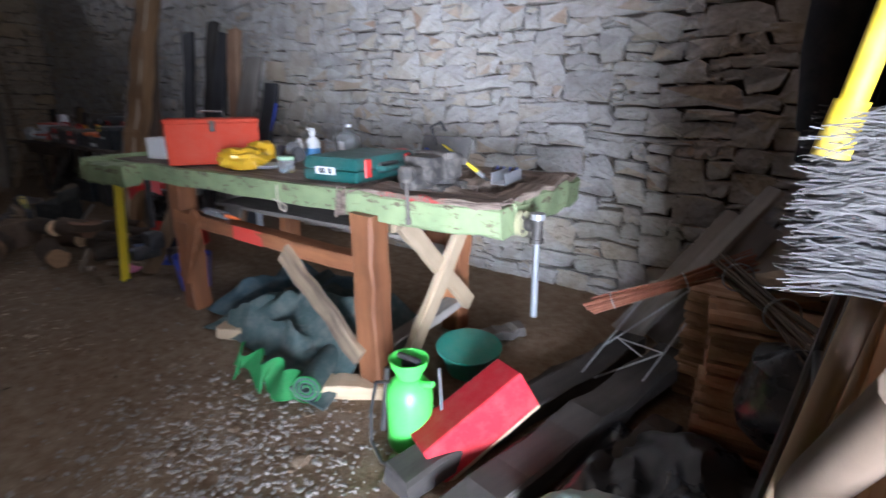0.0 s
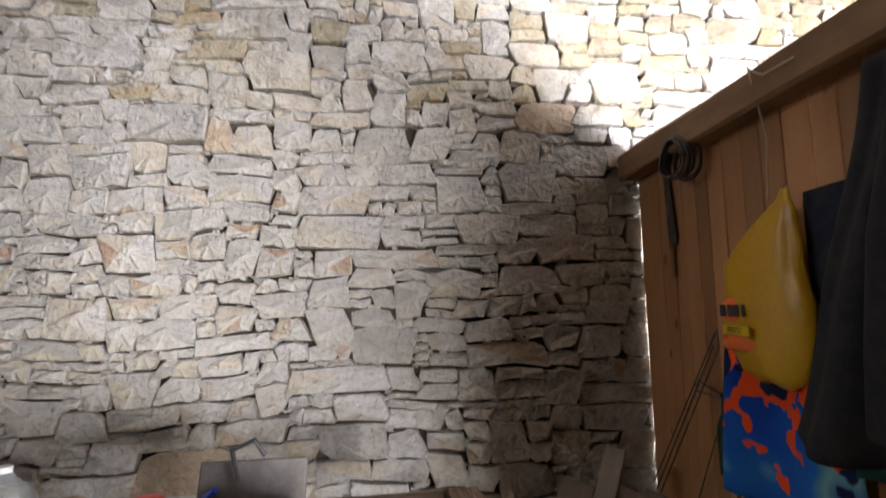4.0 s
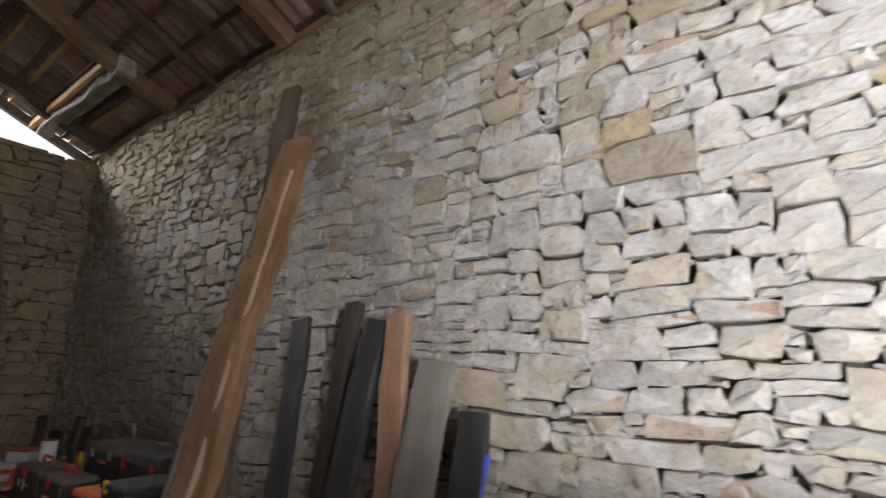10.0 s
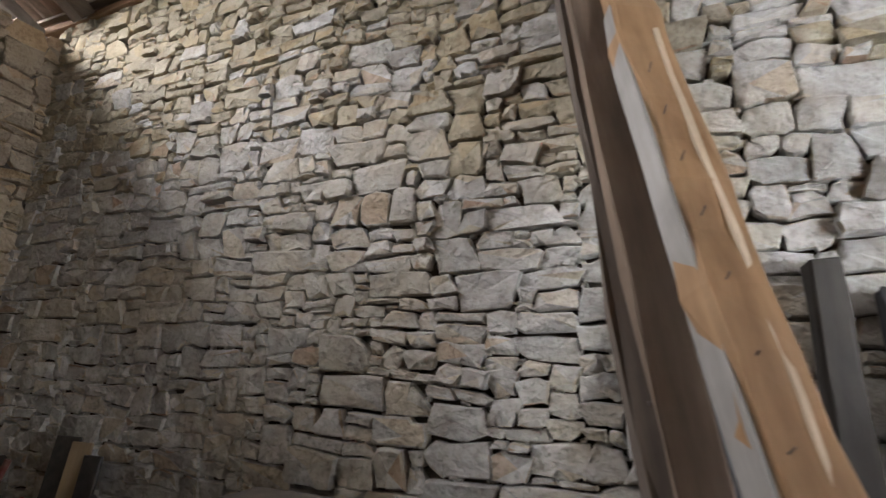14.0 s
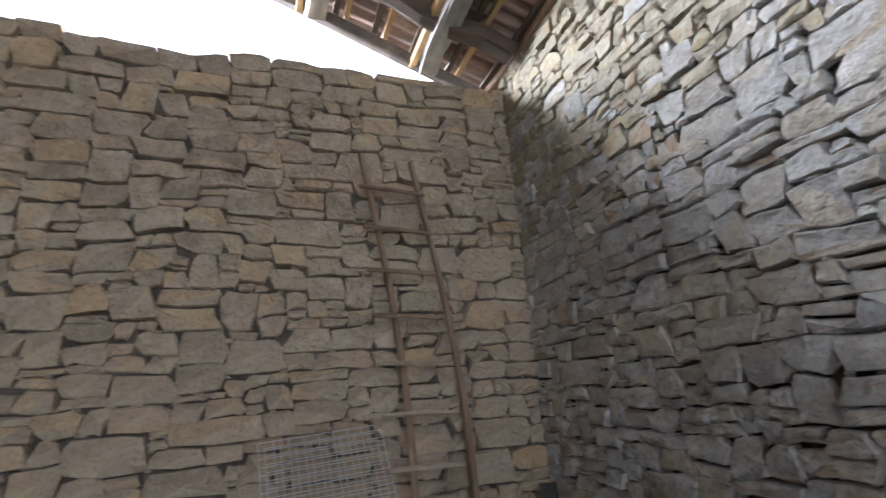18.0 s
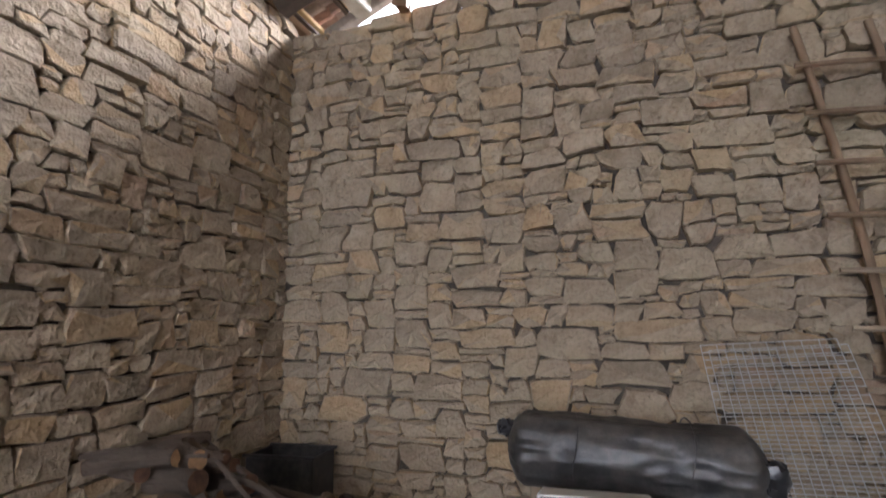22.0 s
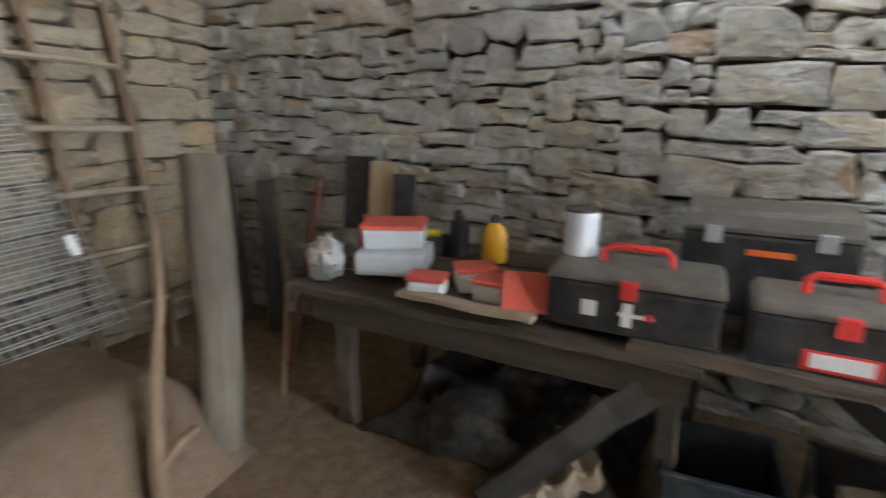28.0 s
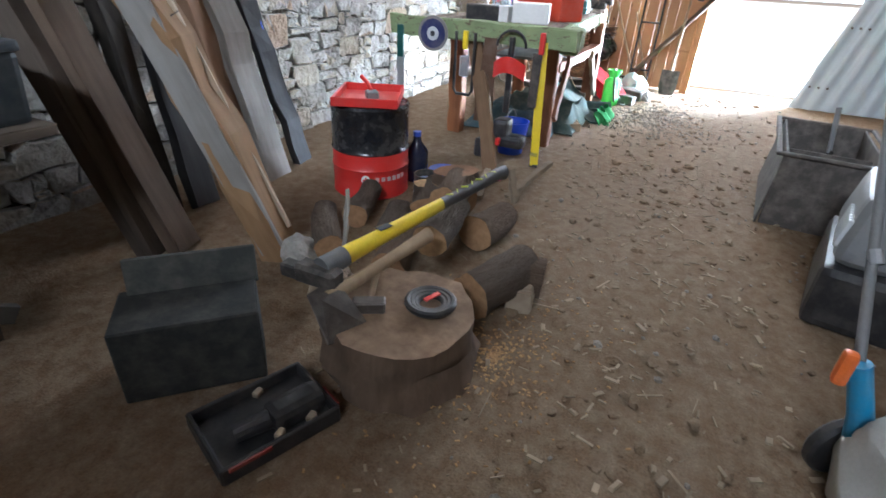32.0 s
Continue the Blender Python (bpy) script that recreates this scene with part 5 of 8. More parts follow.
bundle("twig_bundle", (-0.69, 2.02, 0.44), (-0.12, 2.25, 0.70), 0.028, 14, WILLOW, 3, "bundle of reddish willow twigs tied with wire")
bundle("twig_bundle", (-0.22, 2.24, 0.66), (0.14, 1.55, 0.66), 0.045, 20, DARK_Y, 4, "bundle of thin dark sticks tied with wire")
solo("cloth", gblob(0.16, 0.11, 0.035, (0, 0, 0.03), 31, 0.5, 2.5, 18, -0.02), plain("dusty beige cloth", (0.34, 0.27, 0.19), 0.95, wear=0.2, spec=0.1), "dusty beige cloth lying on the tile stack", "cloth", (0.02, 2.3, 0.58), smooth=True)
board("grey_plank", (-0.68, 2.62, 0.03), (-0.14, 3.12, 0.86), 0.10, 0.03, GREY_Z, "weathered grey plank leaning in the corner", "plank", "planks in the corner", 330, 0.003, (-0.6, -0.7, 0.3))
for i in range(5):
    a = (-0.72 + i * 0.17, 2.72 + 0.02 * i, 0.02)
    b = (-0.30 + i * 0.15, 3.27, 0.66 - 0.03 * i)
    board("slate_board", a, b, 0.165, 0.025, GREY_Z, "dark grey board leaning against the stone wall", "plank", "planks in the corner", 340 + i, 0.003, (0.0, -0.8, 0.6))
wire = tagged(thing("wire_cage", (-0.45, 2.3, 0)), "bent rusty wire frame standing on the floor", "wire frame")
for i, (a, b) in enumerate((((-0.75, 2.0, 0.02), (-0.55, 2.5, 0.42)), ((-0.5, 1.9, 0.02), (-0.3, 2.45, 0.45)), ((-0.62, 2.25, 0.22), (-0.4, 2.18, 0.24)), ((-0.62, 2.25, 0.22), (-0.36, 2.3, 0.05)), ((-0.7, 2.05, 0.05), (-0.4, 2.18, 0.24)), ((-0.8, 2.3, 0.02), (-0.2, 2.7, 0.6)))):
    wpart("wire", gcyl(a, b, 0.004, 0.004, 6), ZINC, wire)

# ---- things hanging on the pine partition ----
PX = XE - 0.014
coil = tagged(thing("wire_coil", (PX - 0.06, 2.77, 2.28)), "coil of black wire hanging on the head beam", "wire coil")
rnd = random.Random(6)
for i in range(9):
    r = 0.095 + rnd.uniform(-0.014, 0.014)
    cx, cy = PX - 0.05 - 0.012 * i, 2.77 + rnd.uniform(-0.015, 0.015)
    wpart("loop", gsweep([(cx + 0.008 * math.sin(a * 2), cy + r * math.cos(a), 2.27 + r * math.sin(a)) for a in [k * math.pi / 12 for k in range(25)]], 0.0055, 6), BLACK, coil, smooth=True)
wpart("nail", gcyl((PX - 0.11, 2.77, 2.36), (PX + 0.03, 2.77, 2.37), 0.004, 0.004, 6), IRON, coil)
saw = tagged(thing("old_saw_blade", (PX - 0.02, 3.05, 2.35)), "rusty saw blade hanging from the beam", "saw")
wpart("blade", ([(PX - 0.02, 3.02, 2.36), (PX - 0.02, 3.06, 2.36), (PX - 0.02, 3.035, 1.86), (PX - 0.02, 2.97, 1.90), (PX - 0.016, 3.02, 2.36), (PX - 0.016, 3.06, 2.36), (PX - 0.016, 3.035, 1.86), (PX - 0.016, 2.97, 1.90)], [(0, 1, 2, 3), (7, 6, 5, 4), (0, 4, 5, 1), (1, 5, 6, 2), (2, 6, 7, 3), (3, 7, 4, 0)]), CAST, saw)
wpart("tang", gbox(0.01, 0.022, 0.16, (PX - 0.016, 3.02, 1.80), 0.003), OAK_Z, saw)
bag = tagged(thing("plastic_bag", (PX - 0.08, 2.28, 1.9)), "yellow carrier bag with an orange print hanging by string", "carrier bag")


def bag_geo():
    v, f = [], []
    rows = [(1.985, 2.18, 0.012, 0.01), (1.94, 2.19, 0.03, 0.02), (1.90, 2.22, 0.075, 0.03), (1.85, 2.26, 0.115, 0.04), (1.79, 2.295, 0.165, 0.05), (1.73, 2.325, 0.195, 0.055), (1.66, 2.32, 0.20, 0.06), (1.58, 2.315, 0.21, 0.065), (1.50, 2.315, 0.215, 0.065), (1.41, 2.31, 0.195, 0.06), (1.34, 2.29, 0.16, 0.055), (1.30, 2.26, 0.09, 0.03)]
    n = 40
    for z, cy, ry, rx in rows:
        for k in range(n):
            a = 2 * math.pi * k / n
            q = 1 + 0.18 * noise.noise((math.cos(a) * 2.5, math.sin(a) * 2.5, z * 6)) + 0.09 * noise.noise((math.cos(a) * 5, math.sin(a) * 5, z * 16)) + 0.12 * noise.noise((math.cos(a) * 7, math.sin(a) * 7, z * 2.5)) * min(1.0, (z - 1.2) * 3)
            v.append((PX - 0.085 + rx * math.cos(a) * q, cy + ry * math.sin(a) * (0.6 + 0.4 * q), z + 0.01 * math.sin(3 * a)))
    for i in range(len(rows) - 1):
        for k in range(n):
            f.append((i * n + k, (i + 1) * n + k, (i + 1) * n + (k + 1) % n, i * n + (k + 1) % n))
    f += [tuple(range(n)), tuple((len(rows) - 1) * n + k for k in range(n - 1, -1, -1))]
    return v, f


wpart("body", bag_geo(), YELLOW_BAG, bag, smooth=True, sharp=180)
for z, h in ((1.565, 0.10), (1.435, 0.06)):
    wpart("print_patch", gblob(0.016, 0.10, h / 2, (PX - 0.138, 2.40, z), 3, 0.2, 2, 20), ORANGE, bag, "orange print", smooth=True)
wpart("print_band", gbox(0.004, 0.19, 0.035, (PX - 0.153, 2.40, 1.485), 0.001, rot=(0, 0, -10)), YELLOW, bag)
face_w = Matrix(((0, 0, -1, PX - 0.163), (-1, 0, 0, 2.39), (0, 1, 0, 1.485), (0, 0, 0, 1)))
lettering("print_word", "PRESS", 0.034, INK, face_w, bag)
for y, w in ((2.46, 0.03), (2.42, 0.022), (2.385, 0.03), (2.345, 0.018)):
    wpart("print_bar", gbox(0.003, w, 0.045, (PX - 0.157, y, 1.56), 0.001), INK, bag)
wpart("string", gsweep([(PX - 0.07, 2.28, 1.97), (PX - 0.06, 2.27, 2.2), (PX - 0.12, 2.26, 2.47)], 0.004, 5), ROPE, bag)
wpart("string", gsweep([(PX - 0.12, 2.26, 2.46), (PX - 0.13, 2.18, 2.40), (PX - 0.12, 2.05, 2.40)], 0.004, 5), ROPE, bag)
solo("towel", gsheet(lambda u, v: (PX - 0.045 - 0.03 * math.sin(u * 9 + 1.5 * v) - 0.035 * v, 2.60 - 0.60 * u + 0.05 * (1 - v) * u, 1.50 - 0.66 * v - 0.10 * u * (1 - u) * 2 * v + 0.03 * math.sin(u * 5)), 36, 26, 0.006), TOWEL, "blue beach towel with red and orange print hanging on the partition", "towel", smooth=True, sharp=180)
coat = tagged(thing("coat", (PX - 0.12, 2.0, 1.9)), "dark grey coat hanging on the partition", "coat")
wpart("body", gsheet(lambda u, v: (PX - 0.05 - 0.13 * math.sin(math.pi * min(1.0, u * 1.15)) ** 0.7 - 0.02 * math.sin(u * 11 + 2 * v) - 0.03 * v, 1.80 + 0.36 * v ** 1.1 - (0.22 + 0.12 * v) * u - 0.01 * math.sin(9 * v), 2.24 - 1.06 * v - 0.05 * math.sin(3.0 * u) * v), 30, 26, 0.02), DARK_CLOTH, coat, smooth=True, sharp=180)
wpart("sleeve", gsweep([(PX - 0.15, 1.66, 2.1), (PX - 0.20, 1.70, 1.75), (PX - 0.21, 1.74, 1.45), (PX - 0.20, 1.78, 1.24)], [0.06, 0.068, 0.062, 0.052], 14), DARK_CLOTH, coat, smooth=True)
solo("waterproof", gsheet(lambda u, v: (PX - 0.03 - 0.025 * math.sin(u * 8), 1.88 + 0.24 * v - 0.44 * u, 2.10 - 1.06 * v + 0.03 * math.sin(4 * u) * v), 24, 18, 0.01), plain("teal rain jacket", (0.01, 0.10, 0.115), 0.6, wear=0.1, spec=0.3, bump=0.2), "teal rain jacket hanging behind the coat", "jacket", smooth=True, sharp=180)
solo("navy_bag", gsheet(lambda u, v: (PX - 0.015 - 0.04 * math.sin(math.pi * u) * math.sin(math.pi * v), 2.17 - 0.28 * u, 1.97 - 0.50 * v), 14, 14, 0.012), plain("navy cloth", (0.012, 0.018, 0.034), 0.85, wear=0.1, spec=0.2, bump=0.2), "dark navy cloth bag hanging behind the yellow bag", "cloth bag", smooth=True, sharp=180)
btl = tagged(thing("bottle", (PX - 0.06, 2.63, 0.88)), "dark green glass bottle hung on the partition", "bottle")
part("body", glathe([(0.005, 0), (0.036, 0), (0.038, 0.01), (0.038, 0.19), (0.016, 0.25), (0.014, 0.31), (0.018, 0.315), (0.018, 0.33)], 18), GLASS_G, btl, smooth=True)
part("hanger", gcyl((0, 0, 0.32), (0.05, 0, 0.38), 0.003, 0.003, 5), IRON, btl)
rack = tagged(thing("wire_rack", (PX - 0.03, 2.8, 1.3)), "thin rusty wire rack hanging on the partition", "wire rack")
W = [((PX - 0.03, 2.70, 1.46), (PX - 0.02, 3.34, 0.62)), ((PX - 0.10, 2.62, 1.41), (PX - 0.09, 3.19, 0.63)), ((PX - 0.10, 2.585, 1.40), (PX - 0.09, 3.15, 0.63)), ((PX - 0.03, 2.56, 1.36), (PX - 0.02, 2.93, 0.68))]
for a, b in W:
    wpart("wire", gcyl(a, b, 0.0042, 0.0042, 6), IRON, rack)
for i, (a, b) in enumerate(((0, 1), (1, 3), (3, 0))):
    wpart("tie_wire", gcyl(tuple(Vector(W[a][0]).lerp(Vector(W[a][1]), 0.27)), tuple(Vector(W[b][0]).lerp(Vector(W[b][1]), 0.27)), 0.0036, 0.0036, 6), IRON, rack)
wpart("bent_end", gsweep([W[0][0], (PX - 0.05, 2.66, 1.475), (PX - 0.09, 2.60, 1.44), W[2][0]], 0.0042, 6), IRON, rack, smooth=True)
pole = tagged(thing("garden_fork", (PX - 0.05, 2.45, 0.6)), "pair of thin tool shafts leaning on the partition", "tool")
for y in (2.62, 2.58, 2.36):
    wpart("shaft", gcyl((PX - 0.14, y - 0.04, 0.0), (PX - 0.02, y, 0.98), 0.008, 0.008, 8), IRON, pole)

# broom hanging close by the gate
broom = tagged(thing("street_broom", (0.06, 0.66, 1.3)), "stiff-bristled broom with a yellow shaft hung head down", "broom")
wpart("shaft", gcyl((0.013, 0.655, 1.29), (0.168, 0.645, 2.33), 0.0125, 0.0125, 14), YELLOW_DULL, broom, smooth=True)
wpart("socket", gcyl((0.010, 0.655, 1.27), (0.018, 0.655, 1.325), 0.018, 0.016, 12), YELLOW_DULL, broom, smooth=True)
wpart("head", gbox(0.04, 0.07, 0.27, (0.115, 0.65, 1.20), 0.012, 2), BLACK, broom)
rnd = random.Random(21)
bris = []
for i in range(700):
    z = 1.135 + 0.18 * rnd.random()
    x0, y0 = 0.095 + rnd.uniform(-0.01, 0.01), 0.65 + rnd.uniform(-0.03, 0.03)
    L = rnd.uniform(0.07, 0.105)
    a = Vector((x0, y0, z))
    m = a + Vector((-L * 0.5 + rnd.uniform(-0.006, 0.006), L * 0.12 + rnd.uniform(-0.012, 0.012), rnd.uniform(-0.008, 0.008)))
    e = a + Vector((-L + rnd.uniform(-0.012, 0.012), L * 0.25 + rnd.uniform(-0.025, 0.025), rnd.uniform(-0.02, 0.012)))
    bris.append(gsweep([tuple(a), tuple(m), tuple(e)], 0.0008, 3, False))
wpart("bristles", join(*bris), BRISTLE, broom, "pale splayed bristles")
POLE_Z = wood_mat("debarked pole", (0.065, 0.043, 0.026), (0.11, 0.077, 0.05), 0.85, GZ)
solo("pole", gsweep([(0.0, 1.38, 0.0), (0.03, 1.05, 0.42), (0.07, 0.70, 0.86), (0.10, 0.51, 1.10)], [0.036, 0.034, 0.031, 0.028], 14), POLE_Z, "thick debarked pole leaning on the gate post", "pole", smooth=True)


# ---- leaning timbers along the north wall ----
TALL_Z = wood_mat("tall sawn beam", (0.20, 0.115, 0.055), (0.36, 0.225, 0.12), 0.75, GZ, 8, knots=True, bump=0.5)
LIGHT_Z = wood_mat("old pale board", (0.28, 0.215, 0.15), (0.42, 0.34, 0.25), 0.8, GZ, 7)
beam = tagged(thing("leaning_beam", (-5.80, 2.60, 0)), "tall dark brown weathered plank leaning against the wall", "beam", "leaning timbers")
wbeam("plank", (-5.80, 2.52, 0.0), (-6.44, 3.29, 3.98), 0.15, 0.07, wood_mat("dark weathered plank", (0.105, 0.075, 0.055), (0.215, 0.155, 0.11), 0.85, GZ, 8, knots=True), beam, "", 401, 0.008, face=(0.3, -1, 0.3))
EDGE_Z = wood_mat("pale sawn edge", (0.40, 0.31, 0.22), (0.52, 0.43, 0.32), 0.8, GZ, 7)
hewn = tagged(thing("leaning_beam", (-5.57, 2.11, 0)), "hewn brown beam with a pale arris and nails", "beam", "leaning timbers")
H0, H1 = Vector((-5.57, 2.11, 0.0)), Vector((-6.17, 3.22, 3.38))
wpart("beam", gtimber((H1 - H0).length, 0.215, 0.13, 0.011, 18, 404, 0.14), TALL_Z, hewn, m=along(H0, H1, (0.5, -1, 0.3)))
HM, HL = along(H0, H1, (0.5, -1, 0.3)), (H1 - H0).length
wpart("worn_arris", gbeam((-0.030, 0.060, 0.1), (-0.050, 0.060, HL * 0.9), 0.024, 0.022, 0.004, 12, 405, up=(0, 1, 0)), EDGE_Z, hewn, "pale worn arris", m=HM)
wpart("grey_face", gbeam((0.105, 0.0, 0.05), (0.105, 0.0, HL * 0.95), 0.014, 0.118, 0.002, 12, 406, up=(0, 1, 0)), wood_mat("silvered side", (0.25, 0.235, 0.215), (0.42, 0.40, 0.375), 0.85, GZ, 8), hewn, "weathered grey side", m=HM)
rnd = random.Random(31)
for i in range(9):
    p = H0.lerp(H1, 0.3 + 0.065 * i) + Vector((-0.01, -0.075 + rnd.uniform(-0.01, 0.01), 0.02))
    wpart("nail", gcyl(tuple(p), tuple(p + Vector((0.01, -0.035, 0.02))), 0.003, 0.002, 5), IRON, hewn)
rail = tagged(thing("dark_rail", (-5.93, 2.58, 0)), "dark weathered rail with nails leaning beside the tall plank", "beam", "leaning timbers")
R0, R1 = Vector((-5.93, 2.58, 0.0)), Vector((-6.46, 3.30, 3.75))
wbeam("rail_timber", R0, R1, 0.10, 0.09, wood_mat("dark weathered rail", (0.07, 0.055, 0.045), (0.15, 0.12, 0.095), 0.85, GZ), rail, "", 402, 0.011, face=(0.2, -1, 0.3))
for i in range(7):
    p = R0.lerp(R1, 0.34 + 0.075 * i) + Vector((0.01, -0.05, 0.0))
    wpart("nail_hole", gcyl(tuple(p), tuple(p + Vector((0.0, -0.008, 0.0))), 0.008, 0.007, 8), IRON, rail)
for i, (foot, top, w, h, mat, lab) in enumerate((
    ((-5.66, 2.80, 0.0), (-6.03, 3.28, 2.0), 0.15, 0.05, BLACK_Z, "blackened board leaning against the stone wall"),
    ((-5.53, 2.95, 0.0), (-5.525, 3.29, 2.08), 0.11, 0.09, CHAR, "dark post with nail holes leaning on the wall"),
    ((-5.38, 2.85, 0.0), (-5.29, 3.28, 1.96), 0.17, 0.06, BLACK_Z, "wide black board leaning against the stone wall"),
    ((-4.92, 2.95, 0.0), (-5.11, 3.27, 1.97), 0.15, 0.075, wood_mat("reddish board", (0.27, 0.15, 0.09), (0.40, 0.26, 0.17), 0.8, GZ), "reddish brown board leaning against the wall"),
    ((-4.84, 2.80, 0.0), (-4.83, 3.28, 1.70), 0.23, 0.045, GREY_Z, "wide grey plank leaning against the stone wall"),
    ((-4.52, 2.85, 0.0), (-4.59, 3.30, 1.43), 0.17, 0.05, BLACK_Z, "short black board leaning against the wall"),
)):
    board("leaning_board", foot, top, w, h, mat, lab, "board", "leaning timbers", 410 + i, 0.006, (0.15, -1, 0.3))
solo("blue_tube", gcyl((-4.55, 2.85, 0.0), (-4.48, 3.25, 1.25), 0.012, 0.012, 10), BLUE, "thin blue plastic pipe leaning on the wall", "pipe", smooth=True)

# ---- drum with red tray ----
drum = tagged(thing("oil_drum", (-4.65, 2.20, 0)), "small steel drum, black above and red below", "drum")
prof_lo = [(0.01, 0.0), (0.228, 0.0), (0.234, 0.008), (0.23, 0.02), (0.23, 0.17), (0.237, 0.18), (0.23, 0.19), (0.23, 0.27)]
prof_hi = [(0.23, 0.27), (0.237, 0.28), (0.23, 0.29), (0.23, 0.52), (0.237, 0.53), (0.227, 0.545), (0.21, 0.54), (0.01, 0.54)]
part("lower_shell", glathe(prof_lo, 36), RED_PLASTIC, drum, "red lower half", smooth=True)
part("upper_shell", glathe(prof_hi, 36), plain("black gloss enamel", (0.012, 0.013, 0.016), 0.25, wear=0.15), drum, "black upper half", smooth=True)
for ang in (205,):
    ca, sa = math.cos(radians(ang)), math.sin(radians(ang))
    m = Matrix(((-sa, 0, ca, 0.232 * ca), (ca, 0, sa, 0.232 * sa), (0, 1, 0, 0.13), (0, 0, 0, 1)))
    part("round_mark", moved(glathe([(0.001, 0.0), (0.027, 0.0), (0.027, 0.003), (0.001, 0.003)], 20), m), WHITE, drum, "round white mark")
    part("mark_star", moved(join(gbox(0.035, 0.008, 0.002, (0, 0, 0.004)), gbox(0.008, 0.035, 0.002, (0, 0.0, 0.0045))), m), RED_PLASTIC, drum)
for i in range(6):
    a = radians(222 + i * 9)
    part("print_bar", gbox(0.004, 0.022, 0.026, (0.231 * math.cos(a), 0.231 * math.sin(a), 0.13), 0.0, rot=(0, 0, 222 + i * 9)), plain("faded white print", (0.62, 0.45, 0.45), 0.5), drum)
ptray = tagged(thing("red_tray", (-4.65, 2.20, 0.545), rot=(0, 0, 25)), "red plastic tray lying on the drum", "tray")
part("pan", join(gbox(0.42, 0.36, 0.008, (0, 0, 0.008)), gbox(0.44, 0.012, 0.05, (0, -0.18, 0.03), 0.004), gbox(0.44, 0.012, 0.05, (0, 0.18, 0.03), 0.004), gbox(0.012, 0.36, 0.05, (-0.215, 0, 0.03), 0.004), gbox(0.012, 0.36, 0.05, (0.215, 0, 0.03), 0.004)), RED_PLASTIC, ptray)
sander = tagged(thing("sanding_block", (-4.67, 2.17, 0.56), rot=(0, 0, 40)), "dark sanding block with a red handle in the tray", "sanding block")
part("block", gbox(0.10, 0.07, 0.045, (0, 0, 0.022), 0.006), GREY_PL, sander)
part("handle", gsweep([(0.03, 0, 0.045), (0.07, 0.02, 0.08), (0.10, 0.05, 0.11)], 0.012, 8), RED_PLASTIC, sander, smooth=True)

# ---- tools hung on the bench's west end ----
WX = BX0 - 0.085
gw = tagged(thing("cutting_disc", (WX, 2.22, 0.85)), "dark blue cutting disc hung on the bench end", "disc")
wpart("disc", gcyl((WX + 0.004, 2.22, 0.85), (WX - 0.004, 2.22, 0.85), 0.115, 0.115, 32), plain("grey abrasive", (0.20, 0.19, 0.18), 0.8), gw, smooth=True)
wpart("label_ring", gcyl((WX - 0.004, 2.22, 0.85), (WX - 0.006, 2.22, 0.85), 0.095, 0.095, 32), plain("dark blue print", (0.015, 0.025, 0.10), 0.5), gw)
wpart("centre", gcyl((WX - 0.006, 2.22, 0.85), (WX - 0.008, 2.22, 0.85), 0.045, 0.045, 20), PALE_PL, gw)
wpart("bore", gcyl((WX - 0.008, 2.22, 0.85), (WX - 0.0095, 2.22, 0.85), 0.018, 0.018, 16), INK, gw)
hacksaw = tagged(thing("bow_saw", (WX, 1.96, 0.8)), "black framed hand saw with a yellow handle", "saw")
wpart("frame", gsweep([(WX, 1.90, 0.88), (WX, 1.90, 0.50), (WX, 1.92, 0.47), (WX, 2.02, 0.47), (WX, 2.04, 0.50), (WX, 2.04, 0.88)], 0.011, 8), BLACK, hacksaw, smooth=True)
wpart("handle", gbox(0.03, 0.035, 0.12, (WX, 1.97, 0.83), 0.01, 2), YELLOW, hacksaw, "yellow handle")
wpart("blade", gbox(0.012, 0.07, 0.14, (WX, 1.97, 0.66), 0.01), ZINC, hacksaw)
hs = tagged(thing("hand_saw", (WX, 1.78, 0.7)), "dark old hand saw hanging point down", "saw")
wpart("blade", ([(WX, 1.74, 0.86), (WX, 1.83, 0.86), (WX, 1.87, 0.30), (WX, 1.73, 0.30), (WX - 0.003, 1.74, 0.86), (WX - 0.003, 1.83, 0.86), (WX - 0.003, 1.87, 0.30), (WX - 0.003, 1.73, 0.30)], [(3, 2, 1, 0), (4, 5, 6, 7), (0, 1, 5, 4), (1, 2, 6, 5), (2, 3, 7, 6), (3, 0, 4, 7)]), plain("rusty steel", (0.11, 0.06, 0.035), 0.75, 0.4, 0.3), hs)
gr = tagged(thing("string_trimmer", (WX - 0.05, 1.62, 0.5)), "black trimmer with red guard and battery hung on the bench end", "trimmer")
wpart("shaft", gcyl((WX - 0.02, 1.63, 0.88), (WX - 0.04, 1.62, 0.40), 0.02, 0.022, 12), BLACK, gr, smooth=True)
wpart("guard", gsheet(lambda u, v: (WX - 0.06 - 0.05 * math.sin(math.pi * u), 1.73 - 0.22 * u, 0.62 + 0.10 * v + 0.05 * math.sin(math.pi * u)), 12, 4, 0.008), RED_PLASTIC, gr, "red guard", smooth=True)
wpart("loop_handle", gsweep([(WX - 0.03, 1.63 + 0.10 * math.cos(a), 0.82 + 0.10 * math.sin(a)) for a in [k * math.pi / 10 for k in range(11)]], 0.009, 8), BLACK, gr, smooth=True)
wpart("motor", join(gbox(0.14, 0.11, 0.13, (WX - 0.06, 1.62, 0.30), 0.03, 2), gbox(0.12, 0.20, 0.09, (WX - 0.07, 1.55, 0.22), 0.03, 2)), BLACK, gr)
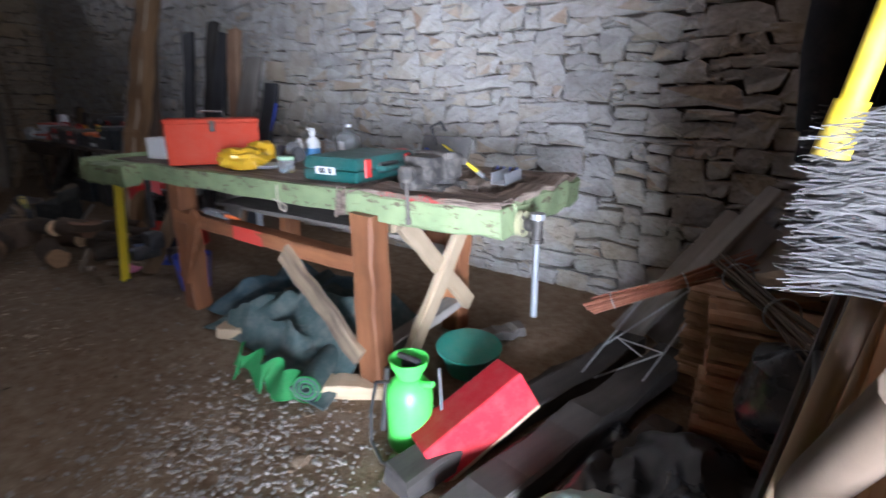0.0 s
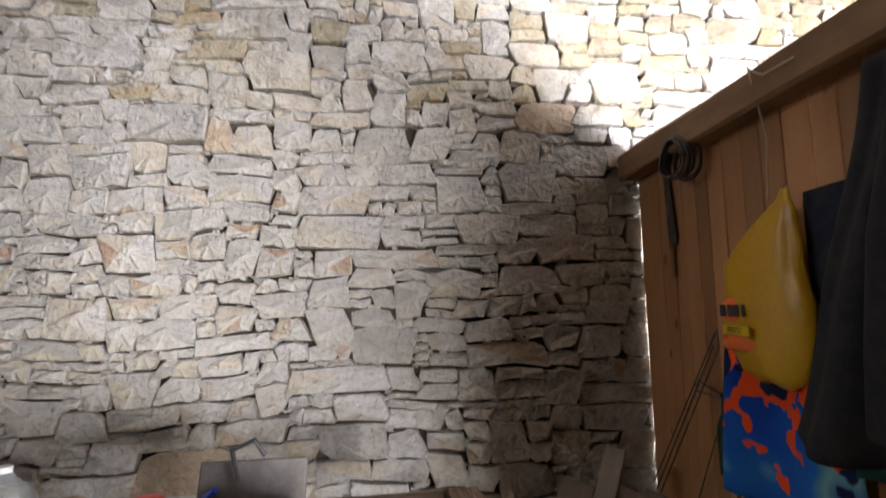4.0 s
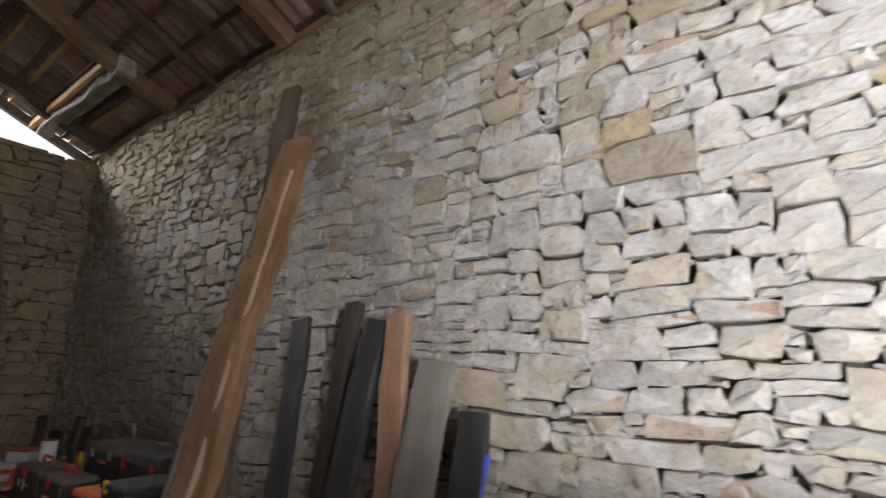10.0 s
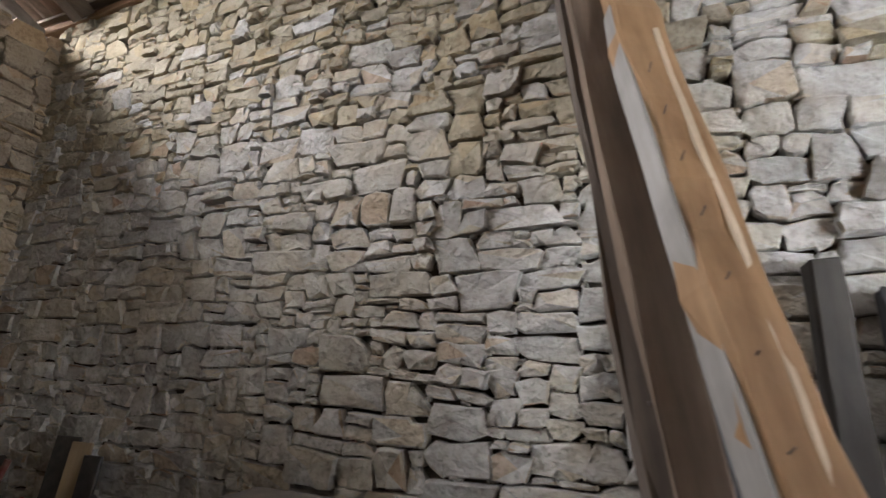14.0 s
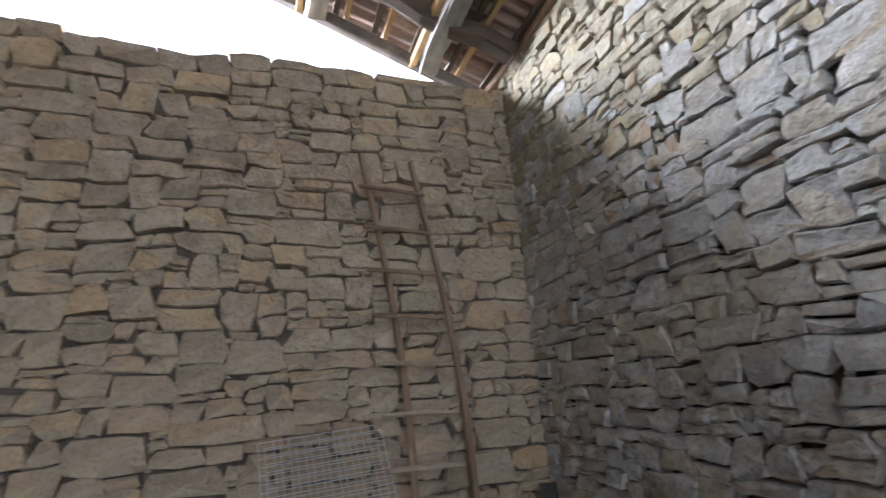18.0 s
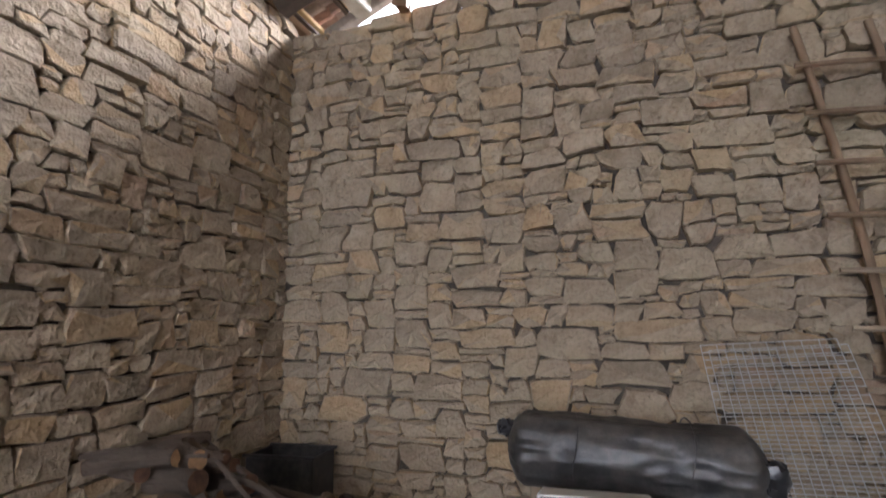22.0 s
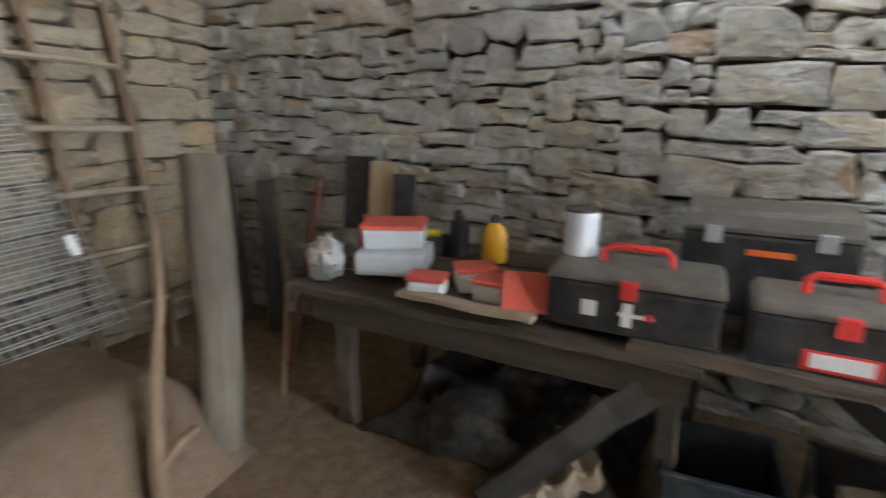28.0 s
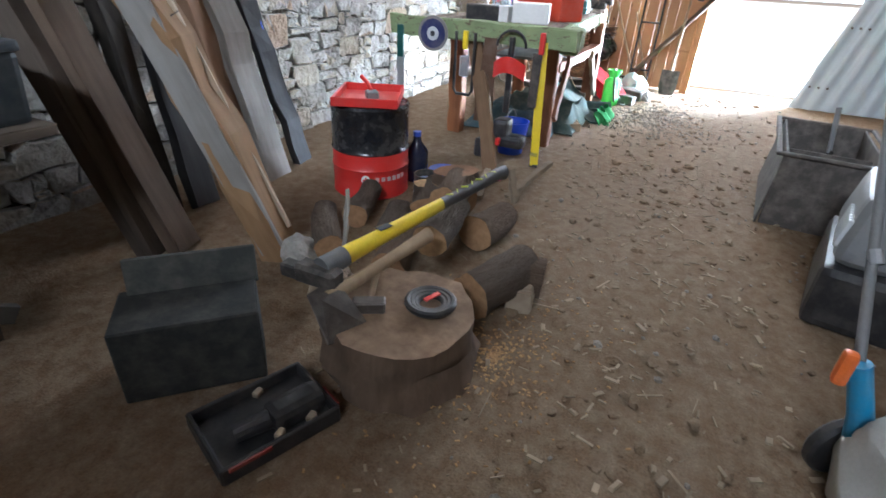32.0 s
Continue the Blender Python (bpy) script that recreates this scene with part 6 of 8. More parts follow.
wpart("trigger", gbox(0.05, 0.03, 0.05, (WX - 0.14, 1.62, 0.22), 0.008), RED_PLASTIC, gr)
wpart("battery", gbox(0.11, 0.09, 0.13, (WX - 0.06, 1.76, 0.14), 0.012), BLACK, gr)
lvl = tagged(thing("spirit_level", (WX, 1.40, 0.4)), "yellow spirit level hanging from the bench end", "spirit level")
wbeam("bar", (WX - 0.03, 1.375, 0.06), (WX + 0.02, 1.43, 0.86), 0.055, 0.024, YELLOW, lvl, "", 431, 0.0006, face=(-1, -0.3, 0))
wpart("vial", gcyl((WX - 0.04, 1.36, 0.14), (WX - 0.04, 1.41, 0.14), 0.012, 0.012, 10), CLEAR, lvl)
wpart("end_cap", gbox(0.03, 0.06, 0.02, (WX - 0.03, 1.375, 0.06), 0.003), BLACK, lvl)
ml = tagged(thing("machete", (WX, 1.47, 0.8)), "machete with a red handle hung beside the level", "machete")
wpart("handle", gbox(0.025, 0.035, 0.13, (WX - 0.05, 1.42, 0.86), 0.008, 2), RED_PLASTIC, ml)
wpart("blade", gbox(0.004, 0.06, 0.34, (WX - 0.05, 1.44, 0.63), 0.001), CAST, ml)
sq = tagged(thing("crosscut_saw", (WX, 2.50, 0.7)), "saw with a dark teal handle hanging by the wall", "saw")
wpart("handle", gbox(0.025, 0.05, 0.22, (WX, 2.48, 0.78), 0.01, 2), TEAL_CASE, sq)
wpart("blade", gbox(0.003, 0.06, 0.48, (WX, 2.48, 0.44), 0.001), ZINC, sq)

# ---- litter in front of the bench end ----
bb = tagged(thing("water_bottle", (-4.38, 2.02, 0)), "large dark blue bottle standing by the drum", "bottle")
part("body", glathe([(0.01, 0), (0.07, 0), (0.075, 0.015), (0.075, 0.20), (0.03, 0.26), (0.022, 0.30)], 20), plain("dark bottle", (0.01, 0.015, 0.04), 0.15, wear=0.1), bb, smooth=True)
part("cap", gcyl((0, 0, 0.295), (0, 0, 0.325), 0.025, 0.025, 14), BLUE, bb, smooth=True)
tinc = tagged(thing("paint_tin", (-4.62, 1.82, 0)), "open used paint tin with a blue label", "paint tin")
part("tin", glathe([(0.01, 0.0), (0.075, 0.0), (0.078, 0.005), (0.078, 0.15), (0.08, 0.155), (0.072, 0.155), (0.072, 0.02), (0.01, 0.015)], 24), CAST, tinc, smooth=True)
part("label", glathe([(0.0785, 0.03), (0.079, 0.032), (0.079, 0.11), (0.0785, 0.112)], 24), plain("bluish label", (0.20, 0.26, 0.42), 0.5), tinc, smooth=True)
solo("plastic_disc", glathe([(0.01, 0.03), (0.10, 0.03), (0.115, 0.0), (0.12, 0.0), (0.108, 0.04), (0.01, 0.042)], 24), BLUE, "blue plastic disc lying on the ground", "plastic disc", (-4.2, 1.9, 0.0), (0, 0, 0), smooth=True)
solo("pink_dish", glathe([(0.01, 0.01), (0.05, 0.01), (0.06, 0.022), (0.066, 0.02), (0.055, 0.0), (0.01, 0.0)], 20), plain("pink plastic", (0.75, 0.16, 0.35), 0.45), "small pink plastic dish on the ground", "dish", (-4.15, 1.56, 0.03), (12, 10, 0), smooth=True)
for i, (a, b) in enumerate((((-4.45, 1.30, 0.02), (-4.40, 1.36, 0.20)), ((-4.42, 1.36, 0.03), (-4.0, 1.22, 0.16)), ((-4.5, 1.52, 0.02), (-4.1, 1.62, 0.06)))):
    board("batten_offcut", a, b, 0.04, 0.03, LIGHT_Z, "thin pale batten offcut on the ground", "batten", "batten offcuts", 440 + i, 0.003, (0, 0, 1))
k = Mat("grey bark", 0.95, spec=0.15)
n1, n2 = k.noise(14, 6, 0.7, (1, 1, 0.25)), k.noise(60, 4, 0.7, (1, 1, 0.3))
col = k.mix(n1, (0.04, 0.030, 0.024), (0.20, 0.16, 0.125))
col = k.mix(k.ramp(k.random(), [(0.55, (0, 0, 0)), (1.0, (0.5, 0.5, 0.5))]), col, (0.17, 0.11, 0.07))
k.color(col)
BARK = k.bump(k.math("ADD", n1, k.math("MULTIPLY", n2, 0.8)), 1.0, 0.05).m
k = Mat("sawn log end", 0.85, spec=0.2)
tc0 = k.node("ShaderNodeTexCoord")
wv = k.node("ShaderNodeTexNoise")
wv.inputs["Scale"].default_value = 30
k.link(tc0.outputs["Object"], wv.inputs["Vector"])
ec = k.ramp(k.random(), [(0.0, (0.30, 0.17, 0.09)), (0.45, (0.40, 0.25, 0.13)), (0.75, (0.22, 0.12, 0.07)), (0.85, (0.24, 0.13, 0.075)), (0.95, (0.60, 0.42, 0.24)), (1.0, (0.62, 0.44, 0.25))])
k.color(k.mix(0.45, ec, k.ramp(wv.outputs["Fac"], [(0.3, (0.5, 0.48, 0.45)), (0.7, (1.2, 1.2, 1.2))]), "MULTIPLY"))
LOG_END = k.m


def log_geo(length, r, seed, seg=14, rings=7, taper=0.92):
    """A crooked log along z, its bark uneven."""
    rnd = random.Random(seed)
    v, f = [], []
    bx, by = rnd.uniform(-0.05, 0.05), rnd.uniform(-0.05, 0.05)
    for i in range(rings + 1):
        t = i / rings
        for k in range(seg):
            a = 2 * math.pi * k / seg
            q = r * (1 - (1 - taper) * t) * (1 + (0.09 if r > 0.1 else 0.17) * noise.noise((math.cos(a) * 1.4, math.sin(a) * 1.4, t * 2 + seed * 3.1)) + 0.10 * noise.noise((math.cos(a) * 4, math.sin(a) * 4, t * 7 + seed)))
            v.append((q * math.cos(a) + bx * math.sin(math.pi * t) * length, q * math.sin(a) + by * math.sin(math.pi * t) * length, t * length))
    for i in range(rings):
        for k in range(seg):
            f.append((i * seg + k, i * seg + (k + 1) % seg, (i + 1) * seg + (k + 1) % seg, (i + 1) * seg + k))
    return v, f, seg, rings


def make_log(name, a, d, length, r, seed, label, group, bark=None, ends=None):
    th = thing(name)
    th.matrix_basis = along(a, tuple(Vector(a) + Vector(d)), (0.1, 0.2, 1))
    tagged(th, label, "log", group)
    v, f, seg, rings = log_geo(length, r, seed, 24 if r > 0.075 else 14)
    part("bark", (v, f), bark or BARK, th, smooth=True)
    for name_e, base, flip in (("cut_end", 0, True), ("cut_end", rings * seg, False)):
        ring = [v[base + k] for k in range(seg)]
        c = tuple(sum(p[i] for p in ring) / seg for i in range(3))
        zz = -0.002 if flip else 0.002
        vv = [(p[0], p[1], p[2] + zz) for p in ring] + [(c[0], c[1], c[2] + zz * 2)]
        ff = [((k + 1) % seg, k, seg) if flip else (k, (k + 1) % seg, seg) for k in range(seg)]
        part("cut_end", (vv, ff), ends or LOG_END, th)
    return th


# chopping stump with axes, and split pieces round it
stump = tagged(thing("chopping_stump", (-5.98, 1.22, 0)), "broad low tree stump used for chopping", "stump")
v, f, seg, rings = log_geo(0.22, 0.275, 5, 28, 6, 0.93)
part("bark", (v, f), wood_mat("barkless stump", (0.10, 0.068, 0.045), (0.19, 0.13, 0.09), 0.9, GZ, 12), stump, smooth=True)
ring = [v[rings * seg + i] for i in range(seg)]
vv = list(ring)
for s in (0.75, 0.5, 0.25):
    vv += [(p[0] * s, p[1] * s, p[2] + 0.006 * noise.noise((p[0] * 30 * s, p[1] * 30 * s, 1))) for p in ring]
vv.append((0, 0, 0.22))
ff = [(j * seg + i, j * seg + (i + 1) % seg, (j + 1) * seg + (i + 1) % seg, (j + 1) * seg + i) for j in range(3) for i in range(seg)] + [(3 * seg + i, 3 * seg + (i + 1) % seg, 4 * seg) for i in range(seg)]
part("top_face", (vv, ff), wood_mat("hacked stump top", (0.17, 0.11, 0.07), (0.28, 0.19, 0.12), 0.9, (1, 1, 1), 20, bump=0.6), stump, "hacked sawn top", smooth=True)
tape = tagged(thing("cable_reel", (-5.93, 1.13, 0.222)), "black coiled strap with a red end on the stump", "strap coil")
for i in range(3):
    r = 0.05 + 0.014 * i
    part("coil", gsweep([(r * math.cos(a), r * math.sin(a), 0.016 + 0.004 * i) for a in [j * math.pi / 10 for j in range(21)]], 0.013, 8), BLACK, tape, smooth=True)
part("red_end", gbox(0.07, 0.02, 0.006, (0.01, 0.0, 0.038), 0.002, rot=(0, 0, -20)), RED_PLASTIC, tape, "red strap end")
axe = tagged(thing("splitting_axe", (-5.6, 1.3, 0.35)), "splitting axe with a yellow and black shaft", "axe")
A0, A1 = Vector((-6.08, 1.43, 0.38)), Vector((-5.02, 1.21, 0.42))
ax = lambda t, dz=0.0: tuple(A0.lerp(A1, t) + Vector((0, 0, dz)))
wpart("shaft", gsweep([ax(0.03), ax(0.2, 0.0), ax(0.55)], [0.026, 0.022, 0.019], 12, flat=1.4), YELLOW, axe, "yellow shaft", smooth=True)
wpart("grip", gsweep([ax(0.55), ax(0.75, -0.005), ax(0.95, 0.0), ax(1.0, -0.01)], [0.020, 0.019, 0.023, 0.027], 12, flat=1.3), BLACK, axe, "black rubber grip", smooth=True)
for i in range(7):
    wpart("grip_mark", gbox(0.03, 0.004, 0.006, ax(0.6 + 0.05 * i, 0.024), 0.0, rot=(0, 0, 30 if i % 2 else -50)), plain("yellow-green mark", (0.5, 0.55, 0.05), 0.5), axe)
wpart("decal", gbox(0.06, 0.03, 0.004, ax(0.24, 0.031), 0.001, rot=(0, 0, -13)), INK, axe)
wpart("collar", gsweep([ax(-0.03), ax(0.06)], 0.037, 14), plain("grey rubber", (0.10, 0.10, 0.10), 0.7), axe, smooth=True)
wpart("head", join(gbox(0.07, 0.16, 0.07, (-6.11, 1.45, 0.35), 0.012), gbox(0.05, 0.09, 0.05, (-6.11, 1.55, 0.34), 0.006)), CAST, axe)
hat = tagged(thing("hatchet", (-6.1, 1.35, 0.28)), "old axe with a bare wooden shaft stuck in the stump", "axe")
wpart("shaft", gsweep([(-6.16, 1.38, 0.31), (-5.87, 1.32, 0.33), (-5.64, 1.29, 0.33)], [0.019, 0.017, 0.024], 10, flat=1.3), TWIG, hat, smooth=True)
wpart("head", ([(-6.20, 1.43, 0.33), (-6.20, 1.37, 0.33), (-6.11, 1.42, 0.33), (-6.11, 1.36, 0.33), (-6.24, 1.33, 0.20), (-6.10, 1.27, 0.20), (-6.235, 1.325, 0.20), (-6.095, 1.265, 0.20)], [(0, 1, 3, 2), (0, 4, 6, 1), (2, 3, 7, 5), (1, 6, 7, 3), (0, 2, 5, 4), (4, 5, 7, 6)]), IRON, hat)
ham = tagged(thing("club_hammer", (-6.0, 1.36, 0.28)), "short hammer lying on the stump", "hammer")
wpart("head", gbox(0.05, 0.11, 0.045, (-6.05, 1.30, 0.245), 0.006, rot=(0, 0, 30)), IRON, ham)
wpart("shaft", gcyl((-6.05, 1.30, 0.245), (-5.84, 1.40, 0.235), 0.012, 0.013, 10), TWIG, ham, smooth=True)
rnd = random.Random(15)
for i, (x, y, z, dx, dy, L, r) in enumerate(((-5.62, 1.10, 0.09, 0.5, -0.2, 0.34, 0.10), (-5.35, 1.02, 0.10, 0.15, -1, 0.14, 0.095), (-5.6, 1.50, 0.08, 0.9, 0.2, 0.4, 0.08), (-5.35, 1.65, 0.08, 0.9, 0.35, 0.36, 0.085), (-5.5, 1.35, 0.22, 0.9, 0.1, 0.36, 0.075), (-5.10, 1.30, 0.09, 0.9, -0.1, 0.33, 0.09), (-5.0, 1.62, 0.09, 0.8, 0.3, 0.34, 0.09), (-5.15, 1.45, 0.24, 0.9, 0.2, 0.33, 0.08), (-5.55, 1.85, 0.07, 0.6, 0.5, 0.4, 0.07), (-5.2, 1.95, 0.07, 0.9, 0.3, 0.35, 0.07), (-4.72, 1.50, 0.08, 0.3, 1, 0.3, 0.08))):
    make_log("split_log", (x, y, z), (dx, dy, rnd.uniform(-0.05, 0.05)), L, r, 60 + i, "short dark firewood log heaped beside the stump", "firewood by the stump")
make_log("log_slice", (-4.86, 1.52, 0.25), (0.05, 0.1, 1), 0.055, 0.13, 91, "flat pale log slice lying on the logs", "firewood by the stump")
make_log("log_slice", (-4.78, 1.74, 0.0), (0.0, 0.05, 1), 0.16, 0.075, 92, "short upright sawn log", "firewood by the stump")
board("wood_cube", (-5.50, 0.93, 0.05), (-5.38, 0.96, 0.05), 0.11, 0.10, LIGHT_Z, "small squared wood block on the ground", "wood block", "offcuts", 451, 0.003, (0, 0, 1))
board("stake", (-5.72, 1.66, 0.03), (-5.45, 1.80, 0.34), 0.02, 0.014, GREY_Z, "thin grey stake leaning on the logs", "stake", "", 452, 0.002)
for i, (x, y) in enumerate(((-5.75, 1.68), (-5.62, 1.98))):
    solo("rock", gblob(0.11, 0.085, 0.07, (0, 0, 0.05), 70 + i, 0.4, 1.5, 12, -0.05), STONE, "grey stone lying beside the logs", "stone", (x, y, 0), (0, 0, 40 * i), "stones by the logs")
blk = tagged(thing("cabinet_box", (-6.35, 1.79, 0), rot=(0, 0, -44)), "dark open-topped box with a grey flap beside the stump", "box")
part("body", gbox(0.42, 0.24, 0.27, (0, 0, 0.135), 0.006), plain("dark grey board", (0.014, 0.016, 0.015), 0.85, wear=0.2), blk)
part("flap", gbox(0.40, 0.02, 0.13, (0.02, 0.11, 0.32), 0.004, rot=(-14, 0, 0)), plain("dusty grey board", (0.036, 0.039, 0.035), 0.85, wear=0.25), blk, "dusty grey flap")
tb = tagged(thing("tool_tray", (-6.44, 1.42, 0), rot=(0, 0, -22)), "low black tray with red edges holding tools", "tool tray")
part("bottom", gbox(0.36, 0.26, 0.02, (0, 0, 0.012), 0.004), BLACK, tb)
for sx, sy, bx, by in ((0.36, 0.015, 0, -0.125), (0.36, 0.015, 0, 0.125), (0.015, 0.26, -0.175, 0), (0.015, 0.26, 0.175, 0)):
    part("side", gbox(sx, sy, 0.06, (bx, by, 0.033), 0.004), BLACK, tb)
DUSTY_RED = plain("dusty dark red plastic", (0.22, 0.02, 0.016), 0.6, wear=0.3)
part("red_edge", gbox(0.12, 0.006, 0.012, (-0.1, -0.135, 0.055)), DUSTY_RED, tb, "red edge")
part("red_edge", gbox(0.006, 0.09, 0.012, (0.185, -0.07, 0.055)), DUSTY_RED, tb, "red edge")
part("grinder", join(gbox(0.17, 0.09, 0.07, (0.08, -0.04, 0.06), 0.025, 2), gcyl((0.0, -0.04, 0.06), (-0.10, -0.02, 0.05), 0.03, 0.026, 12)), BLACK, tb)
for x, y in ((0.02, 0.09), (0.10, -0.10), (0.0, -0.10)):
    part("pale_piece", gbox(0.035, 0.022, 0.02, (x, y, 0.05), 0.004, rot=(0, 0, 30)), LIGHT_Z, tb)

# ---- south side: crates and garden tools ----
gc = tagged(thing("plastic_crate", (-3.45, -0.34, 0), rot=(0, 0, -5)), "dusty grey plastic storage bin with a scoop in it", "storage bin")
DUST_BIN = plain("dusty brown-grey plastic", (0.075, 0.066, 0.06), 0.8, wear=0.5, spec=0.25)
for sy in (-1, 1):
    part("long_side", gbox(0.96, 0.014, 0.44, (0, sy * 0.25, 0.22), 0.004, rot=(-5 * -sy, 0, 0)), DUST_BIN, gc)
    part("short_side", gbox(0.014, 0.50, 0.44, (sy * 0.48, 0, 0.22), 0.004, rot=(0, 5 * sy, 0)), DUST_BIN, gc)
part("bottom", gbox(0.94, 0.46, 0.012, (0, 0, 0.01)), DUST_BIN, gc)
part("rim", join(gbox(1.06, 0.03, 0.02, (0, -0.275, 0.44), 0.006), gbox(1.06, 0.03, 0.02, (0, 0.275, 0.44), 0.006), gbox(0.03, 0.56, 0.02, (-0.51, 0, 0.44), 0.006), gbox(0.03, 0.56, 0.02, (0.51, 0, 0.44), 0.006)), DUST_BIN, gc)
part("inside_wall", gbox(0.012, 0.44, 0.36, (-0.1, 0, 0.20), 0.002), DUST_BIN, gc)
scoop = tagged(thing("trowel", (-3.25, -0.40, 0.3), rot=(0, 0, 20)), "old trowel standing in the grey bin", "trowel")
part("shaft", gcyl((0, 0, 0.02), (0.05, 0.02, 0.30), 0.014, 0.016, 10), GREY_PL, scoop, smooth=True)
part("blade", gbox(0.07, 0.008, 0.10, (-0.01, 0, -0.01), 0.003), CAST, scoop)
pc = tagged(thing("pet_carrier", (-4.68, -0.45, 0), rot=(0, 0, -12)), "grey plastic pet carrier with a slatted vent", "pet carrier")
part("base", gbox(0.70, 0.50, 0.28, (0, 0, 0.14), 0.04, 2), BLACK, pc)
part("top", gbox(0.68, 0.48, 0.30, (0, 0, 0.43), 0.07, 3, taper=0.82), GREY_PL, pc)
for i in range(7):
    part("vent_slat", gbox(0.018, 0.02, 0.12, (-0.27 + i * 0.035, 0.226, 0.40), 0.004, rot=(8, 0, 0)), PALE_PL, pc)
solo("bin_bag", gblob(0.42, 0.36, 0.42, (0, 0, 0.30), 41, 0.25, 1.7, 26, -0.29), BLACK_FILM, "large black plastic sack standing by the wall", "sack", (-5.25, -1.15, 0.0), smooth=True)
trim = tagged(thing("grass_trimmer", (-5.85, -0.1, 0)), "grass trimmer with a grey shaft and blue and orange grip", "trimmer")
wpart("shaft", gcyl((-5.85, -0.04, 0.42), (-5.05, 0.0, 1.25), 0.013, 0.013, 10), GREY_PL, trim, smooth=True)
wpart("grip", gsweep([(-5.86, -0.04, 0.42), (-5.86, -0.10, 0.26), (-5.84, -0.14, 0.12)], [0.026, 0.03, 0.035], 10), plain("sky blue plastic", (0.02, 0.28, 0.52), 0.4), trim, "blue lower housing", smooth=True)
wpart("knob", gbox(0.035, 0.035, 0.10, (-5.90, 0.0, 0.42), 0.014, 2), ORANGE, trim, "orange grip")
for z in (0.62, 0.95):
    wpart("clip", gcyl((-5.85 + 0.80 * (z - 0.42) / 0.83 - 0.012, -0.04, z - 0.01), (-5.85 + 0.80 * (z - 0.42) / 0.83 + 0.012, -0.03, z + 0.02), 0.019, 0.019, 10), ZINC, trim)
wpart("red_tag", gbox(0.03, 0.03, 0.10, (-5.17, -0.01, 1.12), 0.006), RED_PLASTIC, trim)
wh = tagged(thing("trolley_wheel", (-5.80, -0.12, 0)), "small grey wheel of a mower on the floor", "wheel")
part("tyre", moved(glathe([(0.065, -0.02), (0.09, -0.02), (0.10, -0.01), (0.10, 0.01), (0.09, 0.02), (0.065, 0.02)], 24), pose(0, 0, 0.10, 0, 90, 30)), BLACK, wh, smooth=True)
part("rim", moved(glathe([(0.012, -0.016), (0.066, -0.014), (0.066, 0.014), (0.012, 0.016)], 24), pose(0, 0, 0.10, 0, 90, 30)), GREY_PL, wh, smooth=True)
solo("white_sack", gblob(0.26, 0.24, 0.22, (0, 0, 0.16), 51, 0.3, 1.8, 24, -0.155), plain("white woven sack", (0.50, 0.50, 0.48), 0.8, wear=0.25, spec=0.2, bump=0.3), "full white woven sack on the floor", "sack", (-5.98, -0.30, 0), smooth=True)
panel_g = tagged(thing("metal_sheet", (0.14, -1.2, 0)), "pale blue-grey ribbed metal sheet leaning at the gateway", "metal sheet")
wpart("sheet", gsheet(lambda u, v: (0.15 - 0.012 * math.sin(u * 40), -0.60 - 0.62 * v - (1.15 - 0.35 * v) * u, 2.15 * v), 40, 4, 0.004), plain("pale blue-grey painted steel", (0.50, 0.58, 0.63), 0.45, wear=0.2), panel_g)
for v in (0.12, 0.42, 0.72):
    for u in (0.06, 0.14, 0.22):
        p = Vector((0.135, -0.60 - 0.62 * v - (1.15 - 0.35 * v) * u, 2.15 * v))
        wpart("bolt", gcyl(tuple(p), tuple(p + Vector((-0.012, 0, 0))), 0.014, 0.012, 8), IRON, panel_g)
bag_b = tagged(thing("bin_bag", (0.06, 1.66, 0.45)), "black plastic sack hung on the pine partition", "sack")
wpart("sack", gblob(0.13, 0.16, 0.17, (0.05, 1.66, 0.46), 43, 0.25, 2, 20), BLACK_FILM, bag_b, smooth=True)
wpart("string", gsweep([(0.06, 1.66, 0.60), (0.12, 1.66, 0.82), (0.18, 1.66, 1.0)], 0.004, 5), ROPE, bag_b)

# ---- by the gate, seen past the bench ----
shov = tagged(thing("shovel", (0.02, 0.78, 0)), "long-handled shovel leaning on the pine partition", "shovel")
wpart("shaft", gcyl((-0.02, 0.78, 0.28), (0.12, 0.74, 1.45), 0.016, 0.015, 10), TWIG, shov, smooth=True)
wpart("blade", gsheet(lambda u, v: (-0.05 + 0.02 * v - 0.03 * math.sin(math.pi * u), 0.67 + 0.21 * u + (0.0 if v > 0.3 else (0.5 - u) * 0.06 * (0.3 - v) * 3), 0.0 + 0.29 * v), 10, 8, 0.003), CAST, shov, smooth=True)
fork = tagged(thing("hand_cart", (0.05, 1.15, 0)), "black tubular hand cart frame leaning by the partition", "hand cart")
for y in (1.04, 1.26):
    wpart("tube", gsweep([(-0.02, y, 0.03), (0.05, y, 0.6), (0.12, y, 1.25)], 0.012, 8), BLACK, fork, smooth=True)
for z, x in ((0.25, 0.01), (0.8, 0.075), (1.22, 0.115)):
    wpart("cross_tube", gcyl((x, 1.04, z), (x, 1.26, z), 0.011, 0.011, 8), BLACK, fork)
solo("crumpled_cloth", gblob(0.25, 0.16, 0.13, (0, 0, 0.1), 47, 0.35, 2, 20, -0.1), plain("pale green cloth", (0.28, 0.38, 0.36), 0.85, wear=0.2, spec=0.1), "crumpled pale green cloth on the floor by the gate", "cloth", (-0.3, 1.15, 0), smooth=True)

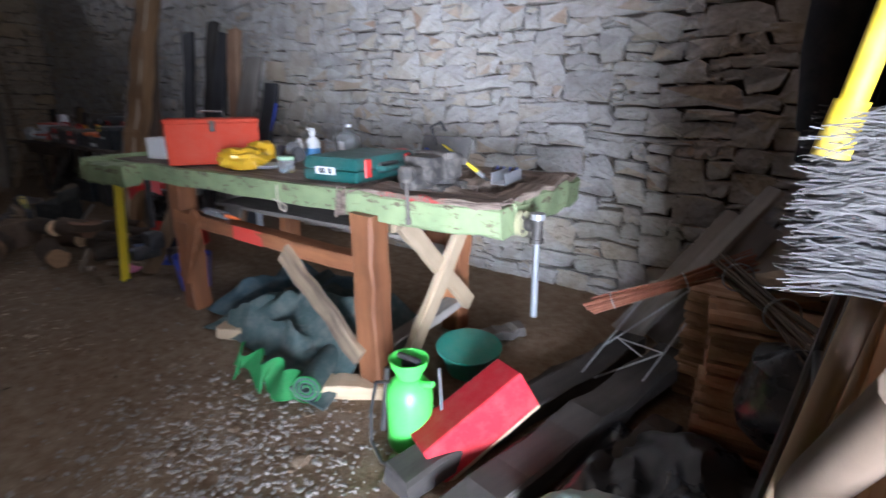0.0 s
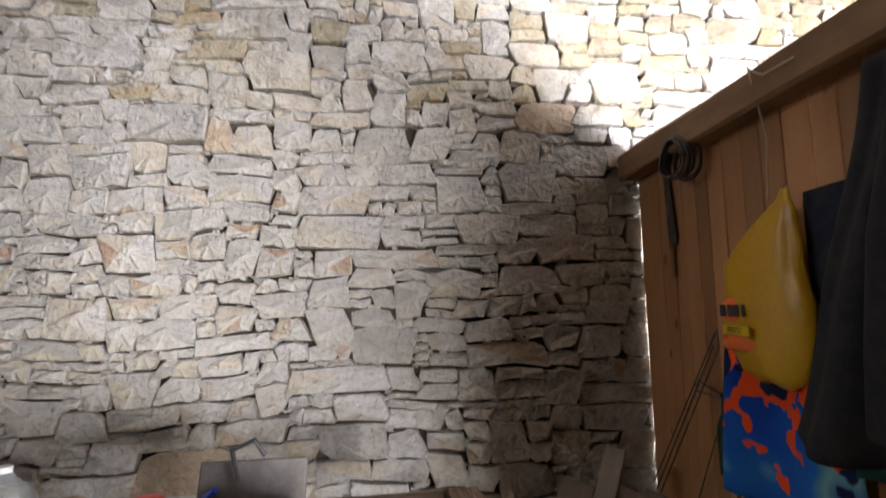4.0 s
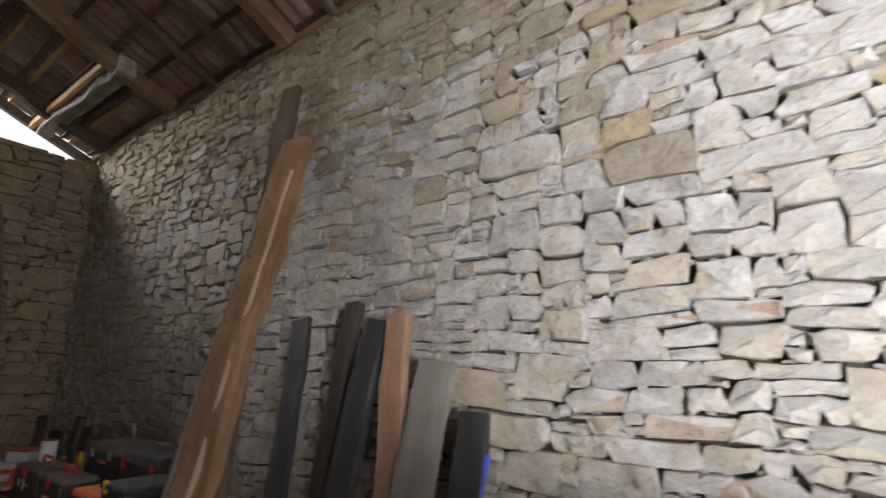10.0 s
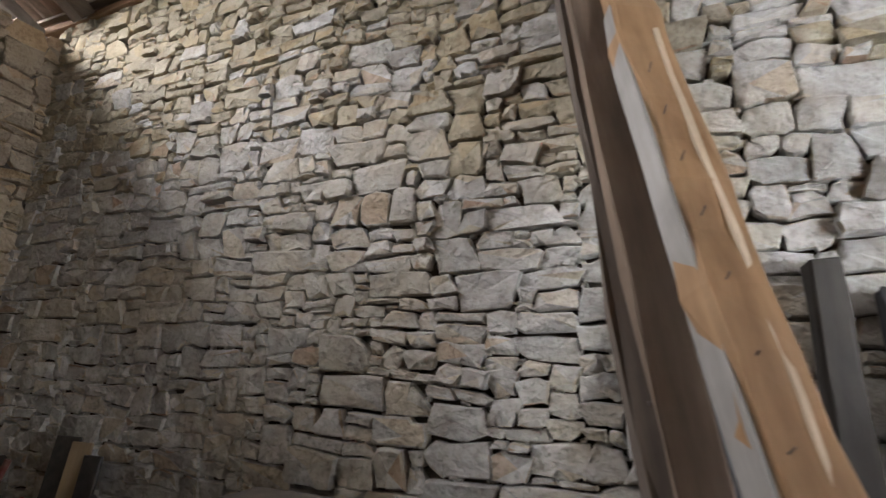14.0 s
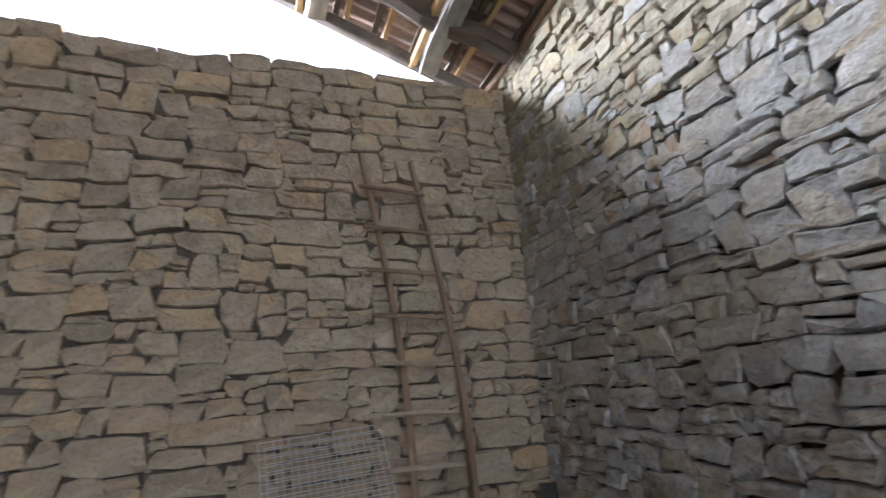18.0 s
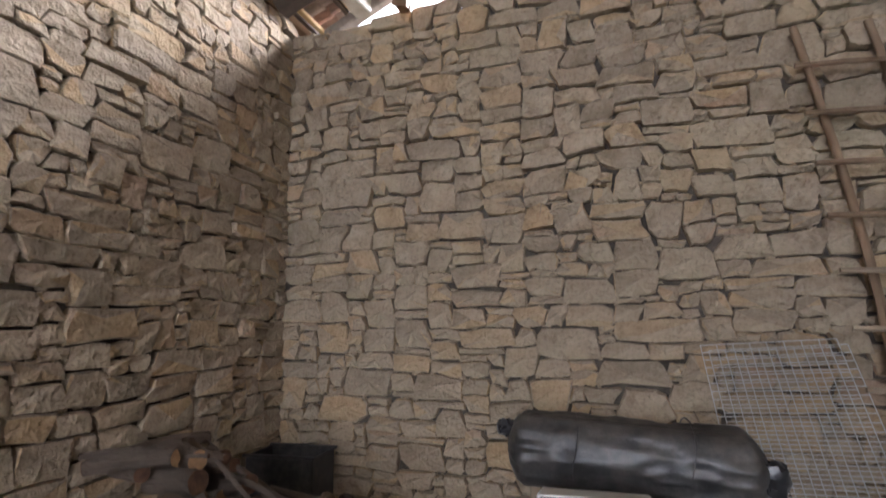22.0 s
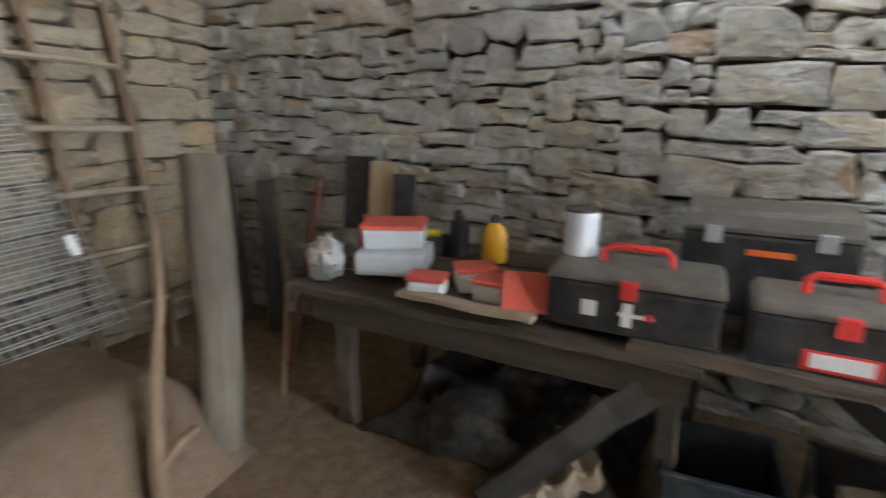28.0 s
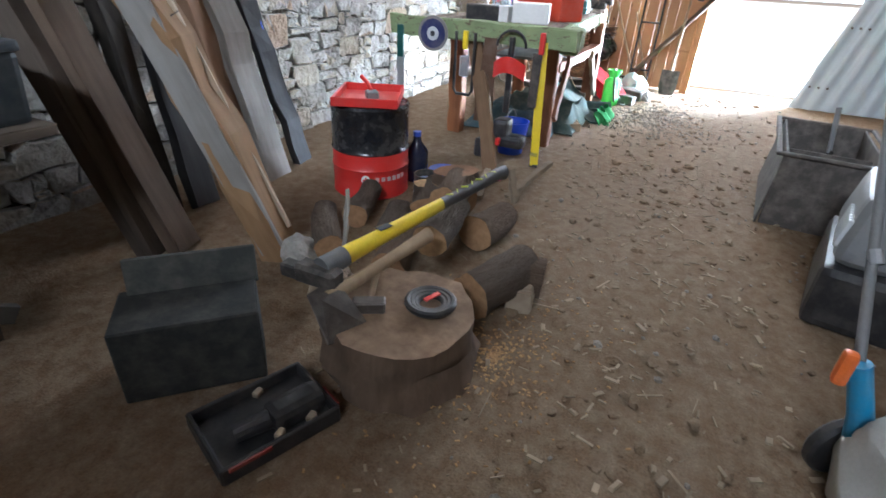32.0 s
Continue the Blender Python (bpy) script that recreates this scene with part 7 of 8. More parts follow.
# chips and gravel on the floor
rnd = random.Random(99)
gm = []
GRIT = earth_mat("stone grit", (0.17, 0.15, 0.125), (0.26, 0.235, 0.20), (0.36, 0.335, 0.30))
for i in range(2400):
    if i % 6:
        x, y = rnd.gauss(-1.6, 0.4), rnd.gauss(0.8, 0.26)
    else:
        x, y = rnd.uniform(-7.0, 0.1), rnd.uniform(-0.5, 1.35)
    s = abs(rnd.gauss(0, 0.006)) + 0.003
    gm.append(gblob(s, s * rnd.uniform(0.6, 1), s * 0.5, (x, y, 0.004), i, 0.6, 1.5, 6))
solo("gravel", join(*gm), GRIT, "scattered stone chips and gravel on the earth floor", "gravel", kind="stuff")
gm = []
for i in range(420):
    x, y = rnd.uniform(-6.6, -3.0), rnd.gauss(0.55, 0.42)
    L = rnd.uniform(0.008, 0.042) * (1 if i % 12 else 3.0)
    gm.append(moved(gbox(L, rnd.uniform(0.003, 0.011), rnd.uniform(0.002, 0.006), (0, 0, 0.01), 0), pose(x, y, 0.003, rnd.uniform(-6, 6), rnd.uniform(-6, 6), rnd.uniform(0, 180))))
for i in range(150):
    x, y = rnd.gauss(-5.1, 0.9), rnd.gauss(0.35, 0.38)
    L = rnd.uniform(0.02, 0.055)
    gm.append(moved(gbox(L, rnd.uniform(0.008, 0.02), rnd.uniform(0.003, 0.008), (0, 0, 0.008), 0, taper=rnd.uniform(0.5, 1.0)), pose(x, y, 0.004, rnd.uniform(-12, 12), rnd.uniform(-12, 12), rnd.uniform(0, 180))))
solo("wood_chips", join(*gm), wood_mat("dusty wood chip", (0.30, 0.235, 0.16), (0.46, 0.37, 0.26), 0.85, GX), "pale wood chips and splinters on the earth floor", "wood chips", kind="stuff")

gm = []
for i in range(700):
    a, q = rnd.uniform(0, 2 * math.pi), abs(rnd.gauss(0, 0.28))
    x, y = -5.82 + 1.3 * q * math.cos(a), 0.92 + 0.8 * q * math.sin(a)
    L = rnd.uniform(0.004, 0.016)
    gm.append(moved(gbox(L, rnd.uniform(0.003, 0.008), 0.003, (0, 0, 0.006), 0), pose(x, y, 0.004, rnd.uniform(-10, 10), rnd.uniform(-10, 10), rnd.uniform(0, 180))))
solo("sawdust", join(*gm), wood_mat("orange sawdust", (0.36, 0.20, 0.085), (0.52, 0.33, 0.16), 0.95, GX), "orange sawdust and small chips round the stump", "sawdust", kind="stuff")
gm = []
for i in range(500):
    x, y = rnd.uniform(-6.9, 0.0), rnd.gauss(0.45, 0.45)
    q = abs(rnd.gauss(0, 0.012)) + 0.006
    gm.append(gblob(q * rnd.uniform(0.8, 1.6), q, q * 0.45, (x, y, 0.004), i + 900, 0.7, 1.6, 7))
solo("clods", join(*gm), EARTH, "small trodden clods of earth on the floor", "clods", kind="stuff", smooth=True)


# ---- tool table along the north wall ----
TZ, TY = 0.74, 2.34
table = tagged(thing("tool_table", (-7.8, 2.75, 0)), "rough plank table crowded with toolboxes", "table")
DUSTY_Z = wood_mat("dusty table plank", (0.075, 0.056, 0.04), (0.16, 0.128, 0.097), 0.85, GZ, 9)
for i, (x0, x1, y, w) in enumerate(((-9.28, -7.72, TY + 0.14, 0.28), (-7.92, -6.28, TY + 0.14, 0.285), (-9.25, -7.7, TY + 0.43, 0.28), (-7.69, -6.3, TY + 0.435, 0.28), (-9.2, -6.35, TY + 0.71, 0.25))):
    wbeam("plank", (x0, y, TZ - 0.02 - (0.035 if i == 0 else 0)), (x1, y, TZ - 0.02 - (0.03 if i == 0 else 0)), w, 0.036, DUSTY_Z, table, "", 500 + i, 0.004, face=(0, 0, 1))
for i, (x, y) in enumerate(((-9.12, 2.5), (-9.1, 3.1), (-7.8, 2.55), (-6.62, 2.52), (-6.5, 2.9), (-7.75, 3.1))):
    wbeam("leg", (x, y, 0), (x, y, TZ - 0.07), 0.075, 0.07, DUSTY_Z, table, "", 510 + i, 0.006)
wbeam("apron", (-9.2, TY + 0.06, TZ - 0.13), (-7.75, TY + 0.06, TZ - 0.13), 0.03, 0.12, DUSTY_Z, table, "", 520, 0.003, face=(0, 0, 1))
board("dark_board", (-8.35, 2.30, 0.03), (-7.78, 2.42, 0.66), 0.10, 0.03, CHAR, "dark board leaning under the table", "board", "", 521, 0.004)
board("dark_board", (-7.35, 2.6, 0.6), (-6.55, 2.42, 0.12), 0.07, 0.03, CHAR, "dark board leaning under the table", "board", "", 522, 0.004)


def toolbox(x0, x1, y, z, h, d, body, lid, handle, latch, label, latch_mat=None, tag=None, low_lid=0.22):
    """A plastic toolbox with its lid, carrying handle and front latches; its front is at y."""
    w = x1 - x0
    th = thing("toolbox", ((x0 + x1) / 2, y + d / 2, z))
    tagged(th, label, "toolbox", "toolboxes on the table")
    hl = h * low_lid
    part("body", gbox(w * 0.96, d * 0.94, h - hl, (0, 0, (h - hl) / 2), 0.014, 2), body, th)
    part("base_rim", gbox(w * 0.98, d * 0.96, 0.015, (0, 0, 0.01), 0.004), body, th)
    lid_p = part("lid", gbox(w, d, hl, (0, 0, h - hl / 2), 0.018, 2, taper=0.93), lid, th)
    if handle:
        part("handle", gsweep([(-w * 0.2, 0, h - 0.005), (-w * 0.19, 0, h + 0.035), (-w * 0.15, 0, h + 0.05), (w * 0.15, 0, h + 0.05), (w * 0.19, 0, h + 0.035), (w * 0.2, 0, h - 0.005)], 0.012, 8), handle, lid_p, smooth=True)
    for s in latch:
        part("latch", gbox(0.05, 0.014, 0.06, (s * w, -d / 2 - 0.002, h - hl - 0.005), 0.005), latch_mat or handle or GREY_PL, lid_p)
    if tag:
        for q, (tx, tz, tw, tt, tm) in enumerate(tag):
            part("label", gbox(tw, 0.003, tt, (tx * w, -d * 0.47 - 0.002 - 0.002 * q, tz * h), 0.0), tm, th)
    return th


BEIGE = plain("dusty beige plastic", (0.105, 0.093, 0.077), 0.65, wear=0.45)
toolbox(-8.20, -7.68, 2.37, TZ, 0.20, 0.27, BLACK, BEIGE, RED_PLASTIC, (0.0,), "black toolbox with dusty lid and red handle", tag=((-0.22, 0.38, 0.045, 0.05, WHITE), (0.05, 0.36, 0.10, 0.012, WHITE), (0.0, 0.36, 0.03, 0.075, WHITE), (0.12, 0.38, 0.022, 0.022, RED_PLASTIC)))
toolbox(-7.63, -7.20, 2.36, TZ, 0.19, 0.24, BLACK, BEIGE, RED_PLASTIC, (0.0,), "black toolbox with beige lid and red latch", tag=((0.0, 0.22, 0.17, 0.055, RED_PLASTIC), (0.0, 0.225, 0.135, 0.04, WHITE)))
toolbox(-7.04, -6.60, 2.37, TZ, 0.17, 0.24, BLACK, ORANGE, None, (0.05,), "black toolbox with an orange lid", GREY_PL, tag=((0.06, 0.22, 0.13, 0.038, WHITE),), low_lid=0.26)
toolbox(-7.84, -7.32, 2.72, TZ, 0.36, 0.30, BLACK, BEIGE, None, (-0.3, 0.3), "tall black toolbox with a dusty curved lid", ZINC, tag=((0.02, 0.62, 0.13, 0.02, ORANGE),))
toolbox(-7.22, -6.60, 2.70, TZ, 0.34, 0.32, BLACK, plain("dusty blue-grey plastic", (0.04, 0.046, 0.05), 0.5, wear=0.3), GREY_PL, (-0.36, 0.32), "large black toolbox with grey lid and red latches", RED_PLASTIC, tag=((-0.05, 0.35, 0.11, 0.05, PALE_PL),))
tubn = tagged(thing("storage_tub", (-6.46, 2.56, TZ)), "navy plastic tub with a lid and yellow clip", "storage tub")
part("tub", gbox(0.30, 0.34, 0.22, (0, 0, 0.11), 0.02, 2, taper=1.08), plain("dark slate plastic", (0.016, 0.024, 0.03), 0.5, wear=0.15), tubn)
tub_lid = part("lid", gbox(0.34, 0.38, 0.035, (0, 0, 0.235), 0.012, 2), plain("grey-blue lid", (0.045, 0.055, 0.065), 0.5, wear=0.3), tubn)
part("clip", gbox(0.05, 0.02, 0.075, (-0.10, -0.18, 0.23), 0.008), YELLOW, tub_lid, "yellow clip")
part("label", gbox(0.06, 0.003, 0.03, (-0.05, -0.178, 0.13), 0.0), WHITE, tubn)
can = tagged(thing("paint_can", (-8.13, 2.55, TZ + 0.20)), "white paint can standing on a toolbox", "paint can")
part("body", glathe([(0.01, 0.0), (0.054, 0.0), (0.056, 0.004), (0.055, 0.012), (0.055, 0.142), (0.057, 0.148)], 28), plain("white painted tin", (0.66, 0.68, 0.70), 0.35, wear=0.15), can, smooth=True)
part("rim", glathe([(0.048, 0.144), (0.058, 0.146), (0.058, 0.154), (0.05, 0.155)], 28), IRON, can, smooth=True)
ybt = tagged(thing("oil_bottle", (-8.60, 2.94, TZ)), "yellow plastic oil bottle with a black cap", "bottle")
part("body", glathe([(0.01, 0), (0.055, 0.0), (0.06, 0.012), (0.06, 0.12), (0.045, 0.16), (0.018, 0.185)], 20, sy=0.7), plain("amber yellow plastic", (0.72, 0.36, 0.02), 0.35, wear=0.12), ybt, smooth=True)
part("cap", gcyl((0, 0, 0.183), (0, 0, 0.215), 0.02, 0.02, 14), BLACK, ybt, smooth=True)
RED_LID = plain("faded red lid", (0.62, 0.10, 0.07), 0.45, wear=0.2)


def lidded_tub(x, y, z, w, d, h, rz, label):
    th = thing("lidded_tub", (x, y, z), rot=(0, 0, rz))
    tagged(th, label, "plastic tub", "tubs on the table")
    part("tub", gbox(w * 0.92, d * 0.92, h, (0, 0, h / 2), 0.02, 2, taper=1.06), PALE_PL, th, "milky see-through tub")
    part("lid", gbox(w, d, 0.02, (0, 0, h + 0.008), 0.008, 2), RED_LID, th, "red lid")
    return th


lidded_tub(-8.66, 2.43, TZ, 0.15, 0.11, 0.06, 10, "small milky tub with a red lid")
lidded_tub(-8.52, 2.55, TZ, 0.16, 0.12, 0.085, 35, "small milky tub with a red lid")
lidded_tub(-8.40, 2.47, TZ, 0.15, 0.12, 0.075, -5, "small milky tub with a red lid")
lidded_tub(-8.95, 2.66, TZ + 0.10, 0.27, 0.22, 0.09, 24, "large milky tub with a red lid")
solo("clear_box", gbox(0.30, 0.26, 0.10, (0, 0, 0.05), 0.02, 2), PALE_PL, "milky plastic box full of small parts", "plastic box", (-8.94, 2.64, TZ), (0, 0, 20))
solo("red_plate", gbox(0.17, 0.14, 0.018, (0, 0, 0), 0.008, 2), RED_LID, "loose red plastic cover leaning on a toolbox", "plastic cover", (-8.27, 2.42, TZ + 0.075), (62, 0, 14))
solo("foil_bag", gblob(0.085, 0.07, 0.10, (0, 0, 0.085), 21, 0.4, 3, 18, -0.083), plain("crinkled silver foil", (0.52, 0.51, 0.49), 0.3, 0.7, 0.1, 30, bump=0.6), "crumpled silver foil bag on the table", "bag", (-9.17, 2.45, TZ - 0.03))
board("pale_lath", (-8.74, 2.365, TZ + 0.012), (-8.22, 2.355, TZ + 0.012), 0.055, 0.022, LIGHT_Z, "pale lath lying on the table edge", "lath", "", 531, 0.002, (0, 0, 1))
for i, (x, y, w, h, mat, lab) in enumerate(((-9.55, 3.24, 0.20, 0.42, BLACK, "black panel leaning on the wall"), (-9.38, 3.22, 0.16, 0.40, PALE_Z, "pale board leaning on the wall"), (-9.22, 3.20, 0.14, 0.34, BLACK, "small black panel leaning on the wall"))):
    solo("panel", gbox(w, 0.02, h, (0, 0, h / 2), 0.004), mat, lab, "panel", (x, y - 0.06, TZ if i else TZ), (-8, 0, 6), "panels behind the table")
solo("lamp_head", join(gbox(0.09, 0.07, 0.09, (0, 0, 0.045), 0.02, 2), gcyl((0, 0, 0.09), (0.03, 0.02, 0.14), 0.02, 0.014, 10)), GREY_PL, "small grey tool standing behind the tubs", "tool", (-9.1, 2.96, TZ))
solo("squirt_bottle", join(gcyl((0, 0, 0), (0, 0, 0.12), 0.035, 0.032, 14), gcyl((0, 0, 0.12), (0.0, 0.0, 0.17), 0.014, 0.008, 10)), RED_PLASTIC, "small red squirt bottle behind the tubs", "bottle", (-9.26, 2.86, TZ), smooth=True)
solo("heat_gun", join(gbox(0.07, 0.09, 0.17, (0, 0, 0.085), 0.02, 2), gcyl((0, 0, 0.15), (0.02, -0.06, 0.22), 0.026, 0.02, 12)), BLACK, "black power tool standing on the table", "power tool", (-8.78, 2.95, TZ))
solo("tape_measure", gbox(0.08, 0.05, 0.03, (0, 0, 0.015), 0.008), YELLOW, "small yellow tool lying on a tub", "tape measure", (-8.92, 2.95, TZ + 0.08), (0, 0, 20))
solo("battery_pack", gbox(0.12, 0.14, 0.08, (0, 0, 0.04), 0.01), BLACK, "black battery pack behind the tubs", "battery", (-8.92, 2.95, TZ))

# under the table
for i, (x, y, rz, m, w) in enumerate(((-7.62, 2.62, 5, plain("blue-grey crate plastic", (0.02, 0.028, 0.036), 0.6, wear=0.3), 0.36), (-7.14, 2.66, -8, plain("dark crate plastic", (0.04, 0.04, 0.042), 0.6, wear=0.25), 0.42))):
    cr = tagged(thing("floor_crate", (x, y, 0), rot=(0, 0, rz)), "open plastic crate with scrap under the table", "crate", "crates under the table")
    part("floor_panel", gbox(w, 0.32, 0.012, (0, 0, 0.01)), m, cr)
    for sx, sy, bx, by in ((w, 0.012, 0, -0.16), (w, 0.012, 0, 0.16), (0.012, 0.33, -w / 2, 0), (0.012, 0.33, w / 2, 0)):
        part("side_panel", gbox(sx, sy, 0.26, (bx, by, 0.135), 0.003), m, cr)
    part("rim", join(gbox(w + 0.03, 0.025, 0.02, (0, -0.168, 0.265), 0.005), gbox(w + 0.03, 0.025, 0.02, (0, 0.168, 0.265), 0.005)), m, cr)
board("split_wood", (-7.30, 2.55, 0.285), (-6.98, 2.62, 0.30), 0.06, 0.03, LIGHT_Z, "pale split wood lying across a crate", "split wood", "", 541, 0.004, (0, 0, 1))
board("split_wood", (-8.25, 2.36, 0.05), (-8.0, 2.52, 0.16), 0.11, 0.09, LIGHT_Z, "split log with an orange face under the table", "split wood", "", 542, 0.010, (0, 0, 1))
solo("dirty_rag", gsheet(heap_fn(-9.0, -7.85, 2.45, 3.2, 0.3, 33), 30, 22, 0.01), plain("dark dusty rags", (0.035, 0.032, 0.03), 0.95, wear=0.3, spec=0.1, bump=0.3), "dark heap of rags and scrap under the table", "rags", smooth=True)

# ---- the corner: post, ladder, sticks ----
post = tagged(thing("leaning_post", (-9.45, 2.06, 0)), "thick round grey post standing near the corner", "post")
v, f, seg, rings = log_geo(1.25, 0.085, 13, 20, 10, 0.98)
m0 = along((-9.45, 2.06, 0.0), (-9.58, 2.22, 1.25), (0.5, -1, 0))
wpart("trunk", (v, f), wood_mat("grey debarked post", (0.10, 0.082, 0.062), (0.20, 0.165, 0.125), 0.85, GZ, 9), post, smooth=True, m=m0)
wpart("top_face", glathe([(0.002, 1.251), (0.084, 1.251), (0.083, 1.254), (0.002, 1.256)], 20), OAK_Z, post, m=m0)
ladder = tagged(thing("ladder", (-10.65, 2.6, 0)), "home-made wooden pole ladder leaning on the gable wall", "ladder")
LR0, LR1 = Vector((-10.58, 2.62, 0.0)), Vector((-10.86, 2.42, 3.58))
LL0, LL1 = Vector((-10.58, 2.20, 0.0)), Vector((-10.86, 2.02, 3.62))
POLE = wood_mat("brown pole", (0.16, 0.105, 0.065), (0.27, 0.19, 0.125), 0.85, GZ, 8)
for a, b, s in ((LR0, LR1, 1), (LL0, LL1, 2)):
    vv, ff, sg, rg = log_geo((b - a).length, 0.029, 30 + s, 12, 14, 0.8)
    wpart("rail", (vv, ff), POLE, ladder, smooth=True, m=along(tuple(a), tuple(b), (1, 0, 0)))
for i in range(10):
    t = 0.09 + i * 0.092
    a, b = LL0.lerp(LL1, t), LR0.lerp(LR1, t)
    d = (b - a).normalized()
    wpart("rung", gsweep([tuple(a - d * 0.05 + Vector((0.03, 0, 0))), tuple((a + b) / 2 + Vector((0.03, 0, 0.004))), tuple(b + d * 0.06 + Vector((0.03, 0, 0)))], [0.016, 0.018, 0.016], 8), LIGHT_Z if i < 6 else POLE, ladder, smooth=True)
stk = tagged(thing("branch", (-9.25, 1.66, 0)), "pale gnarled branch standing against the platform", "branch")
wpart("stem", gsweep([(-9.26, 1.66, 0.0), (-9.34, 1.72, 0.22), (-9.42, 1.80, 0.45), (-9.52, 1.92, 0.70), (-9.60, 2.0, 1.0)], [0.034, 0.028, 0.024, 0.021, 0.017], 12), POLE, stk, smooth=True)
wpart("spur", gsweep([(-9.34, 1.72, 0.20), (-9.32, 1.80, 0.27), (-9.30, 1.86, 0.30)], [0.03, 0.022, 0.016], 8), POLE, stk, smooth=True)
for i, (a, b, r) in enumerate((((-9.7, 2.25, 0), (-10.3, 2.9, 1.0), 0.014), ((-9.55, 2.5, 0), (-10.1, 3.1, 0.9), 0.012), ((-9.9, 2.3, 0), (-10.2, 2.75, 1.2), 0.02))):
    solo("stick", gsweep([a, tuple((p + q) / 2 + 0.03 for p, q in zip(a, b)), b], [r, r, r * 0.7], 8), TWIG, "thin pale stick leaning in the corner", "stick", group="sticks in the corner", smooth=True)
for i, (a, b) in enumerate((((-10.5, 3.1, 0), (-10.75, 3.25, 1.1)), ((-10.2, 3.1, 0), (-10.4, 3.3, 0.95)))):
    board("dark_board", a, b, 0.12, 0.03, CHAR, "dark board leaning in the corner behind the table", "board", "dark boards in the corner", 550 + i, 0.004, (0.6, -0.8, 0))
board("red_lever", (-9.75, 2.75, 0.0), (-9.62, 2.95, 1.05), 0.03, 0.03, plain("rusty red iron", (0.13, 0.035, 0.025), 0.8, 0.2, 0.5), "rusty red iron bar leaning in the corner", "bar", "", 553, 0.002)

# ---- the platform and what stands on it ----
PZ = 0.40


def platform_geo():
    v, f = [], []
    nx, ny = 16, 22
    for j in range(ny + 1):
        for i in range(nx + 1):
            u, w = i / nx, j / ny
            x = -10.95 + 1.50 * u
            y = 0.12 + 2.02 * w
            e = min(1.0, (1 - u) * 9) * min(1.0, w * 9) * min(1.0, (1 - w) * 8)
            z = PZ * (e if e < 1 else 1.0) ** 0.35 + 0.012 * noise.noise((x * 4, y * 4, 5)) * (e > 0.5) - (0.02 if e < 0.02 else 0)
            v.append((x + 0.12 * (1 - min(1, z / PZ)) + 0.03 * noise.noise((y * 3, z * 3, 1)), y + 0.03 * noise.noise((x * 3, z * 4, 2)), z))
    for j in range(ny):
        for i in range(nx):
            a = j * (nx + 1) + i
            f.append((a, a + 1, a + nx + 2, a + nx + 1))
    return v, f


MUD = earth_mat("tan rammed earth", (0.15, 0.102, 0.066), (0.18, 0.13, 0.086), (0.21, 0.158, 0.112))
solo("earth_platform", platform_geo(), MUD, "low platform of tan rammed earth against the gable wall", "platform", kind="structure", smooth=True, sharp=70)
pbox = tagged(thing("cardboard_box", (-9.80, 0.675, PZ + 0.022), rot=(-11, 0, 94)), "white printed carton standing upside down", "carton")
BW, BH, BD = 0.53, 0.47, 0.30
part("carton", gbox(BW, BD, BH, (0, 0, BH / 2), 0.004), PAPER, pbox)
fy = -BD / 2 - 0.0015


def print_on(name, x0, x1, z0, z1, mat):
    return part(name, gbox(x1 - x0, 0.002, z1 - z0, ((x0 + x1) / 2, fy, (z0 + z1) / 2)), mat, pbox)


DIM = plain("dark photo print", (0.10, 0.10, 0.13), 0.5, wear=0.05)
GREYT = plain("grey fine print", (0.50, 0.50, 0.49), 0.6, wear=0.05)
print_on("photo", -0.25, -0.105, 0.02, 0.25, DIM)
print_on("photo", -0.09, 0.03, 0.14, 0.25, plain("brown photo print", (0.16, 0.11, 0.09), 0.5))
print_on("photo", -0.09, 0.03, 0.02, 0.125, plain("grey photo print", (0.30, 0.28, 0.27), 0.5))
part("photo_detail", gblob(0.045, 0.003, 0.045, (-0.178, fy - 0.002, 0.19), 2, 0.4, 2, 14), PALE_PL, pbox, smooth=True)
part("photo_detail", gbox(0.10, 0.003, 0.11, (-0.175, fy - 0.0015, 0.085), 0.001), plain("navy print", (0.02, 0.02, 0.05), 0.5), pbox)
for i in range(9):
    print_on("barcode_bar", -0.25 + i * 0.0095, -0.25 + i * 0.0095 + (0.006 if i % 3 else 0.003), 0.262, 0.295, INK)
for cx, n, w in ((-0.15, 5, 0.09), (-0.01, 6, 0.10), (0.13, 7, 0.09)):
    for i in range(n):
        print_on("text_line", cx - w / 2, cx + w / 2 - 0.02 * (i % 3), 0.41 - i * 0.014, 0.414 - i * 0.014, GREYT)
print_on("text_line", -0.25, -0.12, 0.452, 0.457, INK)
print_on("text_line", 0.23, 0.25, 0.452, 0.457, INK)
part("green_splash", ([(0.13, fy, 0.45), (0.25, fy, 0.45), (0.25, fy, 0.375), (0.22, fy, 0.40), (0.20, fy, 0.395), (0.19, fy, 0.42), (0.16, fy, 0.425)], [(0, 6, 5, 4, 3, 2, 1)]), plain("green print", (0.05, 0.30, 0.08), 0.5), pbox)
print_on("blue_bar", 0.12, 0.25, 0.035, 0.06, plain("dark blue print", (0.02, 0.03, 0.20), 0.5))
flip = lambda x, z: world_of(pbox) @ Matrix(((-1, 0, 0, x), (0, 0, -1, fy - 0.001), (0, -1, 0, z), (0, 0, 0, 1)))
lettering("word", "PORTABLE", 0.042, INK, flip(0.165, 0.135), pbox)
lettering("word", "TOILET", 0.042, INK, flip(0.19, 0.175), pbox)
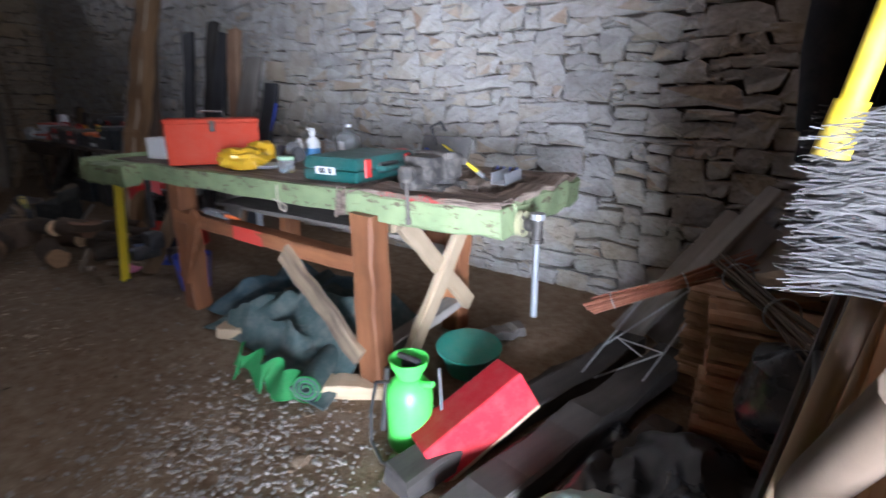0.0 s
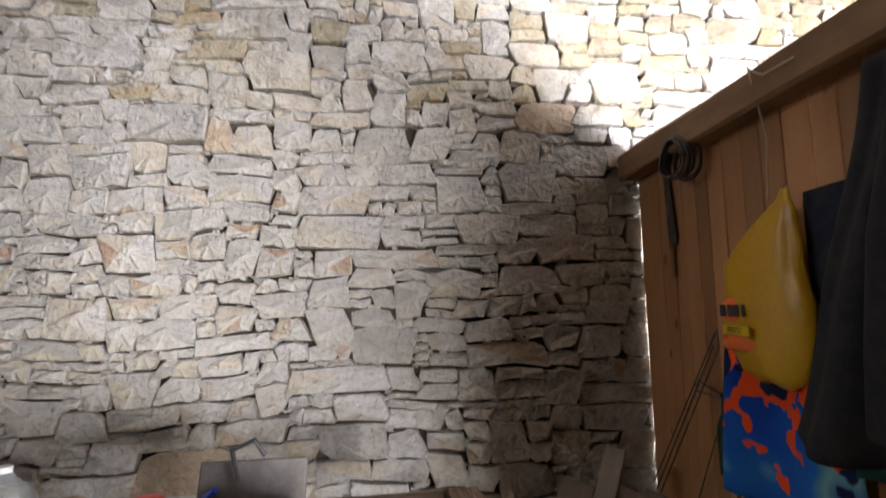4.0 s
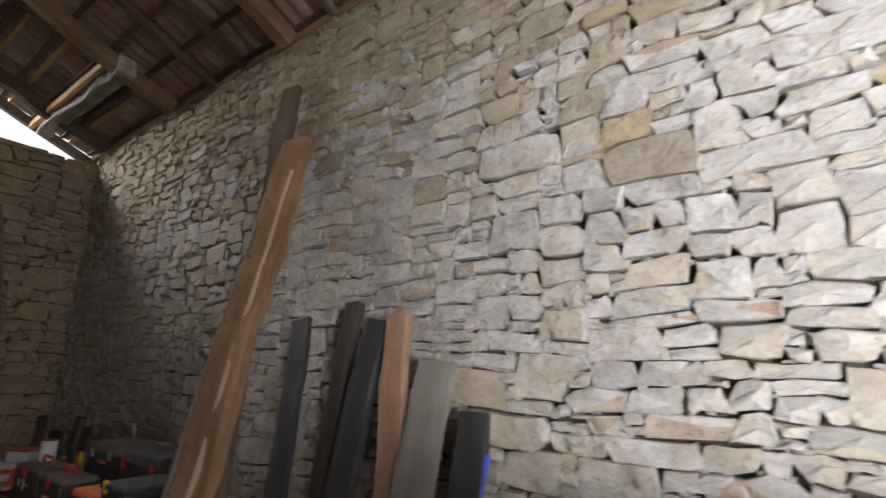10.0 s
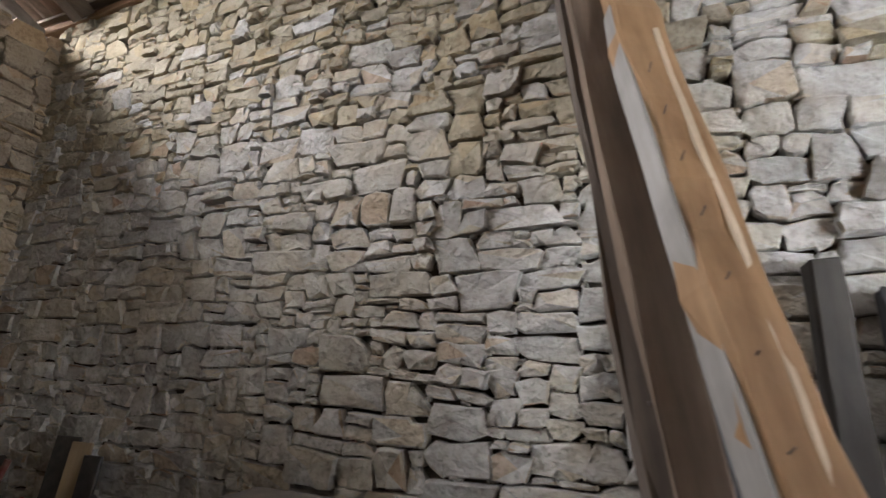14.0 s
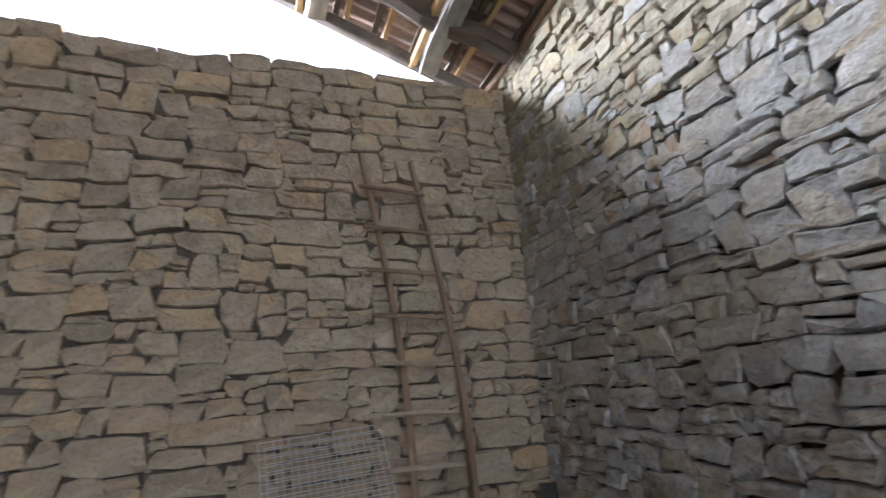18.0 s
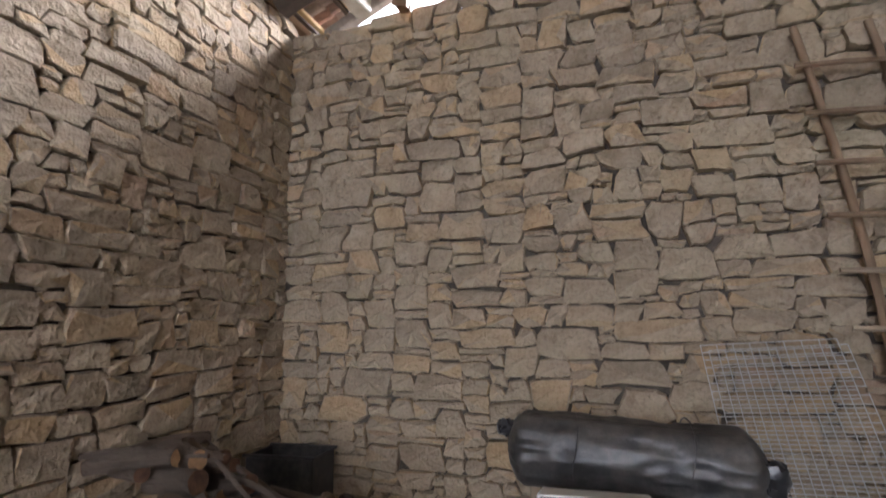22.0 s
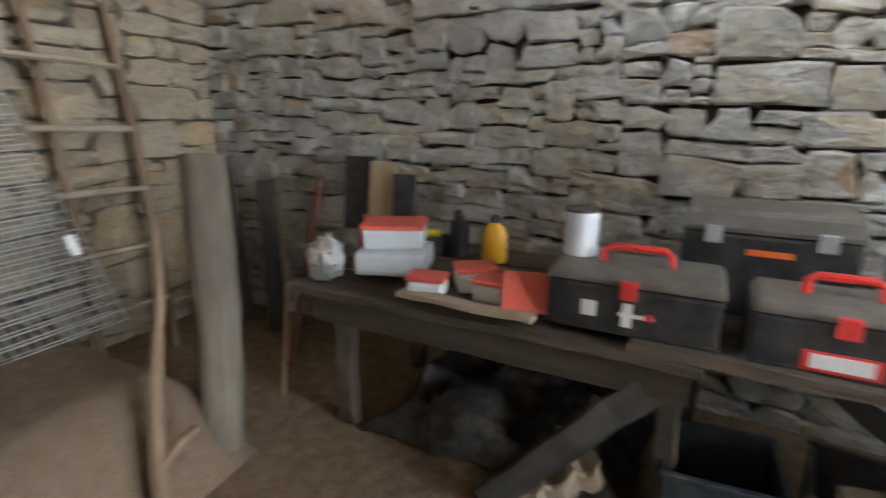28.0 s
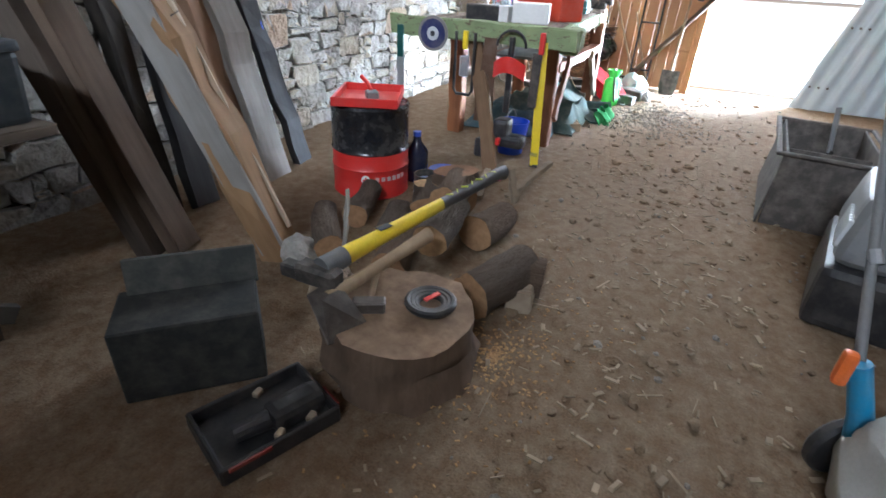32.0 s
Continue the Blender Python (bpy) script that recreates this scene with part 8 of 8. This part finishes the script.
crate = tagged(thing("bottle_crate", (-9.86, 1.17, PZ), rot=(0, 0, 97)), "dark blue plastic crate filled with wood and tools", "crate")
CW, CD, CH = 0.46, 0.30, 0.22
part("crate_floor", gbox(CW, CD, 0.012, (0, 0, 0.012)), NAVY, crate)
for sy in (-1, 1):
    for i in range(5):
        part("slat", gbox(CW, 0.012, 0.026, (0, sy * CD / 2, 0.025 + i * 0.044), 0.003), NAVY, crate)
for sx in (-1, 1):
    for i in range(5):
        part("slat", gbox(0.012, CD, 0.026, (sx * CW / 2, 0, 0.025 + i * 0.044), 0.003), NAVY, crate)
    for sy in (-1, 1):
        part("corner_post", gbox(0.035, 0.03, CH, (sx * (CW / 2 - 0.012), sy * (CD / 2 - 0.01), CH / 2), 0.006), NAVY, crate)
part("rim", join(gbox(CW + 0.03, 0.022, 0.022, (0, -CD / 2, CH), 0.005), gbox(CW + 0.03, 0.022, 0.022, (0, CD / 2, CH), 0.005), gbox(0.022, CD, 0.022, (-CW / 2, 0, CH), 0.005), gbox(0.022, CD, 0.022, (CW / 2, 0, CH), 0.005)), NAVY, crate)
rnd = random.Random(18)
for i in range(9):
    y = 0.98 + 0.028 * i + (0.03 if i > 4 else 0)
    board("batten", (-9.86 + rnd.uniform(-0.08, 0.08), y, PZ + 0.03), (-9.90 + rnd.uniform(-0.09, 0.09), y - 0.03, PZ + 0.46 - 0.012 * i), 0.05, 0.022, wood_mat("brown batten", (0.24, 0.15, 0.09), (0.38, 0.26, 0.16), 0.8, GZ) if i == 0 else bpy.data.materials["brown batten"], "short brown batten standing in the crate", "batten", "battens in the crate", 560 + i, 0.003, (0, 1, 0))
plr = tagged(thing("pliers", (-9.82, 1.32, PZ + 0.2)), "pliers with orange handles in the crate", "pliers")
wpart("handle", gsweep([(-9.80, 1.30, PZ + 0.14), (-9.82, 1.27, PZ + 0.24), (-9.84, 1.23, PZ + 0.32)], 0.012, 8), ORANGE, plr, smooth=True)
wpart("handle", gsweep([(-9.80, 1.31, PZ + 0.14), (-9.80, 1.33, PZ + 0.22), (-9.82, 1.25, PZ + 0.27)], 0.012, 8), ORANGE, plr, smooth=True)
solo("carton", gbox(0.45, 1.1, 0.42, (0, 0, 0.21), 0.01), plain("brown carton", (0.20, 0.15, 0.10), 0.85, wear=0.2), "dusty brown carton against the wall under the roll", "carton", (-10.55, 0.82, PZ - 0.005))


def roll_bag():
    v, f = [], []
    nx, n = 46, 56
    for i in range(nx + 1):
        t = i / nx
        y = 0.15 + 1.36 * t
        e = min(1.0, (min(t, 1 - t) * 14 + 0.25)) ** 0.5
        for k in range(n):
            a = 2 * math.pi * k / n
            r = e * (1 + 0.08 * noise.noise((math.cos(a) * 1.5, math.sin(a) * 1.5, t * 2)) + 0.05 * noise.noise((math.cos(a) * 6 + 3 * t, math.sin(a) * 6, t * 1.3 + 8)) - 0.12 * max(0.0, 1 - abs(noise.noise((math.cos(a) * 3 - 2 * t, math.sin(a) * 3, t * 1.1 + 4))) * 9) + 0.015 * noise.noise((math.cos(a) * 9, math.sin(a) * 9, t * 22)))
            v.append((-10.42 + 0.24 * r * math.cos(a), y, PZ + 0.575 + 0.225 * r * max(-0.85, min(0.85, math.sin(a))) - 0.06 * t))
    for i in range(nx):
        for k in range(n):
            f.append((i * n + k, (i + 1) * n + k, (i + 1) * n + (k + 1) % n, i * n + (k + 1) % n))
    f += [tuple(range(n)), tuple(nx * n + k for k in range(n - 1, -1, -1))]
    return v, f


wrap = tagged(thing("wrapped_roll", (-10.42, 0.8, PZ + 0.42)), "long roll wrapped in shiny black plastic film", "wrapped roll")
wpart("film", roll_bag(), plain("dusty black film", (0.026, 0.026, 0.026), 0.42, wear=0.35, scale=6, bump=0.4), wrap, smooth=True, sharp=180)
wpart("twisted_end", gblob(0.10, 0.09, 0.10, (-10.36, 1.52, PZ + 0.50), 5, 0.5, 2.5, 16), BLACK_FILM, wrap, smooth=True)
wpart("twisted_end", gblob(0.06, 0.06, 0.05, (-10.36, 0.13, PZ + 0.68), 7, 0.5, 2.5, 14), BLACK_FILM, wrap, smooth=True)
for y in (0.55, 1.15):
    wpart("tape", gsweep([(-10.42 + 0.25 * math.cos(a), y + 0.02 * math.sin(2 * a), PZ + 0.575 + 0.195 * math.sin(a)) for a in [k * math.pi / 12 for k in range(25)]], 0.004, 5), BLACK, wrap)

# welded mesh panels leaning on the gable wall
BRIGHT_ZINC = plain("dull galvanised wire", (0.48, 0.49, 0.48), 0.38, 0.45, 0.1, 25)
mesh = tagged(thing("mesh_panel", (-10.3, 1.7, PZ)), "stack of galvanised wire mesh panels leaning on the wall", "wire mesh")
for q in range(2):
    o = Vector((0.035 * q, 0.02 * q, 0.0))
    P00, P10 = Vector((-10.26, 1.40 + 0.02 * q, PZ)) + o, Vector((-10.30, 2.16 + 0.02 * q, PZ)) + o
    P01, P11 = Vector((-10.80, 1.30 + 0.02 * q, 1.56 - 0.03 * q)) + o, Vector((-10.82, 2.03 + 0.02 * q, 1.60 - 0.03 * q)) + o
    n = 26
    for i in range(n + 1):
        t = i / n
        wpart("cross_wire", gcyl(tuple(P00.lerp(P01, t)), tuple(P10.lerp(P11, t)), 0.0029, 0.0029, 5), BRIGHT_ZINC, mesh)
    for i in range(9):
        t = i / 8
        wpart("long_wire", gcyl(tuple(P00.lerp(P10, t)), tuple(P01.lerp(P11, t)), 0.0028, 0.0028, 5), BRIGHT_ZINC, mesh)
for y in (1.53, 2.07):
    wpart("tag", gbox(0.006, 0.045, 0.10, (-10.36, y, 0.80), 0.001, rot=(0, -25, 0)), WHITE, mesh, "bright tag")

solo("mud_floor", gsheet(lambda u, v: (-10.95 + 2.3 * u, -1.98 + 2.35 * v + 0.12 * noise.noise((u * 3, v * 3, 2)), 0.022 - 0.06 * max(0.0, u - 0.8) * 5 * (1 + 0.5 * noise.noise((v * 4, 1, 1))) + 0.008 * noise.noise((u * 9, v * 9, 4))), 26, 26, 0.03), MUD, "dry tan mud trodden over the floor by the gable", "ground", kind="structure", smooth=True)
# canal tiles stacked on the floor
def canal_tile(length=0.40, r=0.085, th=0.014):
    v, f = [], []
    n = 9
    for y, rr in ((0, r), (length, r * 0.82)):
        for q in (rr, rr - th):
            for k in range(n):
                a = math.pi * k / (n - 1)
                v.append((q * math.cos(a), y, q * math.sin(a) * 0.8))
    for k in range(n - 1):
        f += [(k, k + 1, 2 * n + k + 1, 2 * n + k), (n + k + 1, n + k, 3 * n + k, 3 * n + k + 1), (k + 1, k, n + k, n + k + 1), (2 * n + k, 2 * n + k + 1, 3 * n + k + 1, 3 * n + k)]
    f += [(0, 2 * n, 3 * n, n), (2 * n - 1, 4 * n - 1, 3 * n - 1, n - 1)]
    return v, f


ct = mesh_of("canal_tile", canal_tile(), wood_mat("pinkish clay tile", (0.34, 0.22, 0.16), (0.46, 0.33, 0.25), 0.9, (1, 1, 1), 14, bump=0.3, dirt=0.5), True, 40)
for i in range(6):
    ob = new("curved_tile", ct)
    ob.matrix_basis = pose(-10.30 + 0.045 * (5 - i) * 0.6, 0.03 + 0.006 * i, 0.0 + 0.045 * i, 12, 0, 78)
    tagged(ob, "curved pinkish clay roof tile in a nested stack", "roof tile", "curved tiles by the platform")
solo("pale_rag", gblob(0.16, 0.06, 0.025, (0, 0, 0.02), 12, 0.4, 2, 16, -0.018), plain("pale dusty cloth", (0.42, 0.36, 0.29), 0.95, wear=0.2), "pale rag lying before the tile stack", "rag", (-10.12, 0.0, 0.0), (0, 0, 70), smooth=True)

# child car seat lying in front
seat = tagged(thing("child_car_seat", (-9.02, 0.75, 0)), "red and black padded child car seat on the floor", "car seat")
RED_CLOTH = plain("red padded cloth", (0.40, 0.014, 0.02), 0.8, wear=0.1, spec=0.2, bump=0.25)
BLACK_CLOTH = plain("charcoal padded cloth", (0.030, 0.030, 0.033), 0.9, wear=0.12, spec=0.15, bump=0.3)
wpart("headrest", gblob(0.12, 0.19, 0.24, (-9.04, 0.83, 0.53), 1, 0.06, 1.5, 26), RED_CLOTH, seat, "red padded headrest", smooth=True)
wpart("side_wing", gblob(0.19, 0.25, 0.26, (-8.93, 0.81, 0.37), 2, 0.06, 1.5, 26), BLACK_CLOTH, seat, "charcoal side wing", smooth=True)
wpart("side_bolster", gblob(0.15, 0.17, 0.17, (-8.97, 0.47, 0.44), 3, 0.08, 1.5, 22), RED_CLOTH, seat, "red side bolster", smooth=True)
wpart("seat_base", gblob(0.26, 0.40, 0.20, (-8.92, 0.66, 0.18), 4, 0.06, 1.5, 26, -0.18), BLACK_CLOTH, seat, smooth=True)
wpart("grey_patch", gblob(0.03, 0.055, 0.10, (-8.835, 0.47, 0.43), 5, 0.05, 1.5, 14), plain("grey-green cloth", (0.20, 0.25, 0.23), 0.9), seat, smooth=True)
wpart("diamond_patch", gbox(0.006, 0.125, 0.125, (-8.935, 0.80, 0.66), 0.002, rot=(45, 0, 0)), plain("silver-grey patch", (0.42, 0.38, 0.37), 0.6), seat, "silver-grey diamond patch")

# ---- firewood in the south-west corner ----
bbx = tagged(thing("black_box", (-10.62, -1.62, 0), rot=(0, 0, 96)), "open black plastic box behind the firewood", "box")
for sx, sy, bx, by in ((0.55, 0.012, 0, -0.17), (0.55, 0.012, 0, 0.17), (0.012, 0.35, -0.27, 0), (0.012, 0.35, 0.27, 0)):
    part("side", gbox(sx, sy, 0.76, (bx, by, 0.38), 0.004), BLACK, bbx)
part("rim", join(gbox(0.59, 0.03, 0.025, (0, -0.18, 0.76), 0.006), gbox(0.59, 0.03, 0.025, (0, 0.18, 0.76), 0.006)), BLACK, bbx)
DULL_END = wood_mat("weathered sawn end", (0.07, 0.034, 0.02), (0.17, 0.09, 0.05), 0.9, (1, 1, 1), 16, bump=0.5)
rnd = random.Random(52)
GX0, GX1, GY0, GY1, GS = -10.2, -8.55, -1.95, -0.35, 0.04
NXg, NYg = int((GX1 - GX0) / GS) + 2, int((GY1 - GY0) / GS) + 2
hm = np.zeros((NXg, NYg))
count = 0
FRONT = ((-8.93, -1.66, 0.125, 38), (-8.88, -1.36, 0.12, 42), (-8.90, -1.05, 0.105, 46), (-8.96, -1.52, 0.115, 40), (-8.92, -1.20, 0.115, 44), (-8.95, -0.78, 0.08, 50))
for i in range(900):
    way = rnd.random()
    r = rnd.uniform(0.035, 0.07) if rnd.random() < 0.8 else rnd.uniform(0.07, 0.095)
    L = rnd.uniform(0.30, 0.50)
    yaw = 84 + rnd.gauss(0, 14) if way < 0.6 else 45 + rnd.gauss(0, 12) if way < 0.85 else rnd.gauss(0, 20)
    cx, cy = rnd.uniform(-9.95, -8.85), rnd.uniform(-1.8, -0.66)
    if i < len(FRONT):
        cx, cy, r, yaw = FRONT[i]
        r *= 0.88
        L = 0.42
    tilt = rnd.gauss(0, 5)
    d = Vector((math.cos(radians(yaw)) * math.cos(radians(tilt)), math.sin(radians(yaw)) * math.cos(radians(tilt)), math.sin(radians(tilt))))
    cells, need = [], 0.0
    ok = True
    for s in range(13):
        o = (s / 12 - 0.5) * L
        for side in (-0.7, 0.0, 0.7):
            x, y = cx + d.x * o - d.y * r * side, cy + d.y * o + d.x * r * side
            gi, gj = int((x - GX0) / GS), int((y - GY0) / GS)
            if not (0 <= gi < NXg and 0 <= gj < NYg):
                ok = False
                break
            cells.append((gi, gj, o, side))
            need = max(need, hm[gi, gj] + r * math.sqrt(1 - side * side * 0.9) - d.z * o)
        if not ok:
            break
    limit = 1.02 - 0.28 * max(0.0, (cy + 1.5) / 0.8)
    if cx > -9.2 and cy < -1.0:
        limit = 0.52
    if cx < -9.65:
        limit = min(limit, 0.66)
    if not ok or need > limit:
        continue
    for gi, gj, o, side in cells:
        hm[gi, gj] = max(hm[gi, gj], need + d.z * o + r * (0.72 - 0.5 * abs(side)))
    start = Vector((cx, cy, need)) - d * (L / 2)
    make_log("firewood_log", tuple(start), tuple(d), L, r, 700 + i, "grey-barked firewood log in the pile", "firewood pile", ends=DULL_END if count % 3 or count < 4 else None)
    count += 1
    if count >= 190:
        break
# thin branches thrown on top of the pile
for i in range(14):
    cx, cy = rnd.uniform(-9.8, -8.95), rnd.uniform(-1.75, -0.75)
    yaw, L, r = rnd.uniform(50, 130), rnd.uniform(0.3, 0.55), rnd.uniform(0.011, 0.022)
    d = Vector((math.cos(radians(yaw)), math.sin(radians(yaw)), 0))
    hs = []
    for s in range(13):
        o = (s / 12 - 0.5) * L
        gi, gj = int((cx + d.x * o - GX0) / GS), int((cy + d.y * o - GY0) / GS)
        hs.append(hm[gi, gj] if 0 <= gi < NXg and 0 <= gj < NYg else 9.0)
    if max(hs) > 2:
        continue
    z0, z1 = max(hs[:6]) + r, max(hs[7:]) + r
    lift = max(0.0, hs[6] + r - (z0 + z1) / 2)
    a, b = Vector((cx, cy, z0 + lift)) - d * (L / 2), Vector((cx, cy, z1 + lift)) + d * (L / 2)
    make_log("branch", tuple(a), tuple((b - a).normalized()), (b - a).length, r, 2000 + i, "thin crooked branch on the firewood pile", "branches on the pile", ends=DULL_END)
wedge = solo("split_block", join(gbox(0.34, 0.17, 0.24, (0, -0.05, 0), 0.010, 1, taper=0.94), gbox(0.32, 0.15, 0.16, (0.01, 0.06, -0.05), 0.008, 1)), wood_mat("fresh split wood", (0.40, 0.26, 0.13), (0.50, 0.34, 0.18), 0.8, GX, 8), "pale freshly split wood block on the pile", "wood block", (-8.9, -1.42, 0.70), (18, 14, 35))
wedge.location.z = float(max(hm[int((x - GX0) / GS), int((y - GY0) / GS)] for x in (-8.98, -8.88, -8.80) for y in (-1.46, -1.36, -1.26))) + 0.12
